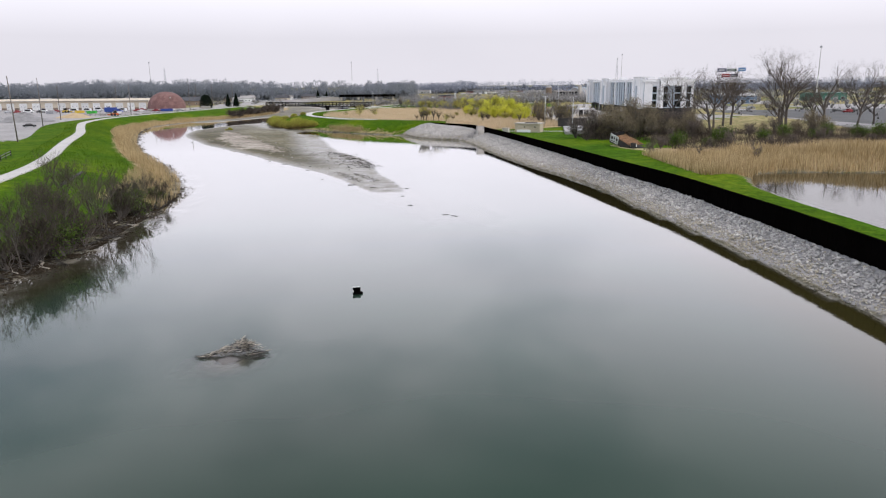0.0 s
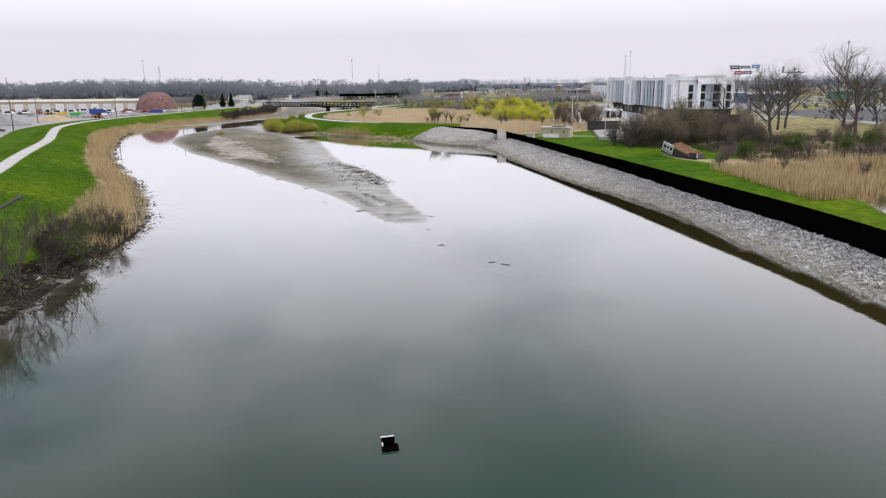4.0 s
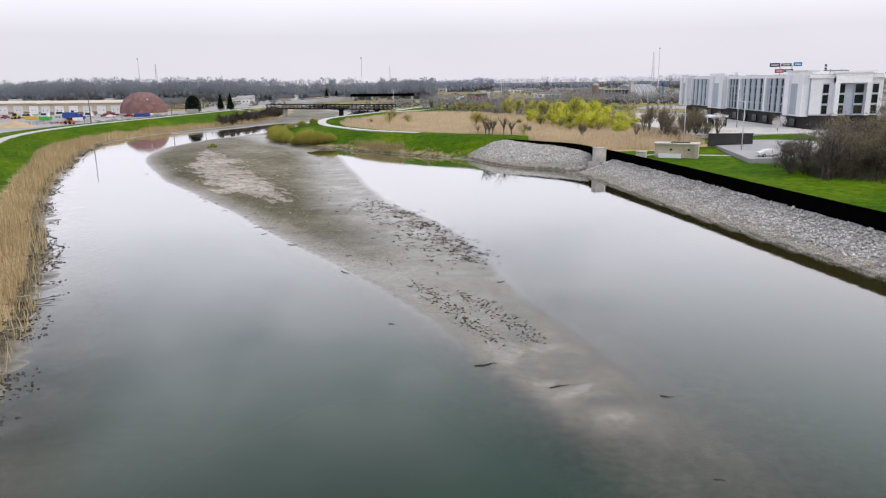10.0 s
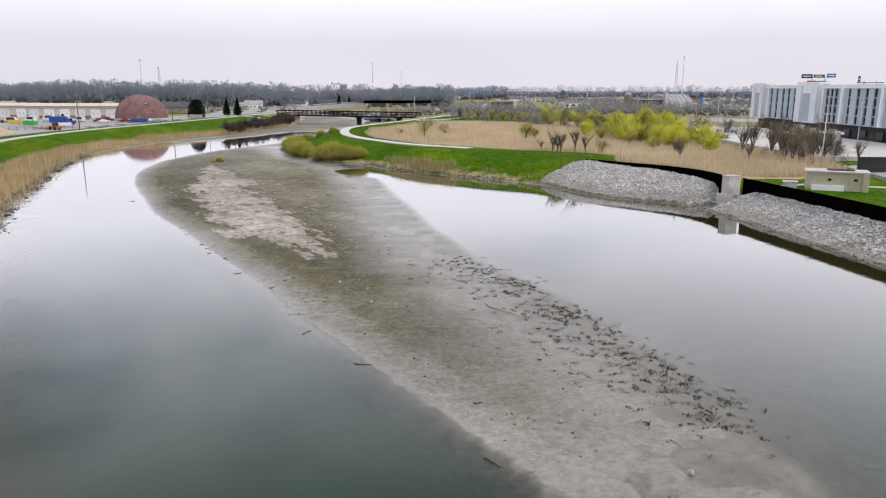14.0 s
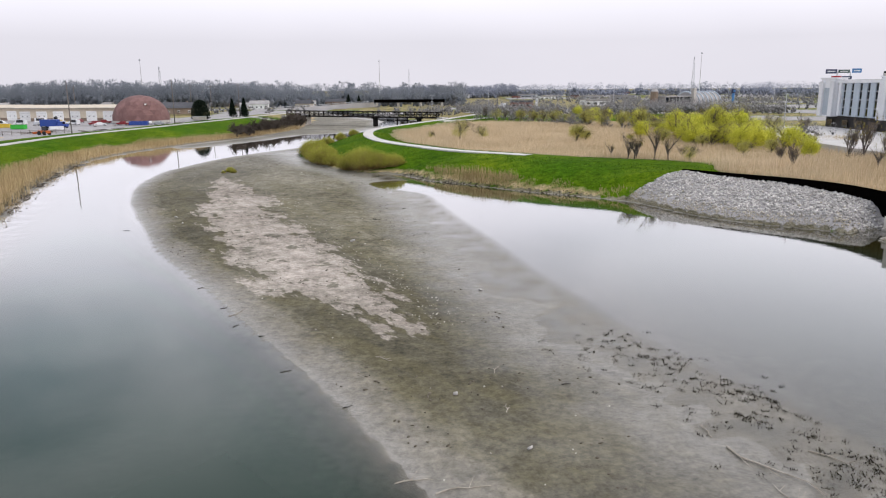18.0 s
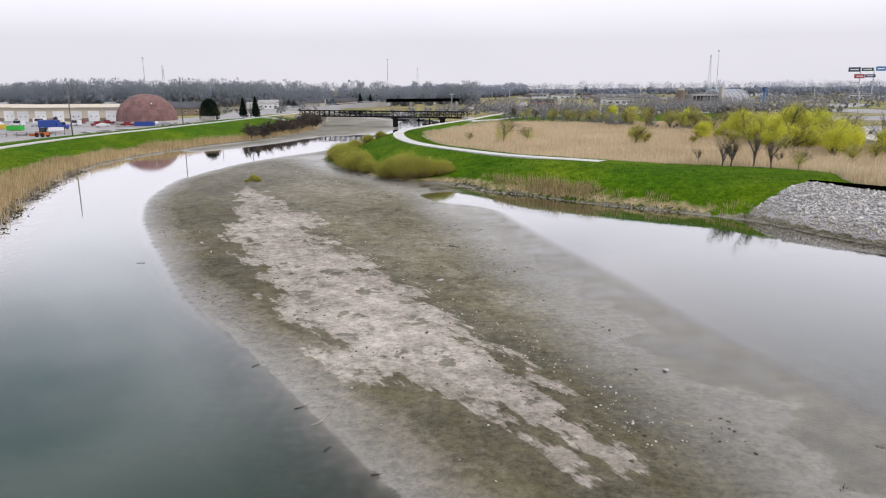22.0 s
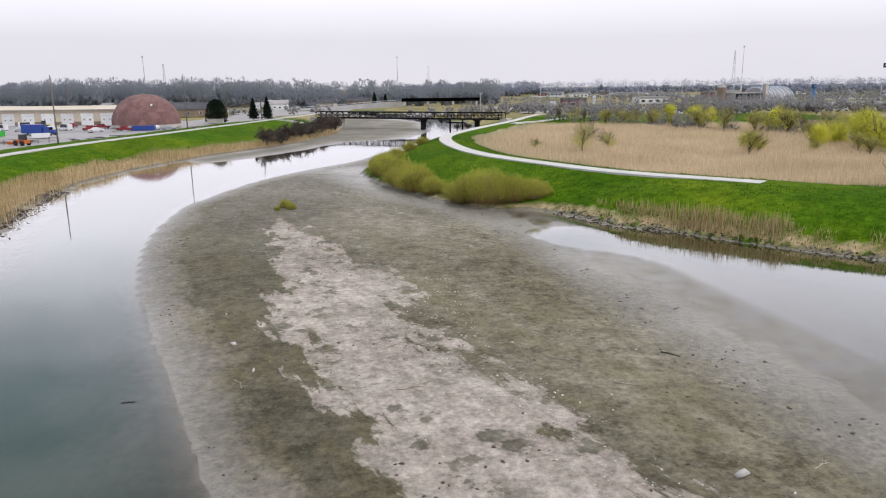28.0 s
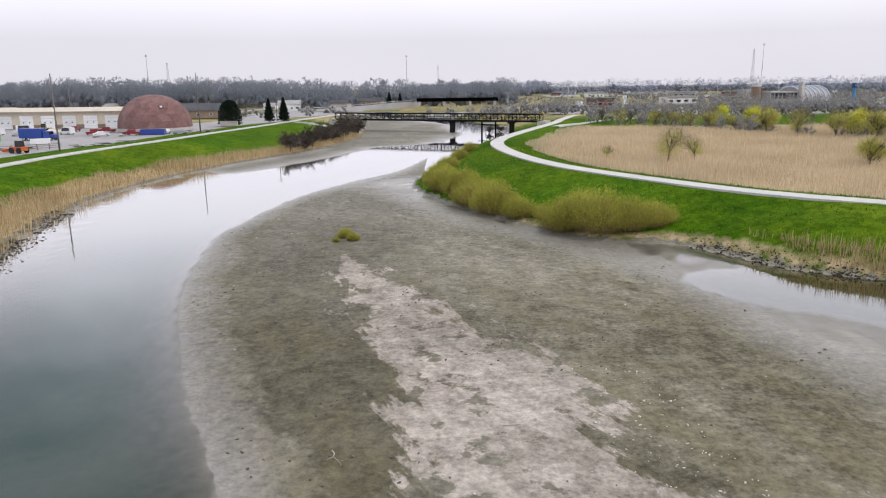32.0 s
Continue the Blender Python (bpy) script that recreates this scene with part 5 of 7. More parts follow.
# ---- houses ----
def house(x, y, turn, wall_mat, roof_mat, lab, w=13, d=9, h=5.2, z=4.3):
    o = thing("house", lab, "house", pose(x, y, z, 0, 0, turn), group="houses beyond the yard")
    part("wall", Mesher().box((0, 0, h / 2), (w, d, h)), wall_mat, o)
    r = Mesher()
    e = 0.5
    r.v = [(sx * (w / 2 + e), sy * (d / 2 + e), h - 0.1) for sx in (-1, 1) for sy in (-1, 1)] + [(-w / 2 - e, 0, h + d * 0.28), (w / 2 + e, 0, h + d * 0.28)]
    r.f = [(0, 2, 5, 4), (3, 1, 4, 5), (0, 4, 1), (2, 3, 5), (0, 1, 3, 2)]
    roof = part("roof", r, roof_mat, o)
    part("chimney", Mesher().box((w * 0.25, 0.8, h + d * 0.28), (0.8, 0.8, 1.4)), M_BROWNMASON, roof)
    for k in range(4):
        for zz in ((1.5, 3.9) if h > 4 else (1.5,)):
            win = part("window", Mesher().box((-w * 0.36 + k * w * 0.24, -d / 2 - 0.04, zz), (1.3, 0.12, 1.2)), M_DOORWHITE, o)
            part("pane", Mesher().box((-w * 0.36 + k * w * 0.24, -d / 2 - 0.1, zz), (1.05, 0.05, 0.95)), M_GLASS, win)
    part("door", Mesher().box((w * 0.44, -d / 2 - 0.05, 1.05), (0.95, 0.12, 2.1)), M_BROWNMASON, o)
    return o


h_white = house(-171, 645, 8, M_DOORWHITE, M_ROOFGREY, "white house with a grey roof", 12, 8, 3.6)
h_dark = house(-196, 560, 4, M_BROWNMASON, M_SHINGLE, "low brown house with a dark roof", 24, 11, 3.4)
h_tan = house(-145, 668, -10, M_TANWALL, M_SHINGLE, "tan house with a dark roof", 11, 8, 3.2)
rh = random.Random(21)
for k in range(21):
    src = rh.choice([h_white, h_dark, h_tan])
    x = -520 + 19 * k + rh.uniform(-6, 6)
    copy_thing(src, pose(x, 690 + rh.uniform(-25, 90) - (40 if x > -100 else 0), 4.3, 0, 0, rh.uniform(-30, 30)) @ Matrix.Scale(rh.uniform(0.6, 0.85), 4))

# low outfall wall and pipe gate beside the west trail
ow = thing("outfall_wall", "low concrete outfall wall with a dark face", "wall", pose(-64.8, 124.4, 2.3, 0, 0, 106.5))
part("wall", Mesher().box((0, 0, 0.15), (18, 0.4, 1.7)), M_DARKWALL, ow)
part("coping", Mesher().box((0, 0, 1.06), (18.2, 0.5, 0.12)), M_DARKWALL, ow)
gate = thing("pipe_gate", "black steel pipe gate beside the trail", "gate", pose(-93.2, 152.8, 4.0, 0, 0, 112))
for z in (0.6, 1.1):
    part("bar", Mesher().tube((-6, 0, z), (6, 0, z), 0.09, 0.09, 8), P_BLACK, gate)
for x in (-6, 0, 6):
    part("post", Mesher().tube((x, 0, -0.3), (x, 0, 1.3), 0.1, 0.1, 8), P_BLACK, gate)

ub = thing("utility_cabinet", "pale utility cabinet at the foot of the dark evergreen", "utility box", pose(-157.5, 485.5, 4.0))
part("body", Mesher().box((0, 0, 0.8), (6.0, 1.2, 1.6)), M_OLDCON, ub)
part("lid", Mesher().box((0, 0, 1.66), (6.2, 1.4, 0.12)), M_GALV, ub)

# ---- truss footbridge ----
def bridge():
    a, b = Vector((-124.0, 520.5, 0)), Vector((-46.5, 482.0, 0))
    span = (b - a).length
    turn = math.degrees(math.atan2(b.y - a.y, b.x - a.x))
    g = thing("footbridge", "dark weathering-steel truss footbridge over the river", "bridge", pose(a.x, a.y, 4.55, 0, 0, turn))
    n, hgt, wid = 30, 2.35, 3.4
    step = span / n
    part("deck", Mesher().box((span / 2, 0, 0.05), (span, wid, 0.3)), M_WEATHERED, g)
    for y in (-wid / 2, wid / 2):
        side = part("truss", Mesher().box((span / 2, y, hgt), (span, 0.3, 0.34)), M_WEATHERED, g)
        part("bottom_chord", Mesher().box((span / 2, y, -0.15), (span, 0.24, 0.5)), M_WEATHERED, side)
        part("handrail", Mesher().box((span / 2, y * 0.95, 1.25), (span, 0.08, 0.1)), M_WEATHERED, side)
        part("toe_rail", Mesher().box((span / 2, y * 0.95, 0.65), (span, 0.06, 0.08)), M_WEATHERED, side)
        for k in range(n + 1):
            part("upright", Mesher().box((k * step, y, hgt / 2), (0.22, 0.22, hgt)), M_WEATHERED, side)
        for k in range(n):
            x0, x1 = (k * step, (k + 1) * step) if k % 2 else ((k + 1) * step, k * step)
            part("diagonal", Mesher().tube((x0, y, 0.1), (x1, y, hgt - 0.1), 0.1, 0.1, 5), M_WEATHERED, side)
    for x in (12.1, 51.8, 75.5):
        p = part("pier", Mesher().box((x, 0, -2.9), (0.9 if x < 20 else 0.6, 3.6, 4.9)), M_OLDCON if x < 20 else M_WEATHERED, g, "pale concrete pier" if x < 20 else "")
        part("pier_cap", Mesher().box((x, 0, -0.62), (1.7, 4.4, 0.5)), M_WEATHERED if x > 20 else M_OLDCON, p)
    for x in (63.5, 68.9):
        part("column", Mesher().tube((x, 0.6, -5.2), (x, 0.6, -0.3), 0.32, 0.32, 10), M_WEATHERED, g)
    part("cross_beam", Mesher().box((66.2, 0.6, -1.6), (8, 0.4, 0.4)), M_WEATHERED, g)
    for x in (-1.0, span + 1.0):
        part("abutment", Mesher().box((x, 0, -2.0), (3.0, 5.4, 4.2)), M_OLDCON, g)


bridge()


def road_ramp():
    """A pale road climbing along the far bank, with a guard rail on posts."""
    g = thing("road_embankment", "pale road embankment with a guard rail beyond the footbridge", "embankment", kind="structure")
    m = Mesher()
    pts = [(-170, 628, 4.2, 4.7), (-150, 648, 4.2, 5.2), (-130, 672, 4.2, 6.0), (-114, 694, 4.2, 7.0), (-104, 712, 4.2, 7.0)]
    for x, y, z0, z1 in pts:
        m.v += [(x - 3, y - 5, z0 - 1), (x, y, z1), (x + 3, y + 7, z1), (x + 5, y + 12, z0 - 1)]
    for k in range(len(pts) - 1):
        r = 4 * k
        m.f += [(r + i, r + 4 + i, r + 5 + i, r + 1 + i) for i in range(3)]
    part("slope", m, M_LOT, g)
    for a, b in zip(pts[:-1], pts[1:]):
        part("guard_rail", Mesher().tube((a[0], a[1], a[3] + 0.7), (b[0], b[1], b[3] + 0.7), 0.16, 0.16, 5), M_GALV, g)
        for f in (0.0, 0.33, 0.66):
            q = [a[i] + (b[i] - a[i]) * f for i in (0, 1, 3)]
            part("post", Mesher().box((q[0], q[1], q[2] + 0.35), (0.2, 0.2, 0.8)), M_GALV, g)


road_ramp()
cul = thing("rail_bridge", "long black steel rail viaduct on the far bank", "bridge", pose(-73.5, 730, 4.3, 0, 0, 0))
part("girder", Mesher().box((0, 0, 3.4), (56, 3, 2.4)), M_STEEL, cul)
for x in (-26, -9, 9, 26):
    part("pier", Mesher().box((x, 0, 0.9), (1.6, 2.6, 3.0)), M_OLDCON, cul)
for k in range(16):
    part("stiffener", Mesher().box((-27 + 3.6 * k, -1.6, 3.4), (0.25, 0.25, 2.4)), M_STEEL, cul)


# ---- masts and signs ----
def mast(x, y, top, kind, lab):
    m = thing("radio_mast", lab, "mast", pose(x, y, 4.3))
    h = top - 4.3
    if kind == "tube":
        part("shaft", Mesher().tube((0, 0, 0), (0, 0, h * 0.45), 0.6, 0.45, 10), M_DOORWHITE, m)
        part("upper_shaft", Mesher().tube((0, 0, h * 0.45), (0, 0, h), 0.3, 0.14, 8), M_ROOFGREY, m)
        part("antenna_ring", Mesher().tube((0, 0, h - 2.5), (0, 0, h - 0.8), 0.9, 0.9, 8), M_GALV, m)
    else:
        for k in range(4):
            a = math.pi / 2 * k + 0.78
            part("leg", Mesher().tube((2.6 * math.cos(a), 2.6 * math.sin(a), 0), (0.5 * math.cos(a), 0.5 * math.sin(a), h), 0.16, 0.1, 5), M_GALV, m)
        for j in range(9):
            r0, r1, z0, z1 = 2.6 - 0.23 * j, 2.6 - 0.23 * (j + 1), h * j / 9, h * (j + 1) / 9
            for k in range(4):
                a, b = math.pi / 2 * k + 0.78, math.pi / 2 * (k + 1) + 0.78
                part("brace", Mesher().tube((r0 * math.cos(a), r0 * math.sin(a), z0), (r1 * math.cos(b), r1 * math.sin(b), z1), 0.07, 0.07, 4), M_GALV, m)


mast(-127, 1052, 51.5, "tube", "tall white and grey tubular radio mast")
mast(-92, 1077, 41, "lattice", "slender grey lattice mast behind the woods")
mast(-353, 890, 48.5, "tube", "thin grey radio mast behind the woods")
mast(-352, 935, 42, "lattice", "grey lattice pylon behind the woods")
mast(247, 994, 56, "tube", "tall thin grey mast beyond the town")
mast(246, 1015, 51.5, "lattice", "tall grey lattice mast beyond the town")
mast(283, 545, 44, "tube", "thin grey mast behind bare trees")
mast(420, 640, 52, "lattice", "grey lattice pylon far behind the trees")


def sign_pylon(x, y, z, panels, lab, mats):
    s = thing("sign_pylon", lab, "sign", pose(x, y, 4.3, 0, 0, -18))
    for dx in (-6, 6):
        part("post", Mesher().tube((dx, 0, 0), (dx, 0, z - 4.3), 0.6, 0.5, 8), M_GALV, s)
    for (dx, dz, w, h), m in zip(panels, mats):
        p = part("sign_panel", Mesher().box((dx, -0.4, z - 4.3 + dz), (w, 0.7, h)), m, s)
        part("lettering_bar", Mesher().box((dx, -0.8, z - 4.3 + dz), (w * 0.7, 0.1, h * 0.25)), M_DOORWHITE, p)


P_NAVY, P_DKGREEN = paint("navy_panel", (0.02, 0.03, 0.09)), paint("dark_green_panel", (0.02, 0.06, 0.05))
P_SKY, P_SIGNRED = paint("blue_panel", (0.06, 0.22, 0.5)), paint("red_panel", (0.4, 0.03, 0.04))
sign_pylon(360, 900, 31, [(-11.5, 0.5, 10.5, 4.2), (0, 0.5, 10.5, 3.2), (11.5, 1.0, 8.5, 4.2), (-6.5, -6.0, 9, 4.0), (3, -5.8, 9, 3.0)], "tall pylon carrying dark blue, green and red sign panels", [P_NAVY, P_DKGREEN, P_SKY, P_SIGNRED, P_NAVY])
sign_pylon(432, 930, 27, [(0, -2.0, 26, 1.0), (-11, 2.0, 2.4, 6)], "roadside billboard frame with a dark end panel", [P_NAVY, P_BLACK])
tw = thing("sign_tower", "slim blue tower sign with a dark top", "sign", pose(144, 631, 4.3))
part("shaft", Mesher().tube((0, 0, 0), (0, 0, 9), 1.0, 0.8, 10), P_SKY, tw)
part("head", Mesher().tube((0, 0, 9), (0, 0, 11.4), 1.5, 1.3, 12), P_NAVY, tw)
part("face", Mesher().box((0, -1.4, 10.2), (1.2, 0.3, 1.2)), P_SKY, tw)
gs = thing("price_sign", "white roadside post sign", "sign", pose(12.7, 608, 4.3))
part("post", Mesher().box((0, 0, 3.3), (1.6, 0.8, 6.6)), M_DOORWHITE, gs)
part("panel", Mesher().box((0, -0.45, 5.4), (1.3, 0.1, 1.6)), M_GALV, gs)


# ---- glazed vault and the far town ----
def vault_hall():
    v = thing("vaulted_hall", "white ribbed vaulted hall with a glazed low front", "hall", pose(134, 668, 4.3, 0, 0, 30))
    n, L, r = 16, 26, 9.0
    sh = Mesher()
    for k in range(11):
        for i in range(n + 1):
            a = math.pi * i / n
            sh.v.append((-L / 2 + L * k / 10, r * math.cos(a), 1.0 + r * 0.95 * math.sin(a)))
    for k in range(10):
        for i in range(n):
            p = k * (n + 1) + i
            sh.f.append((p, p + 1, p + n + 2, p + n + 1))
    sh.f += [tuple(range(n + 1)), tuple(10 * (n + 1) + i for i in reversed(range(n + 1)))]
    part("shell", sh, M_ROOFGREY, v)
    for k in range(7):
        rib = Mesher()
        x = -L / 2 + L * k / 6
        for i in range(n):
            a, b = math.pi * i / n, math.pi * (i + 1) / n
            rib.tube((x, (r + 0.2) * math.cos(a), 1.0 + (r + 0.2) * 0.95 * math.sin(a)), (x, (r + 0.2) * math.cos(b), 1.0 + (r + 0.2) * 0.95 * math.sin(b)), 0.5, 0.5, 5, False)
        part("rib", rib, M_GREYWALL, v)
    part("front_wing", Mesher().box((-L / 2 - 14, -2, 3.5), (28, 12, 7)), M_ROOFGREY, v)
    for k in range(8):
        part("pane", Mesher().box((-L / 2 - 26 + 3.4 * k, -8.1, 4.6), (2.6, 0.2, 3.4)), M_GLASS, v)
    part("pillar", Mesher().box((-L / 2 - 2, -9, 6.0), (2.4, 2.4, 12)), M_OLDCON, v)
    tower = part("drum", Mesher().tube((-L / 2 - 30, 0, 0), (-L / 2 - 30, 0, 10), 2.6, 2.6, 14), M_BROWNMASON, v)
    part("drum_cap", Mesher().tube((-L / 2 - 30, 0, 10), (-L / 2 - 30, 0, 12), 2.8, 1.0, 14), M_ROOFGREY, tower)


vault_hall()


def block(x, y, w, d, h, turn, wall_mat, roof_mat, lab, storeys=1):
    o = thing("commercial_building", lab, "building", pose(x, y, 4.3, 0, 0, turn), group="far town buildings")
    part("wall", Mesher().box((0, 0, h / 2), (w, d, h)), wall_mat, o)
    part("roof", Mesher().box((0, 0, h + 0.15), (w + 0.6, d + 0.6, 0.4)), roof_mat, o)
    part("fascia", Mesher().box((0, -d / 2 - 0.15, h - 0.5), (w, 0.3, 1.0)), roof_mat, o)
    k = max(3, int(w / 5))
    for i in range(k):
        for s in range(storeys):
            win = part("window", Mesher().box((-w / 2 + w * (i + 0.5) / k, -d / 2 - 0.05, 1.7 + 3.2 * s), (w / k * 0.6, 0.14, 1.6)), M_DOORWHITE, o)
            part("pane", Mesher().box((-w / 2 + w * (i + 0.5) / k, -d / 2 - 0.12, 1.7 + 3.2 * s), (w / k * 0.52, 0.06, 1.4)), M_GLASS, win)
    return o


M_BRICK = surface("red_brick", (0.17, 0.05, 0.035), (0.3, 0.11, 0.08), 3.0, 0.3, 0.9)
M_BLUEROOF = surface("blue_metal", (0.08, 0.14, 0.22), (0.16, 0.24, 0.34), 1.0, 0.2, 0.6)
M_GREENROOF = surface("green_metal", (0.03, 0.13, 0.1), (0.07, 0.22, 0.17), 1.0, 0.2, 0.6)
b_brick = block(6.5, 640, 15, 10, 4.6, -8, M_BRICK, M_SHINGLE, "red brick shop with a dark roof")
b_white = block(66, 690, 20, 12, 4.2, 10, M_DOORWHITE, M_ROOFGREY, "low white shop building")
b_blue = block(190, 470, 24, 16, 6.0, 4, M_BLUEROOF, M_DOORWHITE, "blue metal building with a white roof", 2)
b_green = block(275, 520, 26, 16, 5.0, -6, M_GREENROOF, M_GREENROOF, "green-roofed building beside the road")
# the wall's blue-grey carries the distance haze
M_HAZEWALL = surface("haze_tinted_wall", (0.3, 0.31, 0.34), (0.44, 0.45, 0.48), 1.0, 0.1, 0.9)
b_tan = block(240, 620, 26, 14, 4.5, 3, M_HAZEWALL, M_ROOFGREY, "low building with a flat roof, haze-tinted grey")
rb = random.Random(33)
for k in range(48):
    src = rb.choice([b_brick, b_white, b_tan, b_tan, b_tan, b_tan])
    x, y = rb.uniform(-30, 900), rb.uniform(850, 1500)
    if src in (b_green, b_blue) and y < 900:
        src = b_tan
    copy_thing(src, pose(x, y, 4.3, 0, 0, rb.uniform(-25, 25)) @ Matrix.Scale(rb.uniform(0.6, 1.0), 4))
for k in range(14):
    x, y = 130 + 24 * k + rb.uniform(-6, 6), rb.uniform(300, 470)
    if 160 < x < 280 and y > 390:
        continue
    copy_thing(rb.choice([white_car, grey_car, black_car, red_pick]), pose(x, y, height(x, y) + 0.05, 0, 0, rb.uniform(-20, 20)))
solo("road_east", strip(curve([(118, 150), (140, 260), (150, 380), (140, 520), (90, 600), (20, 590), (-30, 560)], 6), 16, 0.06), M_LOT, "pale asphalt road behind the hotel", "road", kind="structure")
solo("lot_east", Mesher().box((190, 300, 4.42), (110, 120, 0.12), 0.1), M_ASPHALT, "wide pale parking lot behind the trees", "paving", kind="structure")
truck = thing("semi_truck", "white semi truck cab at the brick shop", "truck", pose(-6.5, 632, 4.3, 0, 0, 150))
part("cab", Mesher().box((0, 0, 2.0), (3.2, 2.5, 3.0), taper=0.88), P_WHITE, truck)
part("bonnet", Mesher().box((2.3, 0, 1.3), (1.8, 2.2, 1.5), taper=0.9), P_WHITE, truck)
part("chassis", Mesher().box((-2.4, 0, 0.8), (5, 1.2, 0.4)), M_TYRE, truck)
for xx in (2.2, -2.2, -3.6):
    for yy in (-1.1, 1.1):
        part("wheel", Mesher().tube((xx, yy - 0.15, 0.5), (xx, yy + 0.15, 0.5), 0.5, 0.5, 12), M_TYRE, truck)
solo("branch_path", strip(curve([(-46, 452), (-40, 465), (-31, 478), (-18, 492), (0, 505)], 3), 2.6, 0.05), M_CONCRETE, "pale branch path leaving the east trail", "path", kind="structure")
for x, y in ((-52, 560), (-18, 600), (22, 612), (60, 606), (96, 590), (132, 545), (146, 470)):
    copy_thing(post0, pose(x, y, height(x, y), 0, 0, 30) @ Matrix.Scale(1.15, 4))
copy_thing(white_car, pose(-8, 545, height(-8, 545) + 0.1, 0, 0, 5))

# ---- vegetation ----
vr = np.random.default_rng(5)


def blades(q, z, h, w, lean=0.25):
    """Single stalks: one slim upright triangle each."""
    n = len(q)
    a, b = vr.uniform(0, math.pi, n), vr.uniform(0, 2 * math.pi, n)
    tip = np.stack([q[:, 0] + lean * h * np.cos(b) * vr.random(n), q[:, 1] + lean * h * np.sin(b) * vr.random(n), z + h], -1)
    l = np.stack([q[:, 0] + w * np.cos(a), q[:, 1] + w * np.sin(a), z - 0.05], -1)
    r = np.stack([q[:, 0] - w * np.cos(a), q[:, 1] - w * np.sin(a), z - 0.05], -1)
    return np.stack([l, r, tip], 1).reshape(-1, 3), np.arange(3 * n).reshape(-1, 3)


def leaves(c, size, droop=0.0):
    """Small leaf clumps, each a bent four-cornered blade, round the points c."""
    n = len(c)
    u = vr.normal(size=(n, 3))
    u /= np.linalg.norm(u, axis=1)[:, None]
    u[:, 2] -= droop
    w = np.cross(u, vr.normal(size=(n, 3)))
    w /= np.linalg.norm(w, axis=1)[:, None] + 1e-6
    s = (size * vr.uniform(0.5, 1.3, n))[:, None]
    v = np.stack([c - u * s, c + w * s * 0.45, c + u * s, c - w * s * 0.45], 1)
    return v.reshape(-1, 3), np.arange(4 * n).reshape(-1, 4)


def stand(name, q, h, w, material, label, category, lean=0.25):
    z = heights(q)
    return tagged(new(name, fast_mesh(name, *blades(q, z, h, w, lean), material)), label, category, kind="stuff")


def scatter(n, x0, x1, y0, y1):
    return np.column_stack([vr.uniform(x0, x1, n), vr.uniform(y0, y1, n)])


# reeds along the west shore
q = scatter(340000, -150, -44, 110, 480)
q = q[(q[:, 0] < np.interp(q[:, 1], SHORE_L[:, 1], SHORE_L[:, 0]) + 1) & (q[:, 0] > np.interp(q[:, 1], SHORE_L[:, 1], SHORE_L[:, 0]) - 14)]
d = distance(q, SHORE_L)
edge = 5.6 + 1.6 * wobble(q, 7.0, 2.2) + 3.2 * (1 - smooth(q[:, 1], 138, 165)) + 2.6 * smooth(q[:, 1], 230, 280)
q, d, edge = q[d < edge], d[d < edge], edge[d < edge]
keep = vr.random(len(q)) < np.where(d < 0.8, 0.35, 1.0)
q, d, edge = q[keep], d[keep], edge[keep]
h = vr.uniform(1.2, 2.5, len(q)) * (0.45 + 0.55 * smooth(edge - d, 0, 2.2)) * (0.9 + 0.55 * wobble(q, 8.0, 5.0))
stand("reeds_west", q, h, vr.uniform(0.025, 0.055, len(q)), M_REED, "dry straw-coloured reeds along the west shore", "reeds", 0.35)

# the reed field inside the east trail
q = scatter(250000, -66, 66, 280, 468)
dc = distance(q, TRAIL_R)
ok = (q[:, 0] > trail_x(CREST, q[:, 1])) & (dc > 7 + 2.5 * wobble(q, 10.0, 4.0)) & (q[:, 0] < 60 + 8 * wobble(q, 14.0, 1.0)) & (q[:, 1] < 458 + 9 * wobble(q, 11.0, 8.0))
q, dc = q[ok], dc[ok]
h = vr.uniform(1.1, 2.0, len(q)) * (0.8 + 0.5 * wobble(q, 16.0, 6.0)) * smooth(dc, 4, 10)
stand("reed_field", q, h, vr.uniform(0.022, 0.05, len(q)), M_REED2, "wide field of dry tan reeds", "reeds", 0.3)

# reeds between the north wall and the lawn
q = scatter(26000, 2, 44, 250, 284)
q = q[(q[:, 0] > trail_x(CREST, q[:, 1])) & (distance(q, CREST) > 5 + 1.5 * wobble(q, 6.0, 4.0)) & (q[:, 1] > 254 + 0.55 * np.maximum(q[:, 0] - 29, 0) + 2 * wobble(q, 7.0, 2.0))]
stand("reeds_lawn", q, vr.uniform(1.0, 2.0, len(q)) * (0.85 + 0.4 * wobble(q, 9.0, 6.0)), vr.uniform(0.03, 0.06, len(q)), M_REED2, "dry tan reeds behind the north wall", "reeds", 0.3)

# tall reeds round the pond
q = scatter(60000, 45, 128, 112, 172)
ok = ~inside(q, POND) & (q[:, 1] > 122 + 3 * wobble(q, 6.0, 1.0) - 0.25 * np.minimum(q[:, 0] - 45, 20) * 0) & (q[:, 0] > trail_x(WALL, q[:, 1]) + 11 + 3 * wobble(q, 8.0, 3.0)) & (q[:, 1] < 160 + 5 * wobble(q, 9.0, 2.0))
q = q[ok]
stand("reeds_pond", q, vr.uniform(1.1, 2.5, len(q)) * (0.9 + 0.5 * wobble(q, 9.0, 6.0)), vr.uniform(0.05, 0.1, len(q)), M_REED, "tall dry reeds beside the pond", "reeds", 0.3)

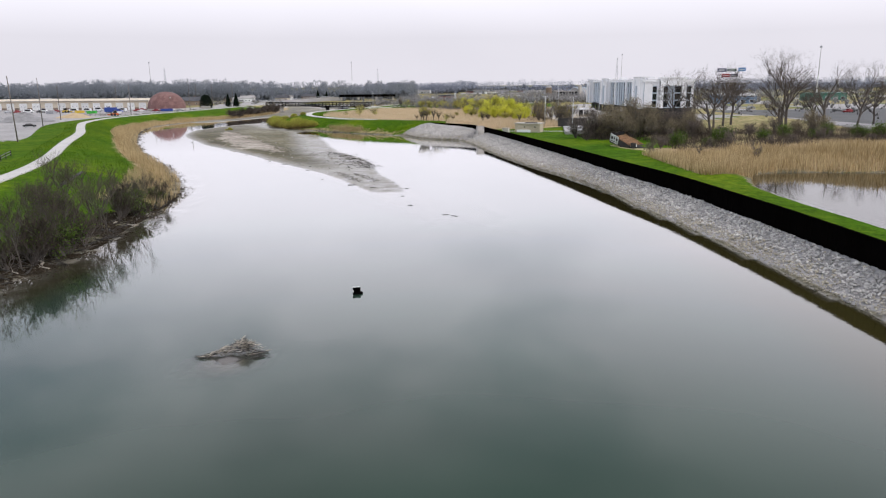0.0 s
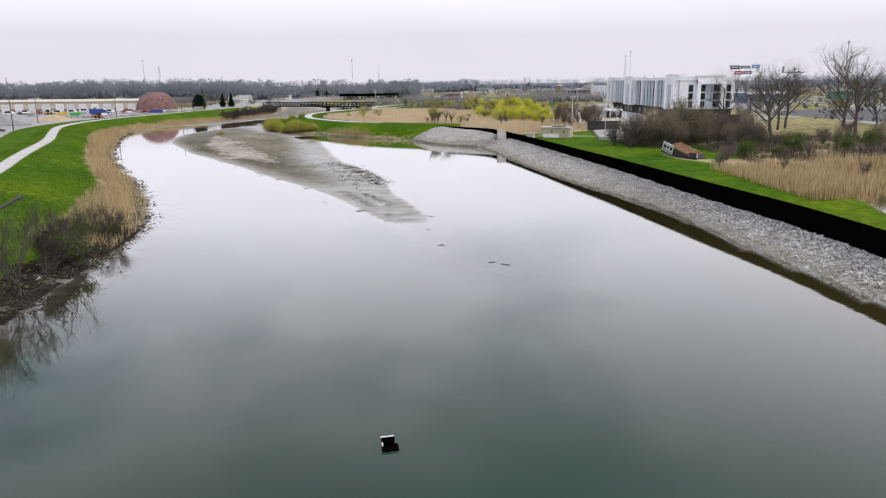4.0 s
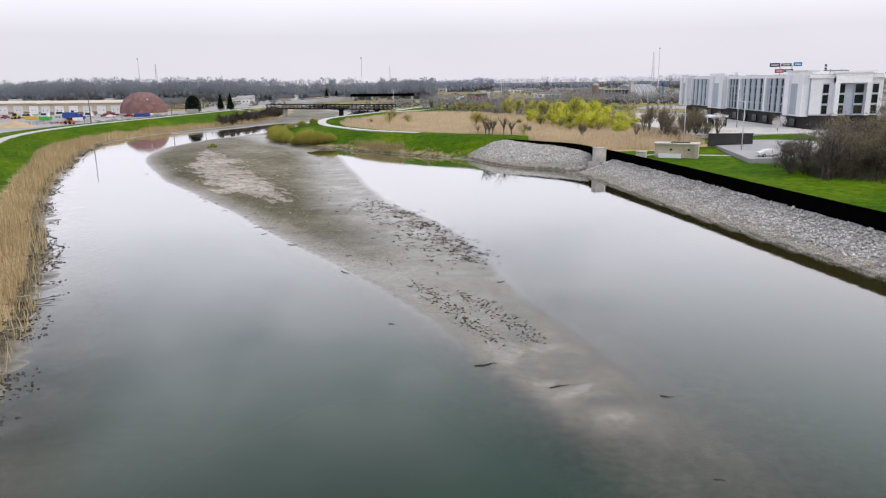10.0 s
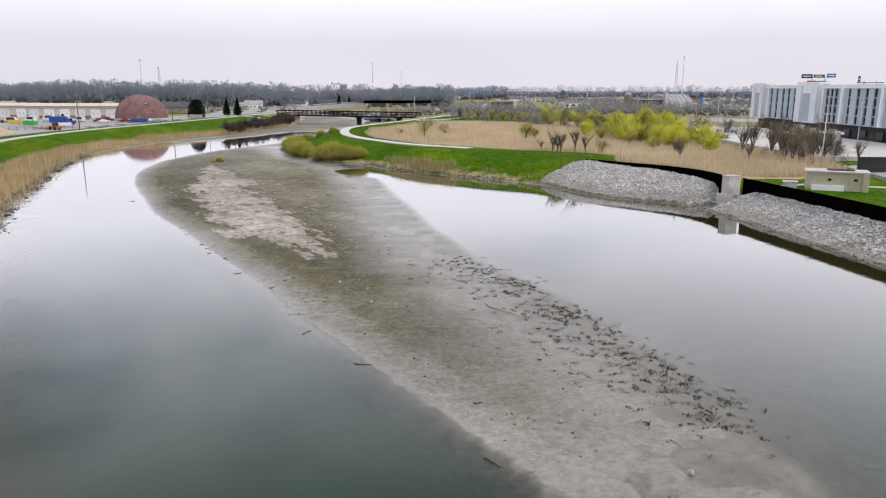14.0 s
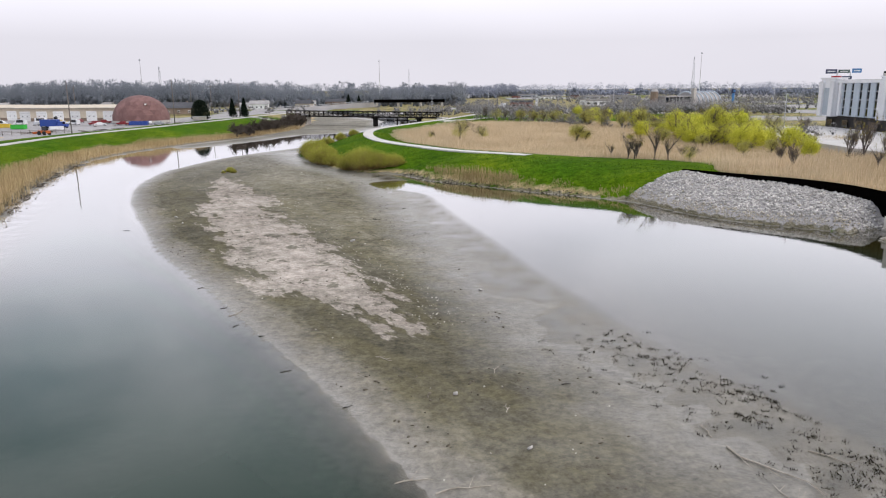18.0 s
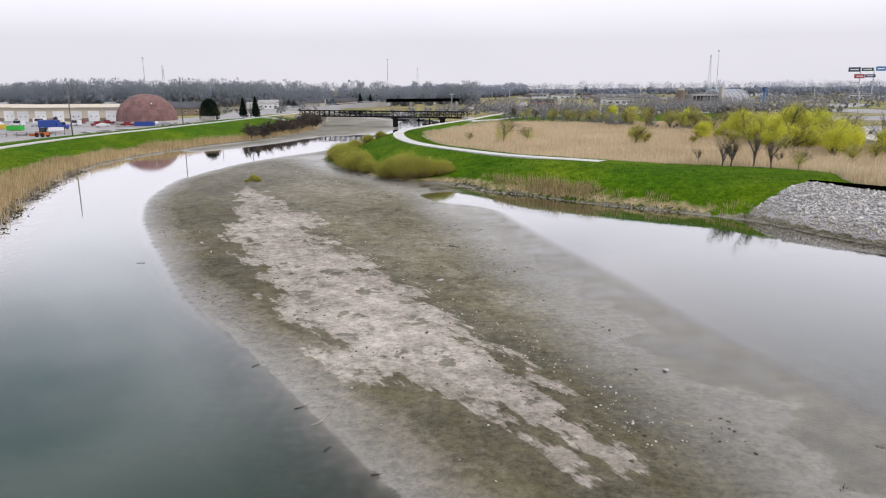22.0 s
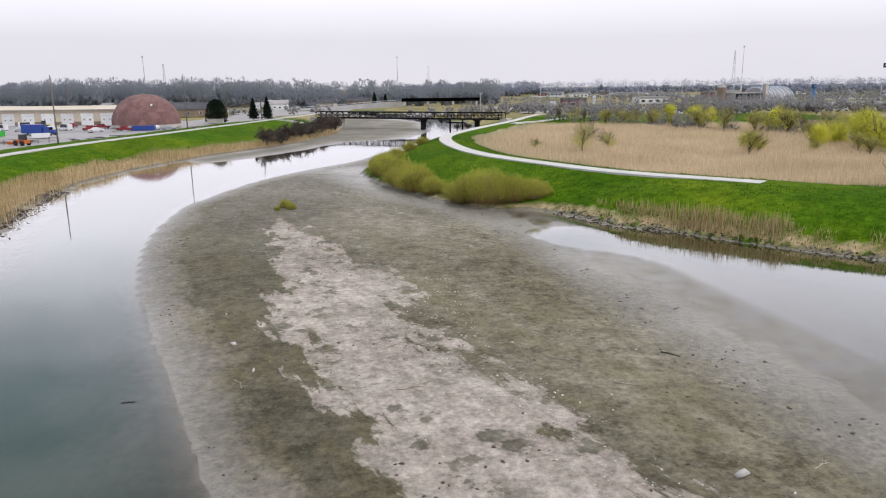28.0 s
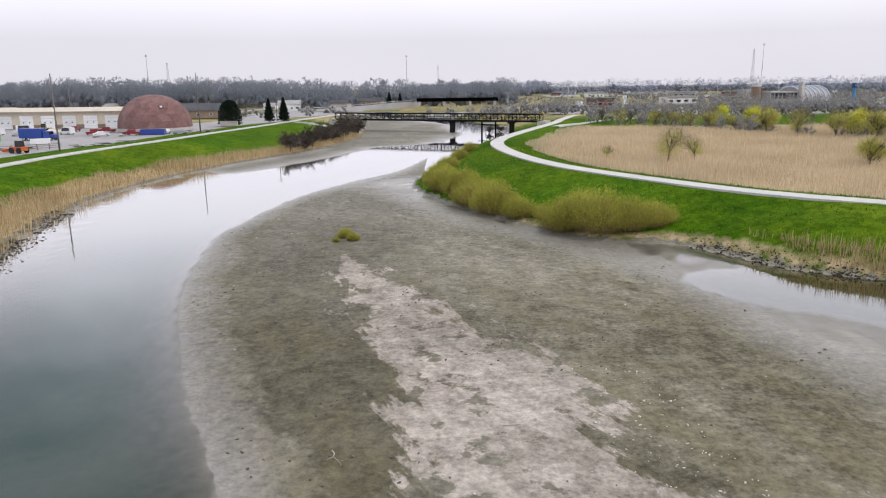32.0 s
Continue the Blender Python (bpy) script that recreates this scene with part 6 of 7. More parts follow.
# reed clumps on the east shore, set back from a bank of dark mud
q = scatter(60000, -50, -8, 266, 306)
d = distance(q, SHORE_R)
clump = np.maximum(1 - distance(q, REED_CLUMP) / 5.0, 0.0)
ok = ~inside(q, RIVER) & (d > 0.5) & (d < 3.4) & (q[:, 0] < -13) & (vr.random(len(q)) < np.where(clump > 0, 0.95, 0.34 * (wobble(q, 4.0, 12.0) > -0.05)))
q, clump = q[ok], clump[ok]
stand("reeds_east", q, vr.uniform(0.4, 1.1, len(q)) * (0.85 + 0.5 * wobble(q, 6.0, 2.0)) * (0.8 + 1.3 * smooth(clump, 0.0, 0.4)), vr.uniform(0.025, 0.05, len(q)), M_REED, "clumps of dry reeds on the east shore", "reeds", 0.35)

# grass on the levees
q = scatter(260000, -150, 30, 120, 400)
lw = (q[:, 0] < np.interp(q[:, 1], SHORE_L[:, 1], SHORE_L[:, 0]) - 6) & (q[:, 0] > trail_x(TRAIL_L, q[:, 1]) - 6)
le = (q[:, 0] > np.interp(q[:, 1], SHORE_R[:, 1], SHORE_R[:, 0]) + 0.6) & (q[:, 0] < trail_x(CREST, q[:, 1]) + 8) & (q[:, 1] > 268) & (distance(q, SHORE_R) > 0.7) & (distance(q, WALL_N) > 1.0)
clear = (distance(q, TRAIL_L) > 2.0) & (distance(q, TRAIL_R) > 1.9) & ~inside(q, RIVER)
q = q[(lw | le) & clear]
stand("grass_levee", q, vr.uniform(0.08, 0.3, len(q)) * (0.9 + 0.7 * wobble(q, 3.0, 1.0)), vr.uniform(0.03, 0.09, len(q)), M_GRASSBLADE, "rough green grass on the levee slopes", "grass", 0.8)


def grow(seed, height_, spread_=0.55, first=0.28, kids=(4, 4, 4, 5), taper=0.62, r0=None, up=0.25, ratio=0.82, low=0.6):
    """A bare crown: tubes for trunk and limbs, slim triangles for twigs; also the twig ends."""
    rn = random.Random(seed)
    limbs, tw, ends = Mesher(), [], []
    r0 = r0 or height_ * 0.02
    stack = [(Vector((0, 0, -0.2)), Vector((rn.uniform(-0.08, 0.08), rn.uniform(-0.08, 0.08), 1)).normalized(), height_ * first, r0, 0)]
    while stack:
        p, d, L, r, lv = stack.pop()
        segs = 3 if lv < 2 else 2
        pts = [p]
        for s in range(segs):
            d = (d + Vector((rn.uniform(-1, 1), rn.uniform(-1, 1), rn.uniform(-0.5, 1) * up * 2)) * 0.16).normalized()
            pts.append(pts[-1] + d * L / segs)
        if lv < 3:
            for s in range(segs):
                limbs.tube(pts[s], pts[s + 1], r * (1 - 0.3 * s / segs), r * (1 - 0.3 * (s + 1) / segs), 6 if lv == 0 else 4, False)
        else:
            side = d.orthogonal().normalized() * min(max(r, 0.012), 0.012 + height_ * 0.0018)
            tw += [pts[0] - side, pts[0] + side, pts[-1]]
        if lv >= len(kids):
            ends.append(pts[-1])
            continue
        for k in range(kids[lv] + rn.randint(-1, 1)):
            a = rn.uniform(0, 2 * math.pi)
            f = rn.uniform(0.35, 1.0) if lv else rn.uniform(low, 1.0)
            i = min(int(f * segs), segs - 1)
            at = pts[i].lerp(pts[i + 1], f * segs - i)
            o = d.orthogonal().normalized()
            o = Matrix.Rotation(a, 3, d) @ o
            nd = (d * (1 - spread_) + o * spread_ + Vector((0, 0, up))).normalized()
            stack.append((at, nd, L * rn.uniform(0.6, 0.95) * (1.05 if lv == 0 else ratio), r * taper * rn.uniform(0.6, 0.9), lv + 1))
    tw = np.array([tuple(v) for v in tw])
    k = height_ / np.percentile(tw[:, 2], 98.5)
    limbs.v = [(x * k, y * k, z * k) for x, y, z in limbs.v]
    tw, ends = tw * k, [e * k for e in ends]
    return limbs, tw, np.array([tuple(e) for e in ends])


def tree(name, label, category, seed, h, at, leaf=None, leaf_n=0, leaf_size=0.3, droop=0.0, fuzz=0.8, group="", twig_mat=None, lobes=0, **kw):
    t = thing(name, label, category, at, group)
    limbs, tw, ends = grow(seed, h, **kw)
    trunk_top = max(v[2] for v in limbs.v)
    part("trunk", limbs, M_BARK, t)
    part("branchwork", fast_mesh("branchwork", tw, np.arange(len(tw)).reshape(-1, 3), twig_mat or M_TWIG), None, t)
    if lobes:
        lc = vr.normal(size=(lobes, 3))
        lc /= np.linalg.norm(lc, axis=1)[:, None]
        lc = lc * np.array([0.32, 0.32, 0.3]) * h * vr.uniform(0.5, 1.0, (lobes, 1)) + (0, 0, 0.52 * h)
        which = vr.integers(0, lobes, leaf_n)
        u = vr.normal(size=(leaf_n, 3))
        u /= np.linalg.norm(u, axis=1)[:, None]
        c = lc[which] + u * (vr.random(leaf_n) ** 0.45 * vr.uniform(0.13, 0.2, lobes)[which] * h)[:, None] + vr.normal(size=(leaf_n, 3)) * 0.25
        part("crown", fast_mesh("crown", *leaves(c[c[:, 2] > 0.05 * h], leaf_size, droop), leaf), None, t)
    elif leaf:
        c = ends[vr.integers(0, len(ends), leaf_n)] + vr.normal(size=(leaf_n, 3)) * fuzz
        c = c[c[:, 2] > 0.3]
        part("crown", fast_mesh("crown", *leaves(c, leaf_size, droop), leaf), None, t)
    return t


def copies(src, places, seed, size=(0.85, 1.15), sink=0.1):
    rn = random.Random(seed)
    for x, y, *s in places:
        k = (s[0] if s else 1.0) * rn.uniform(*size)
        copy_thing(src, pose(x, y, height(x, y) - sink, 0, 0, rn.uniform(0, 360)) @ Matrix.Diagonal((k * rn.uniform(0.85, 1.2), k * rn.uniform(0.85, 1.2), k * rn.uniform(0.88, 1.1), 1)))


# yellow-green willows behind the reed field
WIL = dict(group="willows", twig_mat=M_WITHY, first=0.3, spread_=0.5, kids=(9, 5, 4, 4), low=0.02, up=0.25, r0=0.16, lobes=20)
WL = "yellow-green budding willow at the reed field"
w_a = tree("willow", WL, "tree", 1, 12.0, pose(25.5, 342, height(25.5, 342)), M_WILLOW, 13000, 0.16, 0.35, 0.6, **WIL)
w_b = tree("willow", WL, "tree", 7, 10.5, pose(30, 352, height(30, 352)), M_WILLOW, 11000, 0.16, 0.35, 0.6, **WIL)
w_c = tree("willow", "low yellow-green willow clump at the reed field", "tree", 9, 7.0, pose(24, 319, height(24, 319)), M_WILLOW, 6000, 0.14, 0.35, 0.5, **WIL)
copies(w_a, [(25, 367, 1.0), (31, 362, 0.9), (34, 344, 0.85), (29, 341, 0.95)], 3, sink=1.0)
copies(w_b, [(22, 352, 0.9), (27, 336, 0.8), (37, 353, 0.8), (26, 358, 0.9), (40, 340, 0.6), (22, 373, 0.75)], 4, sink=1.0)
copies(w_c, [(22, 335, 1.0), (29, 324, 1.0), (38, 324, 0.95), (32, 303, 0.75), (14, 366, 0.9), (30, 388, 1.0), (25, 412, 1.1), (19, 462, 1.0), (15, 478, 1.0), (26, 466, 1.1), (34, 332, 0.9), (44, 330, 0.8), (20, 341, 0.8), (36, 311, 0.6), (33, 420, 1.0), (40, 404, 1.0)], 5, sink=0.8)

M_PALEBUD = foliage("pale_bud", (0.34, 0.34, 0.09), (0.62, 0.58, 0.2), 0.2, 0.75, 0.5)
# slim, thinly budding trees in the field and in the row behind it
s_a = tree("sapling", "slim young tree hazed with yellow-green buds", "tree", 12, 7.2, pose(-39.8, 356, height(-39.8, 356)), M_PALEBUD, 3800, 0.1, 0.2, 0.8, "field saplings", lobes=24, first=0.45, spread_=0.62, kids=(9, 4, 4, 4), low=0.25)
s_b = tree("sapling", "slim bare young tree in the reeds", "tree", 15, 5.0, pose(-8, 294, height(-8, 294)), M_BUSHLEAF, 120, 0.12, 0.2, 0.4, "field saplings", first=0.4, spread_=0.4, kids=(9, 5, 4, 4), low=0.06, up=0.4)
copies(s_a, [(-48.1, 368, 0.4), (-33, 362, 0.6), (2.5, 289, 0.55), (-22, 470, 0.9), (-3, 455, 0.95), (14, 421, 1.15), (30, 392, 1.1), (50, 360, 1.0)], 6)
w_d = tree("willow", "low pale yellow-green budding willow clump", "tree", 19, 6.0, pose(-8.3, 349, height(-8.3, 349) - 0.3), M_PALEBUD, 3600, 0.13, 0.35, 0.5, **WIL)
copies(w_d, [(-5.5, 351.5, 0.7), (-12, 464, 0.9), (-7, 458, 1.0), (1, 449, 1.0), (6, 443, 1.1), (10, 430, 1.2), (12, 436, 0.9), (19, 411, 1.2), (24, 402, 1.2), (27, 397, 0.9), (37, 384, 1.2), (45, 372, 1.2), (17, 300, 0.6), (42, 377, 0.9),
             (8, 356, 0.55), (15, 348, 0.8), (17, 356, 0.9), (19, 330, 0.7), (28, 312, 0.7)], 36, sink=0.3)
copies(s_b, [(-3, 293.5, 1.4), (-6, 295.5, 1.2), (-7.2, 292.5, 1.3), (-0.5, 292, 1.2), (5, 302, 0.7), (16.3, 277, 1.0), (18.7, 287, 0.8), (19.5, 289, 0.7), (42, 274, 1.1), (55, 299, 1.2), (-10, 300, 0.6), (30, 276, 0.9), (47, 281, 1.2),
             (50, 290, 1.2), (46, 300, 1.2), (-26, 478, 1.3), (-18, 472, 1.3), (-7, 462, 1.4), (2, 452, 1.4), (16, 425, 1.3), (27, 400, 1.3), (34, 390, 1.3), (41, 380, 1.4), (56, 356, 1.4)], 7)

# feathery shrubs of upright stalks on the mud edge of the east levee
def stalk_shrub(seed, h, r, at):
    rn = np.random.default_rng(seed)
    t = thing("shrub", "feathery olive-yellow shrub of upright stalks on the levee foot", "shrub", at, "levee shrubs")
    n = 1500
    a, k = rn.uniform(0, 2 * math.pi, n), np.sqrt(rn.random(n))
    lump = 1 + 0.12 * np.sin(3 * a + seed) + 0.08 * np.sin(7 * a + 2 * seed)
    foot = np.stack([0.7 * r * k * np.cos(a), 0.7 * r * k * np.sin(a), np.full(n, -0.2)], -1)
    top = np.stack([r * lump * k * np.cos(a), r * lump * k * np.sin(a), h * np.sqrt(np.clip(1.02 - 0.93 * k ** 2.2, 0.06, 1)) * rn.uniform(0.55, 1.04, n)], -1)
    d = (top - foot)
    side = np.stack([-np.sin(a), np.cos(a), np.zeros(n)], -1) * rn.uniform(0.012, 0.026, n)[:, None]
    part("stem_clump", fast_mesh("stem_clump", np.stack([foot - side, foot + side, foot + d * 0.95], 1).reshape(-1, 3), np.arange(3 * n).reshape(-1, 3), M_STALKBASE), None, t, "brown stems")
    m = 12
    f = rn.uniform(0.25, 1.0, (n, m)) ** 0.7
    c = (foot[:, None] + d[:, None] * f[..., None] * rn.uniform(0.85, 1.08, (n, 1, 1)) + rn.normal(size=(n, m, 3)) * 0.17).reshape(-1, 3)
    c[:, 2] = np.maximum(c[:, 2], 0.0)
    u = np.repeat(d / np.linalg.norm(d, axis=1)[:, None], m, 0) * 0.7 + rn.normal(size=(n * m, 3)) * 0.5
    L = rn.uniform(0.12, 0.34, (n * m, 1))
    w = np.cross(u, rn.normal(size=(n * m, 3)))
    w = w / (np.linalg.norm(w, axis=1)[:, None] + 1e-6) * rn.uniform(0.02, 0.045, (n * m, 1))
    tri = np.stack([c - w, c + w, c + u * L], 1)
    brown = rn.random(n * m) < 0.5 - 0.55 * c[:, 2] / h
    for nm, some, mat in (("crown", ~brown, M_STALK), ("inner_crown", brown, M_RUSSET)):
        part(nm, fast_mesh(nm, tri[some].reshape(-1, 3), np.arange(3 * some.sum()).reshape(-1, 3), mat), None, t, "russet inner stalks" if some is brown else "")
    return t


M_RUSSET = foliage("russet_stalk", (0.19, 0.13, 0.045), (0.44, 0.33, 0.12), 0.2)
b_a = stalk_shrub(31, 4.9, 4.3, pose(-61.5, 309.6, height(-61.5, 309.6)))
b_b = stalk_shrub(35, 4.4, 3.6, pose(-72.5, 324, height(-72.5, 324)))
copies(b_a, [(-58.2, 309.4, 0.86), (-65.0, 312.0, 0.82), (-75.2, 330.5, 0.9), (-79.5, 343, 0.8)], 8, (0.97, 1.05))
copies(b_b, [(-55.2, 309.2, 0.74), (-63, 313.8, 0.85), (-69.8, 319.5, 0.66), (-76.5, 336.5, 0.95), (-80.6, 350.5, 0.75), (-80.2, 358, 0.62), (-78.8, 366, 0.6), (-76.5, 377, 0.55), (-74, 389, 0.5), (-73.4, 333, 0.7), (-67, 316.8, 0.45)], 9, (0.97, 1.05))
copies(b_b, [(-90.6, 308.4, 0.26), (-89.4, 306.6, 0.2), (-91.3, 306.0, 0.15)], 19, sink=0.02)

# bare thicket on the near west bank
t_a = tree("bare_shrub", "bare grey-brown shrub on the river bank", "shrub", 41, 6.4, pose(-50, 88, height(-50, 88)), M_GREENLEAF, 420, 0.1, 0.0, 0.4, "west bank thicket", first=0.2, spread_=0.45, kids=(10, 5, 4, 4), r0=0.06, low=0.05, up=0.35, twig_mat=M_THICKET)
t_b = tree("bare_sapling", "thin bare sapling on the river bank", "tree", 47, 8.6, pose(-53, 100, height(-53, 100)), M_GREENLEAF, 160, 0.1, 0.0, 0.5, "west bank thicket", first=0.45, spread_=0.42, kids=(8, 4, 4, 3), r0=0.08, low=0.25, up=0.35, twig_mat=M_THICKET)
t_c = tree("green_shrub", "bare shrub with fresh green leaves on the river bank", "shrub", 52, 3.4, pose(-55, 82, height(-55, 82)), M_GREENLEAF, 1500, 0.14, 0.0, 0.4, "west bank thicket", first=0.1, spread_=0.6, kids=(6, 5, 4, 3), r0=0.05, twig_mat=M_THICKET)
rt = random.Random(17)
pa, pb, pc = [], [], []
for k in range(78):
    y = rt.uniform(58, 122)
    off = 0.3 + 8 * rt.random() ** 1.8 * (1 if y < 100 else 0.7)
    x = float(np.interp(y, SHORE_L[:, 1], SHORE_L[:, 0])) - off
    rt.choice([pa, pa, pb, pb, pb, pc]).append((x, y, rt.uniform(0.55, 1.0) * (1.0 if y < 104 else 0.62)))
copies(t_a, pa, 11)
copies(t_b, pb, 12)
copies(t_c, pc, 13)

# dark brush on the west bank below the bridge
d_a = tree("dark_brush", "dark bare brush on the bank near the bridge", "shrub", 61, 3.4, pose(-119, 440, height(-119, 440)), None, first=0.1, spread_=0.6, kids=(8, 5, 4, 4), r0=0.05, group="bank brush", twig_mat=M_THICKET)
rbk = random.Random(3)
copies(d_a, [(float(np.interp(y, SHORE_L[:, 1], SHORE_L[:, 0])) - rbk.uniform(1.5, 7), y, rbk.uniform(0.8, 1.5)) for y in np.linspace(420, 512, 44)], 15)
copies(d_a, [(-122, 424, 0.9), (-121, 432, 1.0), (-118, 448, 1.0), (-116.5, 456, 1.0), (-115.5, 464, 1.1), (-115, 472, 1.1), (-115, 481, 1.1), (-116, 490, 1.1), (-125, 436, 0.9),
             (-122, 446, 0.9), (-120, 458, 1.0), (-119, 470, 1.0), (-120, 484, 1.0), (-60, 500, 0.9), (-64, 492, 0.8)], 14)

# bushes between the wall, the lots and the wreck
M_GREYLEAF = foliage("grey_olive_bud", (0.15, 0.127, 0.08), (0.37, 0.315, 0.2), 0.2)
BSH = dict(first=0.2, spread_=0.5, r0=0.09, low=0.03, up=0.3, group="bushes by the lot", twig_mat=M_TWIG)
g_a = tree("bush", "large half-leafed grey-brown bush", "bush", 71, 7.8, pose(52, 205, height(52, 205)), M_GREYLEAF, 3000, 0.15, 0.0, 0.6, kids=(10, 5, 4, 4), **BSH)
g_b = tree("bush", "large bare dark brown bush", "bush", 74, 7.2, pose(44, 214, height(44, 214)), None, kids=(11, 6, 5, 4), **BSH)
g_c = tree("bush", "low leafy yellow-green bush", "bush", 77, 3.4, pose(58.5, 174.5, height(58.5, 174.5)), M_GREENLEAF, 2200, 0.16, 0.0, 0.5, group="bushes by the lot", first=0.1, spread_=0.65, kids=(6, 5, 4, 3), r0=0.06)
rg = random.Random(61)
ga, gb = [], []
for k in range(34):
    (ga if rg.random() < 0.6 else gb).append((rg.uniform(43, 78), rg.uniform(201, 220), rg.choice((0.5, 0.65, 0.8, 1.0, 1.1))))
for k in range(20):
    (ga if rg.random() < 0.4 else gb).append((rg.uniform(60, 135), rg.uniform(188, 204), rg.uniform(0.35, 0.7)))
copies(g_a, ga, 21)
copies(g_b, gb, 24)
# brown brush between the willows and the hotel drive
brush = []
for k in range(17):
    brush.append((rg.uniform(37, 52), rg.uniform(268, 302), rg.uniform(1.1, 1.9)))
copies(s_b, brush[:14], 29)
copies(g_a, [(x, y, k * 0.3) for x, y, k in brush[14:]], 30)
copies(g_b, [(40, 212, 0.8), (42.5, 206, 0.75), (53, 172, 0.4), (47, 160, 0.35), (55, 305, 0.9)], 22)
copies(g_b, [(64 + 6.5 * k + rg.uniform(-2, 2), 166 + rg.uniform(0, 14), rg.uniform(0.25, 0.5)) for k in range(12)], 33)
copies(g_c, [(72, 182, 0.9), (86, 180, 1.0), (98, 182, 1.0), (110, 180, 1.1), (120, 184, 1.2), (66, 177, 0.6), (80, 176, 0.8), (92, 176, 0.8), (104, 177, 0.9)], 23)
copies(s_b, [(62, 140, 0.8), (55, 152, 0.7)], 25)

# tall bare trees beyond the pond
big = [tree("bare_tree", "tall bare branching tree beyond the pond", "tree", 80 + k, hh, pose(x, y, height(x, y) - 0.1), None, first=0.45, spread_=0.56, kids=(8, 5, 5, 4, 3), group="tall bare trees", r0=0.4, taper=0.62, low=0.3, up=0.2, ratio=0.74, twig_mat=M_THICKET)
       for k, (x, y, hh) in enumerate(((103, 214, 23.0), (92, 234, 19.5), (121, 226, 19.5)))]
copies(big[0], [(78, 207, 0.8), (130, 224, 0.78), (112, 236, 0.9)], 26)
copies(big[1], [(86, 226, 0.95), (97, 240, 0.9), (72, 224, 0.75), (140, 232, 0.9)], 27)
copies(big[2], [(106, 224, 0.8), (150, 226, 0.9), (128, 246, 0.85)], 28)


# ---- evergreens ----
def conifer(seed, h, r, at, label, shape=1.0, group="evergreens"):
    t = thing("evergreen", label, "tree", at, group)
    part("trunk", Mesher().tube((0, 0, -0.2), (0, 0, h * 0.9), 0.22, 0.04, 7), M_BARK, t)
    n = 5000
    f = vr.random(n) ** 0.7
    zz = 0.06 * h + f * h * 0.94
    if shape < 0.5:
        f = vr.random(n)
        zz = 0.02 * h + f * h * 0.98
    rr = r * np.clip((1 - f ** (2.4 if shape < 0.5 else 1.0)) ** shape, 0, 1) * np.sqrt(vr.random(n)) * (1.0 if shape < 0.5 else 0.92 + 0.16 * np.sin(zz * 5.0 + seed)) * np.minimum(1, 0.8 + f * 4)
    a = vr.uniform(0, 2 * math.pi, n)
    part("crown", fast_mesh("crown", *leaves(np.stack([rr * np.cos(a), rr * np.sin(a), zz], -1), 0.34, 0.3), M_NEEDLE), None, t)
    return t


conifer(2, 8.8, 4.4, pose(-158.5, 490, 4.1), "broad dark rounded evergreen near the dome", 0.42)
pine = conifer(3, 9.4, 2.6, pose(-142.5, 506, 4.1), "slim dark pine near the houses", 0.85)
for x, y, s in ((-148.5, 507, 0.95), (-118, 700, 1.0), (-112, 715, 0.9)):
    copy_thing(pine, pose(x, y, 4.1, 0, 0, 40) @ Matrix.Scale(s, 4))


# ---- distant woods ----
def woods(name, q, top, material, label, per=150, dense=1.0):
    """A far stand of bare trees: trunks and a haze of twigs."""
    n = len(q)
    h = top * vr.uniform(0.68, 1.0, n) * (1 + 0.25 * wobble(q, 55.0, 4.0))
    base = heights(q)
    k = vr.random((n, per))
    a = vr.uniform(0, 2 * math.pi, (n, per))
    rr = (h[:, None] * 0.3) * np.sqrt(vr.random((n, per))) * np.sqrt(np.clip(1 - ((k - 0.42) / 0.6) ** 2, 0.02, 1))
    c = np.stack([q[:, :1] + rr * np.cos(a), q[:, 1:] + rr * np.sin(a), base[:, None] + h[:, None] * (0.22 + 0.76 * k)], -1).reshape(-1, 3)
    u = np.stack([np.cos(a) * 0.5, np.sin(a) * 0.5, np.ones_like(a)], -1).reshape(-1, 3) + vr.normal(size=(n * per, 3)) * 0.35
    u /= np.linalg.norm(u, axis=1)[:, None]
    L = (h[:, None] * vr.uniform(0.04, 0.1, (n, per))).reshape(-1, 1)
    s = np.cross(u, vr.normal(size=(n * per, 3)))
    s /= np.linalg.norm(s, axis=1)[:, None] + 1e-6
    v = np.stack([c - u * L * 0.5 - s * L * 0.17, c - u * L * 0.5 + s * L * 0.17, c + u * L * 0.7], 1).reshape(-1, 3)
    nb = 4
    qb = np.repeat(q, nb, 0) + vr.normal(size=(n * nb, 2)) * 0.13 * np.repeat(h, nb)[:, None]
    hv, hf = pebbles(qb, np.repeat(base, nb) + np.repeat(h, nb) * vr.uniform(0.1, 0.45, n * nb), np.repeat(h, nb) * vr.uniform(0.07, 0.12, n * nb) * dense, 1.3)
    tv, tf = blades(q, base, h * 0.6, h * 0.012, 0.05)
    f = np.arange(len(v)).reshape(-1, 3)
    me = fast_mesh(name, np.vstack([v, tv, hv]), np.vstack([f, tf + len(v), hf + len(v) + len(tv)]), material, True)
    return tagged(new(name, me), label, "woods", kind="stuff")


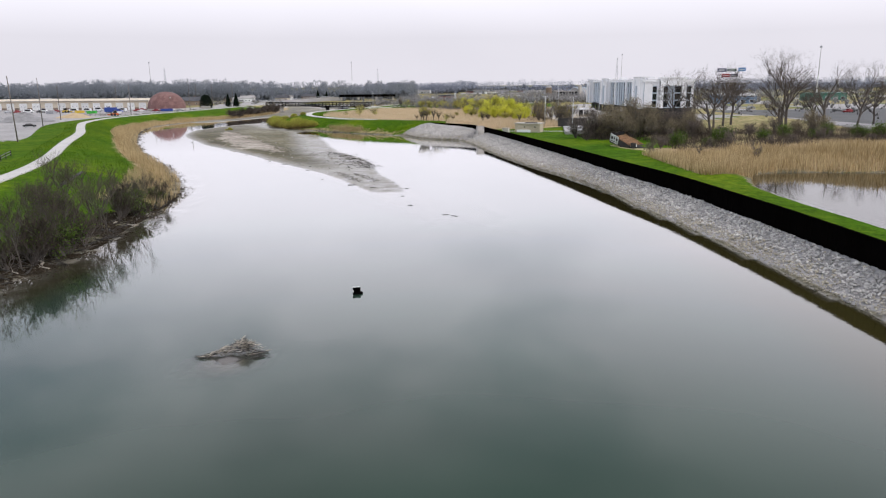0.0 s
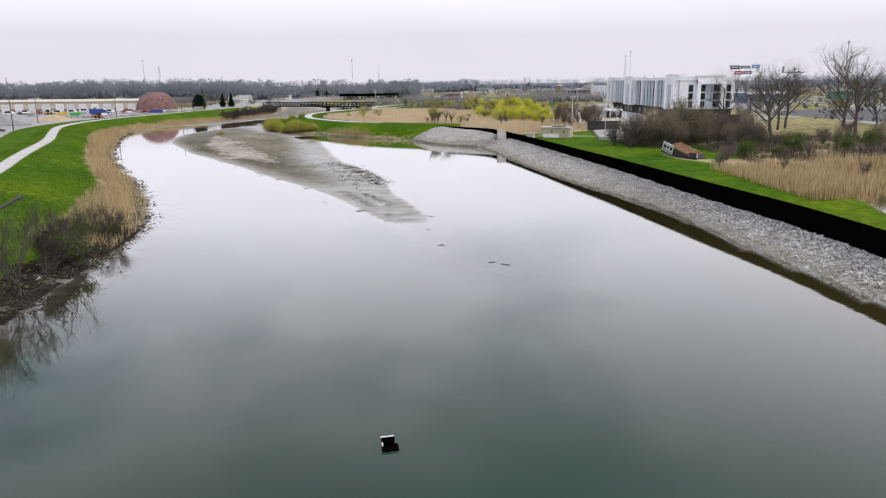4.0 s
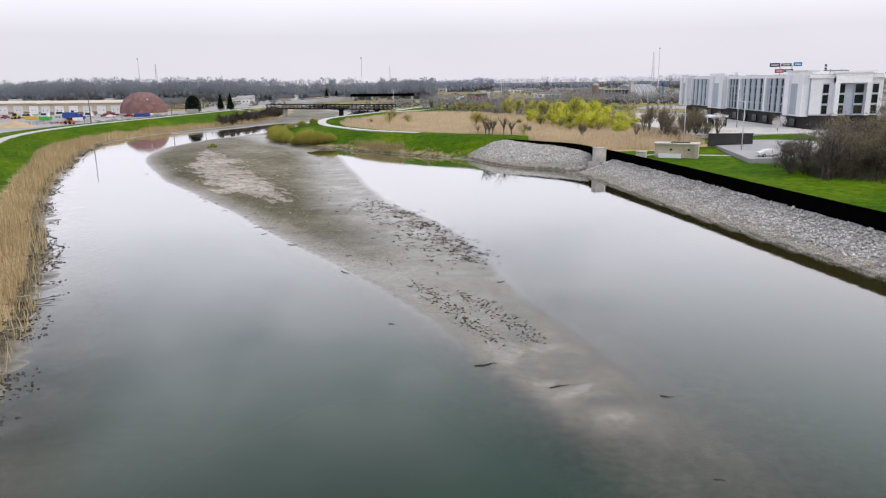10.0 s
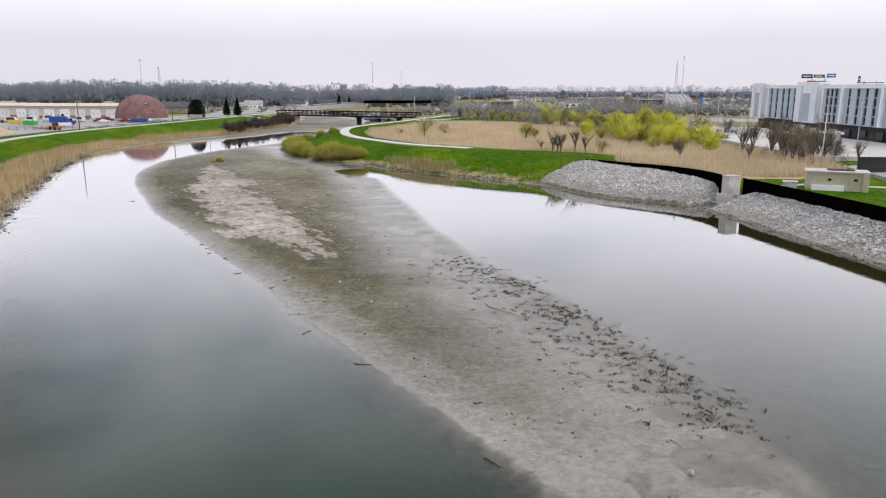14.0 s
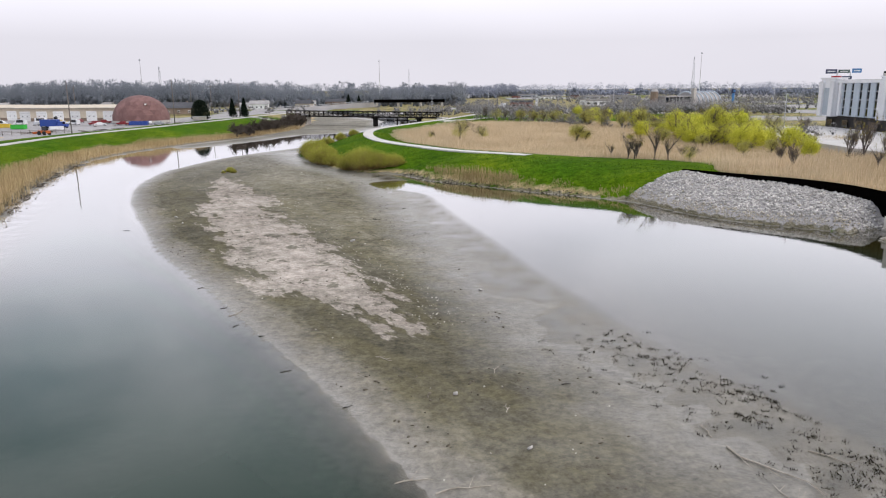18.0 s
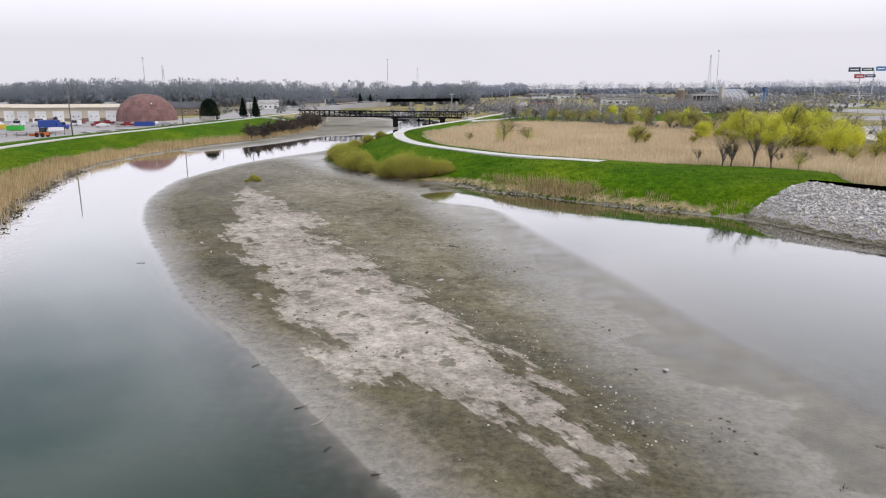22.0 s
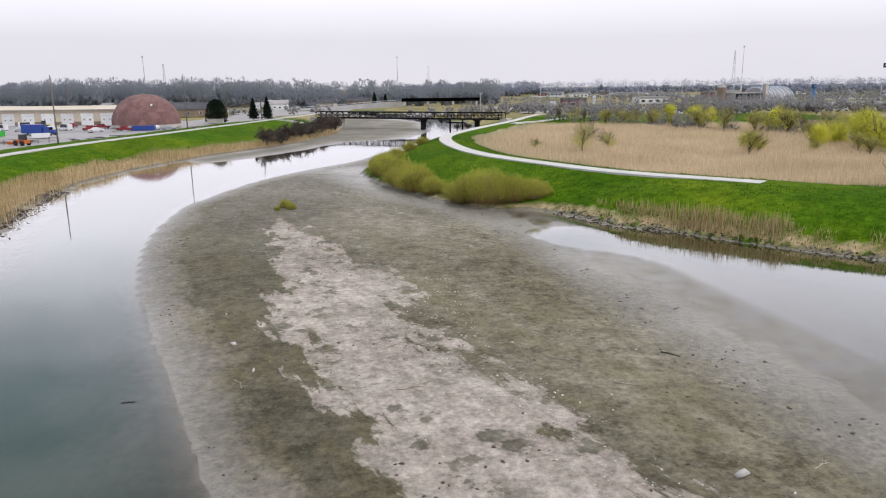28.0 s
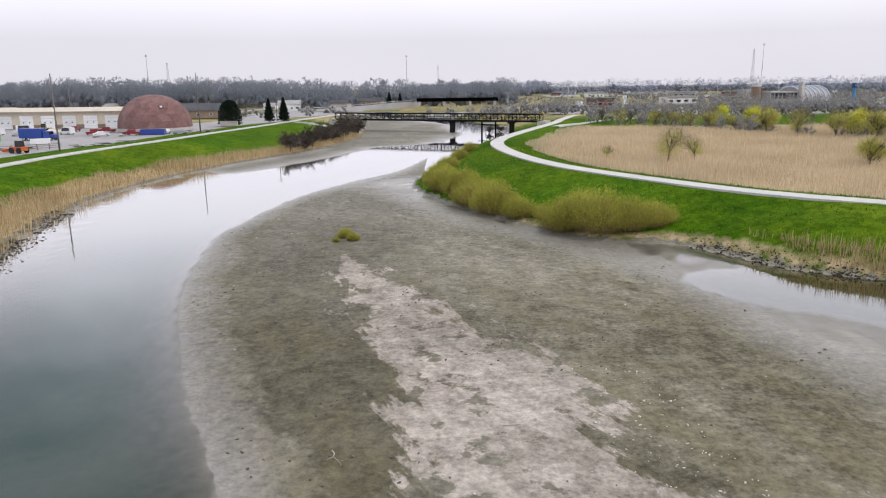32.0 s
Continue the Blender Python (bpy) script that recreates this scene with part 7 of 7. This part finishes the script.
q = np.vstack([scatter(1900, -1250, -30, 760, 900), scatter(600, -900, -130, 715, 760)])
q = q[~((q[:, 0] > -150) & (q[:, 0] < -35) & (q[:, 1] < 790))]
woods("woods_west", q, 21.0, M_FARTWIG, "haze-tinted grey bare woods along the western horizon")
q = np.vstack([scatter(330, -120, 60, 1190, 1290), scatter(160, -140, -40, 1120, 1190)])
woods("woods_north", q, 19.0, M_HAZETWIG, "haze-tinted grey-green woods on the northern horizon")
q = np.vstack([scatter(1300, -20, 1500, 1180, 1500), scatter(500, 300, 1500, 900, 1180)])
woods("woods_east", q, 19.0, M_HAZETWIG, "low haze-tinted woods beyond the town", 60)
# scrub twigs lightened and greyed, so the colour holds some distance haze
M_SCRUB = foliage("haze_greyed_scrub", (0.2, 0.193, 0.19), (0.34, 0.333, 0.33), 0.05)
q = np.vstack([scatter(600, -30, 130, 500, 600), scatter(260, 120, 420, 250, 480), scatter(420, -40, 520, 640, 1000), scatter(480, 60, 330, 560, 900), scatter(150, -110, -20, 560, 660), scatter(60, -260, -130, 545, 690), scatter(120, -640, -260, 560, 680)])
q = q[(distance(q, TRAIL_R) > 6) & ~inside(q, RIVER) & (np.hypot(q[:, 0] - 150, q[:, 1] - 650) > 40)]
woods("scrub_middle", q, 7.0, M_SCRUB, "grey scrub and small bare trees before the town", 60, 0.9)

row = curve([(-28, 480), (-8, 463), (6, 444), (16, 424), (27, 401), (37, 385), (50, 362), (60, 350)], 1.0)
q = row[vr.integers(0, len(row), 150)] + vr.normal(size=(150, 2)) * 3.5
woods("scrub_row", q, 5.2, M_SCRUB, "brown scrub along the edge of the reed field", 130, 0.6)

M_BLOSSOM = foliage("white_blossom", (0.6, 0.58, 0.56), (0.85, 0.83, 0.82), 0.3)
pear = tree("blossom_tree", "small tree in white blossom by the hotel drive", "tree", 91, 4.6, pose(62.5, 304.5, 4.7), M_BLOSSOM, 2600, 0.12, 0.0, 0.4, "blossom trees", lobes=10, first=0.35, spread_=0.45, kids=(7, 4, 4, 3), r0=0.08)
for x, y in ((58.5, 309), (70.5, 284), (66, 330)):
    copy_thing(pear, pose(x, y, 4.7, 0, 0, 60 + x))

q = np.vstack([scatter(190, 42, 80, 200, 224), scatter(330, 58, 138, 160, 204), scatter(60, 34, 52, 266, 300)])
q = q[np.hypot(q[:, 0] - 48, q[:, 1] - 181) > 9]
woods("undergrowth", q, 2.4, M_THICKET, "low tangled brown undergrowth between the bushes", 110, 0.25)

q = np.vstack([scatter(36000, 56, 140, 158, 206), scatter(9000, 41, 80, 198, 222)])
q = q[(wobble(q, 7.0, 16.0) > -0.12) & (np.hypot(q[:, 0] - 48, q[:, 1] - 181) > 9)]
stand("brambles", q, vr.uniform(0.5, 2.3, len(q)) * (0.9 + 0.7 * wobble(q, 5.0, 3.0)), vr.uniform(0.02, 0.05, len(q)), M_THICKET, "dark brown brambles and dead stems beyond the pond", "brambles", 0.9)

# ---- mud flat: clods, shells, sprouts ----
dr_ = np.random.default_rng(77)
TRACK_A = [(-22.8, 155.5), (-20.9, 151.4), (-19.5, 148.0), (-18.1, 144.4), (-16.8, 141.6), (-16.1, 139.7)]
TRACK_B = [(-18.4, 151.8), (-16.4, 148.3), (-14.9, 145.4), (-13.6, 142.4), (-12.9, 139.7)]
q = np.column_stack([dr_.uniform(-106, 4, 60000), dr_.uniform(100, 400, 60000)])
q = q[inside(q, BAR) & (heights(q) > 0.02)]
clump = wobble(q, 6.0, 14.0)
dark = q[(clump > 0.05) & (dr_.random(len(q)) < 0.3)]
me = fast_mesh("mud_clods", *pebbles(dark, heights(dark) + 0.01, dr_.uniform(0.03, 0.11, len(dark)), 0.5), surface("mud_clod", (0.05, 0.042, 0.028), (0.15, 0.125, 0.09), 5.0, 0.4, 0.9, per="island"))
tagged(new("mud_clods", me), "dark crumbs and clods on the mud flat", "mud", kind="stuff")
trod = [curve(line, 0.5) for line in (TRACK_A, TRACK_B)]
trod = np.vstack([np.repeat(line, 8, 0) + dr_.normal(size=(8 * len(line), 2)) * (0.55, 0.7) for line in trod])
me = fast_mesh("mud_tracks", *pebbles(trod, heights(trod) + 0.01, dr_.uniform(0.04, 0.12, len(trod)), 0.35), surface("trodden_mud", (0.035, 0.03, 0.022), (0.11, 0.095, 0.07), 5.0, 0.4, 0.9, per="island"))
tagged(new("mud_tracks", me), "trails of dark trodden marks across the mud", "mud", kind="stuff")
gravel_line = curve([(-70, 268), (-66, 250), (-57, 233), (-49, 219), (-44, 208)], 2.0)
lite = q[dr_.random(len(q)) < 0.015 + 0.85 * (distance(q, gravel_line) < 2.6 + 1.5 * wobble(q, 6.0, 3.0))]
me = fast_mesh("shell_litter", *pebbles(lite, heights(lite) + 0.02, dr_.uniform(0.02, 0.07, len(lite)), 0.5), surface("pale_shell", (0.45, 0.41, 0.34), (0.72, 0.68, 0.6), 5.0, 0.4, 0.8, per="island"))
tagged(new("shell_litter", me), "pale shells and pebbles strewn on the mud", "litter", kind="stuff")

ys = dr_.uniform(60, 330, 8000)
sq = np.column_stack([np.interp(ys, SHORE_L[:, 1], SHORE_L[:, 0]) + dr_.normal(size=8000) * 1.3 + 0.6, ys])
sq = sq[(heights(sq) > -0.12) & (wobble(sq, 5.0, 8.0) > -0.15)]
ye = dr_.random(800) ** 0.8
east = SHORE_R[(SHORE_R[:, 1] > 268) & (SHORE_R[:, 1] < 304)]
ef = ye * (len(east) - 1)
eq = np.column_stack([np.interp(ef, np.arange(len(east)), east[:, k]) for k in (0, 1)]) + dr_.normal(size=(800, 2)) * 0.5 + (0.15, 0.15)
sq = np.vstack([sq, eq[heights(eq) > -0.1]])
me = fast_mesh("shore_clods", *pebbles(sq, np.maximum(heights(sq), -0.02) + 0.02, dr_.uniform(0.04, 0.15, len(sq)), 0.45), surface("black_mud", (0.03, 0.025, 0.018), (0.1, 0.082, 0.06), 5.0, 0.4, 0.9, per="island", spec=0.1))
tagged(new("shore_clods", me), "dark clods and rotten debris along the shores", "mud", kind="stuff")

# dark litter; its near-black colour also paints the shade under the thicket
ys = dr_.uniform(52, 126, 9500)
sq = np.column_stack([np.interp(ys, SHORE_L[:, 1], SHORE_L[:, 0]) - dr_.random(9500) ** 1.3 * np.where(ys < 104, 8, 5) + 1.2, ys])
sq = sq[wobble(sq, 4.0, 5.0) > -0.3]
me = fast_mesh("leaf_litter", *pebbles(sq, np.maximum(heights(sq), -0.02) + 0.02, dr_.uniform(0.08, 0.26, len(sq)), 0.35), surface("litter_and_shade", (0.014, 0.011, 0.008), (0.055, 0.043, 0.03), 5.0, 0.4, 0.95, per="island", spec=0.05))
tagged(new("leaf_litter", me), "dark rotten litter under the west bank thicket, blackened for shade", "litter", kind="stuff")
qs = np.column_stack([dr_.uniform(56, 126, 170), dr_.uniform(0, 1, 170)])
sm = Mesher()
for yy, u in qs:
    x0 = float(np.interp(yy, SHORE_L[:, 1], SHORE_L[:, 0])) - u ** 1.5 * 8 + 1.0
    a, l = dr_.uniform(0, math.pi), dr_.uniform(0.4, 1.5)
    z0 = max(height(x0, yy), 0.0) + 0.12
    sm.tube((x0 - l * math.cos(a), yy - l * math.sin(a), z0), (x0 + l * math.cos(a), yy + l * math.sin(a), z0 + dr_.uniform(0, 0.5)), 0.03, 0.015, 4, False)
tagged(new("fallen_sticks", sm.mesh("fallen_sticks", M_BARK)), "dark fallen sticks strewn over the dark bank", "sticks", kind="stuff")

edge = curve([(-31, 203), (-26.6, 196), (-20.9, 181), (-17.6, 171), (-15.6, 163)], 1.0)
sp = []
for k in range(520):
    p = edge[int(dr_.random() ** 0.8 * (len(edge) - 1))]
    sp.append(p + (abs(dr_.normal()) * -3.3 + 1.1 + dr_.normal() * 0.7, dr_.normal() * 1.5))
sp = np.array(sp)
stem = np.repeat(sp, 18, 0) + dr_.normal(size=(len(sp) * 18, 2)) * np.repeat(dr_.uniform(0.08, 0.24, len(sp)), 18)[:, None]
v, f = blades(stem, np.maximum(heights(stem), -0.03), dr_.uniform(0.03, 0.15, len(stem)), dr_.uniform(0.025, 0.05, len(stem)), 1.5)
tagged(new("sprouts", fast_mesh("sprouts", v, f, foliage("dark_sprout", (0.009, 0.008, 0.006), (0.05, 0.042, 0.028), 0.5, 0.9, 0.1))), "dark dead plant tufts at the edge of the mud bar", "plants", kind="stuff")


def branch(name, x, y, length, turn, material, label, seed, z=None, forks=3, thick=0.05, group="driftwood"):
    """A crooked stranded branch with side twigs."""
    rn = random.Random(seed)
    zz = (max(height(x, y), -0.02) if z is None else z) + thick * 0.8
    b = thing(name, label, "driftwood", pose(x, y, zz, 0, 0, turn), group)
    pts = [Vector((-length / 2, 0, 0))]
    for k in range(5):
        pts.append(pts[-1] + Vector((length / 5, rn.uniform(-0.09, 0.09) * length, rn.uniform(-0.1, 0.3) * thick)))
    m = Mesher()
    for k in range(5):
        m.tube(pts[k], pts[k + 1], thick * (1 - 0.13 * k), thick * (1 - 0.13 * (k + 1)), 6, k in (0, 4))
    part("stem", m, material, b)
    for k in range(forks):
        i = rn.randint(1, 4)
        e = pts[i] + Vector((rn.uniform(0.1, 0.3) * length, rn.choice((-1, 1)) * rn.uniform(0.1, 0.25) * length, rn.uniform(0.0, 0.15) * length))
        part("twig", Mesher().tube(pts[i], e, thick * 0.45, thick * 0.2, 5), material, b)
    return b


PALE = "bleached branch stranded on the mud flat"
for k, (x, y, L, a) in enumerate(((-27.8, 185, 5.2, -60), (-40.1, 197.2, 1.2, 70), (-40.0, 191.5, 1.0, 95), (-42.5, 183.2, 2.6, 10), (-44.8, 184, 1.8, 5), (-24.5, 186, 2.2, -50), (-29.5, 189, 1.4, 90),
                                  (-69.2, 245.6, 2.0, 15), (-68.9, 228.5, 1.6, 0), (-64.0, 233.5, 1.2, 70), (-68.8, 245.8, 2.2, 30), (-79.5, 246.5, 1.3, -60), (-60, 249.5, 1.6, -40), (-57, 246, 1.8, -30),
                                  (-21.7, 151.0, 1.8, -60), (-28.0, 182.3, 2.8, 85), (-71, 252, 1.2, 40), (-75.5, 262, 1.0, 10), (-84, 259, 1.5, -70), (-50.5, 237, 1.0, 20), (-46, 226, 1.2, -20),
                                  (-60.5, 209.5, 1.6, 60), (-33.5, 180.6, 0.9, 0), (-92, 330, 1.2, 20), (-47.5, 199.0, 1.4, -35))):
    branch("stranded_branch", x, y, L, a, M_DRIFT, PALE, k + 100, thick=0.025 + 0.006 * L)
DARKB = "dark waterlogged branch at the water's edge"
for k, (x, y, L, a) in enumerate(((-43.3, 179.6, 1.6, 60), (-38.2, 173.2, 2.0, -5), (-30.2, 160, 2.2, -55), (-30.6, 166.9, 1.0, 0), (-14.4, 155.8, 1.3, 20), (-17.1, 135.2, 2.6, 8), (-6.6, 120.6, 0.9, -20),
                                  (-4.9, 111.2, 1.4, 0), (-6.3, 130.0, 1.3, -10), (-12.6, 131.5, 2.2, 10), (-53.1, 250.8, 2.1, -35), (-49.8, 260.4, 1.0, 30), (-59.6, 206.4, 1.0, 60), (-53.8, 197.4, 1.1, 40),
                                  (-57, 204, 0.8, 20), (-62, 211, 0.9, 45), (-66, 217, 0.8, 50), (-85, 244.5, 1.2, 15), (-36.0, 195, 0.9, 10), (-24.2, 144, 0.8, 10), (-49, 192, 0.9, 30), (-18.2, 152.2, 1.2, -20), (0.6, 102.6, 1.5, 20), (1.9, 101.5, 1.7, -30))):
    branch("sunken_branch", x, y, L * 0.62, a, M_DARKWOOD, DARKB, k + 200, thick=0.03 + 0.01 * L)
for k, (x, y, s) in enumerate(((-54.5, 236.2, 0.22), (-79.1, 248.4, 0.15), (-26.1, 164.5, 0.15), (-39.1, 186.9, 0.18), (-81.7, 253, 0.15), (-42.8, 193.4, 0.16), (-20.6, 159.1, 0.16), (-40.3, 216, 0.2))):
    ob = solo("boulder", fast_mesh("boulder", *pebbles(np.zeros((1, 2)), np.zeros(1), np.array([s])), M_STONE), None, "single pale stone lying on the mud flat", "stone", "stones on the mud",
              at=pose(x, y, height(x, y) + 0.45 * s))


# ---- heap of branches in the water ----
def nest(x, y):
    n = thing("branch_heap", "heap of bleached and dark branches on shallow silt", "driftwood", pose(x, y, 0))
    rn = random.Random(9)
    m = Mesher()
    for k in range(6):
        f = k / 5
        for i in range(22):
            a = 2 * math.pi * i / 22
            w = 1 + 0.1 * math.sin(3 * a + 0.6) + 0.05 * math.sin(7 * a)
            m.v.append((-0.55 + 1.75 * (1 - 0.9 * f) * w * math.cos(a), -1.2 + 1.7 * (1 - 0.9 * f) * w * math.sin(a), -0.2 + 0.23 * math.sin(f * math.pi / 2)))
    for k in range(5):
        for i in range(22):
            j = (i + 1) % 22
            m.f.append((k * 22 + i, k * 22 + j, k * 22 + 22 + j, k * 22 + 22 + i))
    m.f.append(tuple(110 + i for i in range(22)))
    part("mud_hump", m, surface("nest_mud", (0.11, 0.1, 0.092), (0.2, 0.185, 0.175), 3.0, 0.3, 0.7), n, smooth=True)

    def stick(name, c, b, rise, L, r, mat):
        d = Vector((math.cos(b), math.sin(b), rise)).normalized()
        mid = c + Vector((rn.uniform(-0.09, 0.09), rn.uniform(-0.09, 0.09), rn.uniform(0, 0.08)))
        lo, hi = c - d * L, c + d * L
        lo.z, hi.z = max(lo.z, 0.02), max(hi.z, 0.02)
        part(name, Mesher().tube(lo, mid, r * 0.5, r, 5).tube(mid, hi, r, r * 0.4, 5), mat, n)

    # the heap, steep and dark inside
    for k in range(210):
        a, r = rn.uniform(0, 2 * math.pi), min(abs(rn.gauss(0, 0.55)), 1.35)
        c = Vector((0.25 + 1.15 * r * math.cos(a), 0.3 + 0.9 * r * math.sin(a), max(1.05 - 0.75 * r, 0.08) * rn.uniform(0.25, 1.05)))
        stick("stick", c, rn.uniform(0, 2 * math.pi), rn.uniform(-0.5, 0.6), rn.uniform(0.2, 0.55), rn.uniform(0.014, 0.026), M_DRIFT if rn.random() < 0.55 else M_DARKWOOD)
    # a tail of branches sliding off into the water
    for k in range(70):
        f = rn.random()
        c = Vector((-0.7 - 1.7 * f + rn.gauss(0, 0.12), 0.1 - 0.75 * f + rn.gauss(0, 0.16), max(0.5 - 0.42 * f, 0.04) * rn.uniform(0.2, 1.1)))
        stick("stick", c, radians(24) + rn.gauss(0, 0.6), rn.uniform(-0.2, 0.35), rn.uniform(0.2, 0.5), rn.uniform(0.014, 0.03), M_DRIFT if rn.random() < 0.45 else M_DARKWOOD)
    # dark limbs lying in the water beside the heap
    for k in range(16):
        c = Vector((rn.uniform(0.9, 1.9), rn.uniform(-1.3, 0.5), 0.05))
        stick("limb", c, rn.gauss(0.3, 0.5), rn.uniform(-0.1, 0.15), rn.uniform(0.3, 0.6), rn.uniform(0.02, 0.04), M_DARKWOOD)
    for k in range(6):
        c = Vector((rn.uniform(-2.7, -2.0), rn.uniform(-0.9, -0.4), 0.05))
        stick("limb", c, rn.gauss(0.3, 0.3), rn.uniform(-0.1, 0.15), rn.uniform(0.3, 0.5), rn.uniform(0.02, 0.04), M_DARKWOOD)


nest(-14.6, 48.0)
crate = thing("floating_case", "black open case with a white rim half sunk in the river", "debris", pose(-7.9, 62.9, 0.0, 0, 0, 12) @ Matrix.Scale(0.72, 4))
part("lid", Mesher().box((0, 0.25, 0.38), (1.0, 0.09, 0.66)), M_STEEL, crate)
part("tray", Mesher().box((0.1, -0.25, 0.06), (1.2, 0.85, 0.2)), M_STEEL, crate)
part("rim", Mesher().box((-0.05, 0.3, 0.73), (1.0, 0.1, 0.05)), M_DOORWHITE, crate)
part("hinge", Mesher().box((-0.45, 0.1, 0.2), (0.1, 0.3, 0.3)), M_DOORWHITE, crate)

# ---- drift line along the west shore ----
rd_ = random.Random(44)
LOGS = "dark log lying on the west shoreline"
for k in range(70):
    y = rd_.uniform(66, 330)
    x = float(np.interp(y, SHORE_L[:, 1], SHORE_L[:, 0])) + rd_.uniform(-1.2, 1.6)
    branch("shore_log", x, y, rd_.uniform(1.0, 3.4), rd_.uniform(0, 180), M_DARKWOOD if rd_.random() < 0.85 else M_DRIFT, LOGS, k + 400, forks=2, thick=rd_.uniform(0.06, 0.13), group="shoreline logs")
for k in range(45):
    y = rd_.uniform(66, 128)
    x = float(np.interp(y, SHORE_L[:, 1], SHORE_L[:, 0])) + rd_.uniform(-3.0, 0.8)
    branch("shore_log", x, y, rd_.uniform(1.5, 4.2), rd_.uniform(0, 180), M_DARKWOOD if rd_.random() < 0.96 else M_DRIFT, LOGS, k + 500, forks=4, thick=rd_.uniform(0.06, 0.12), group="shoreline logs")

for k, (x, y, L, a) in enumerate(((61, 138.5, 5.0, 8), (68, 135, 6.0, -4), (76, 134, 4.5, 3), (84, 133.5, 6.5, -6))):
    branch("pond_log", x, y, L, a, M_DRIFT, "pale log lying at the reed edge of the pond", k + 700, z=2.02, forks=2, thick=0.11, group="pond logs")
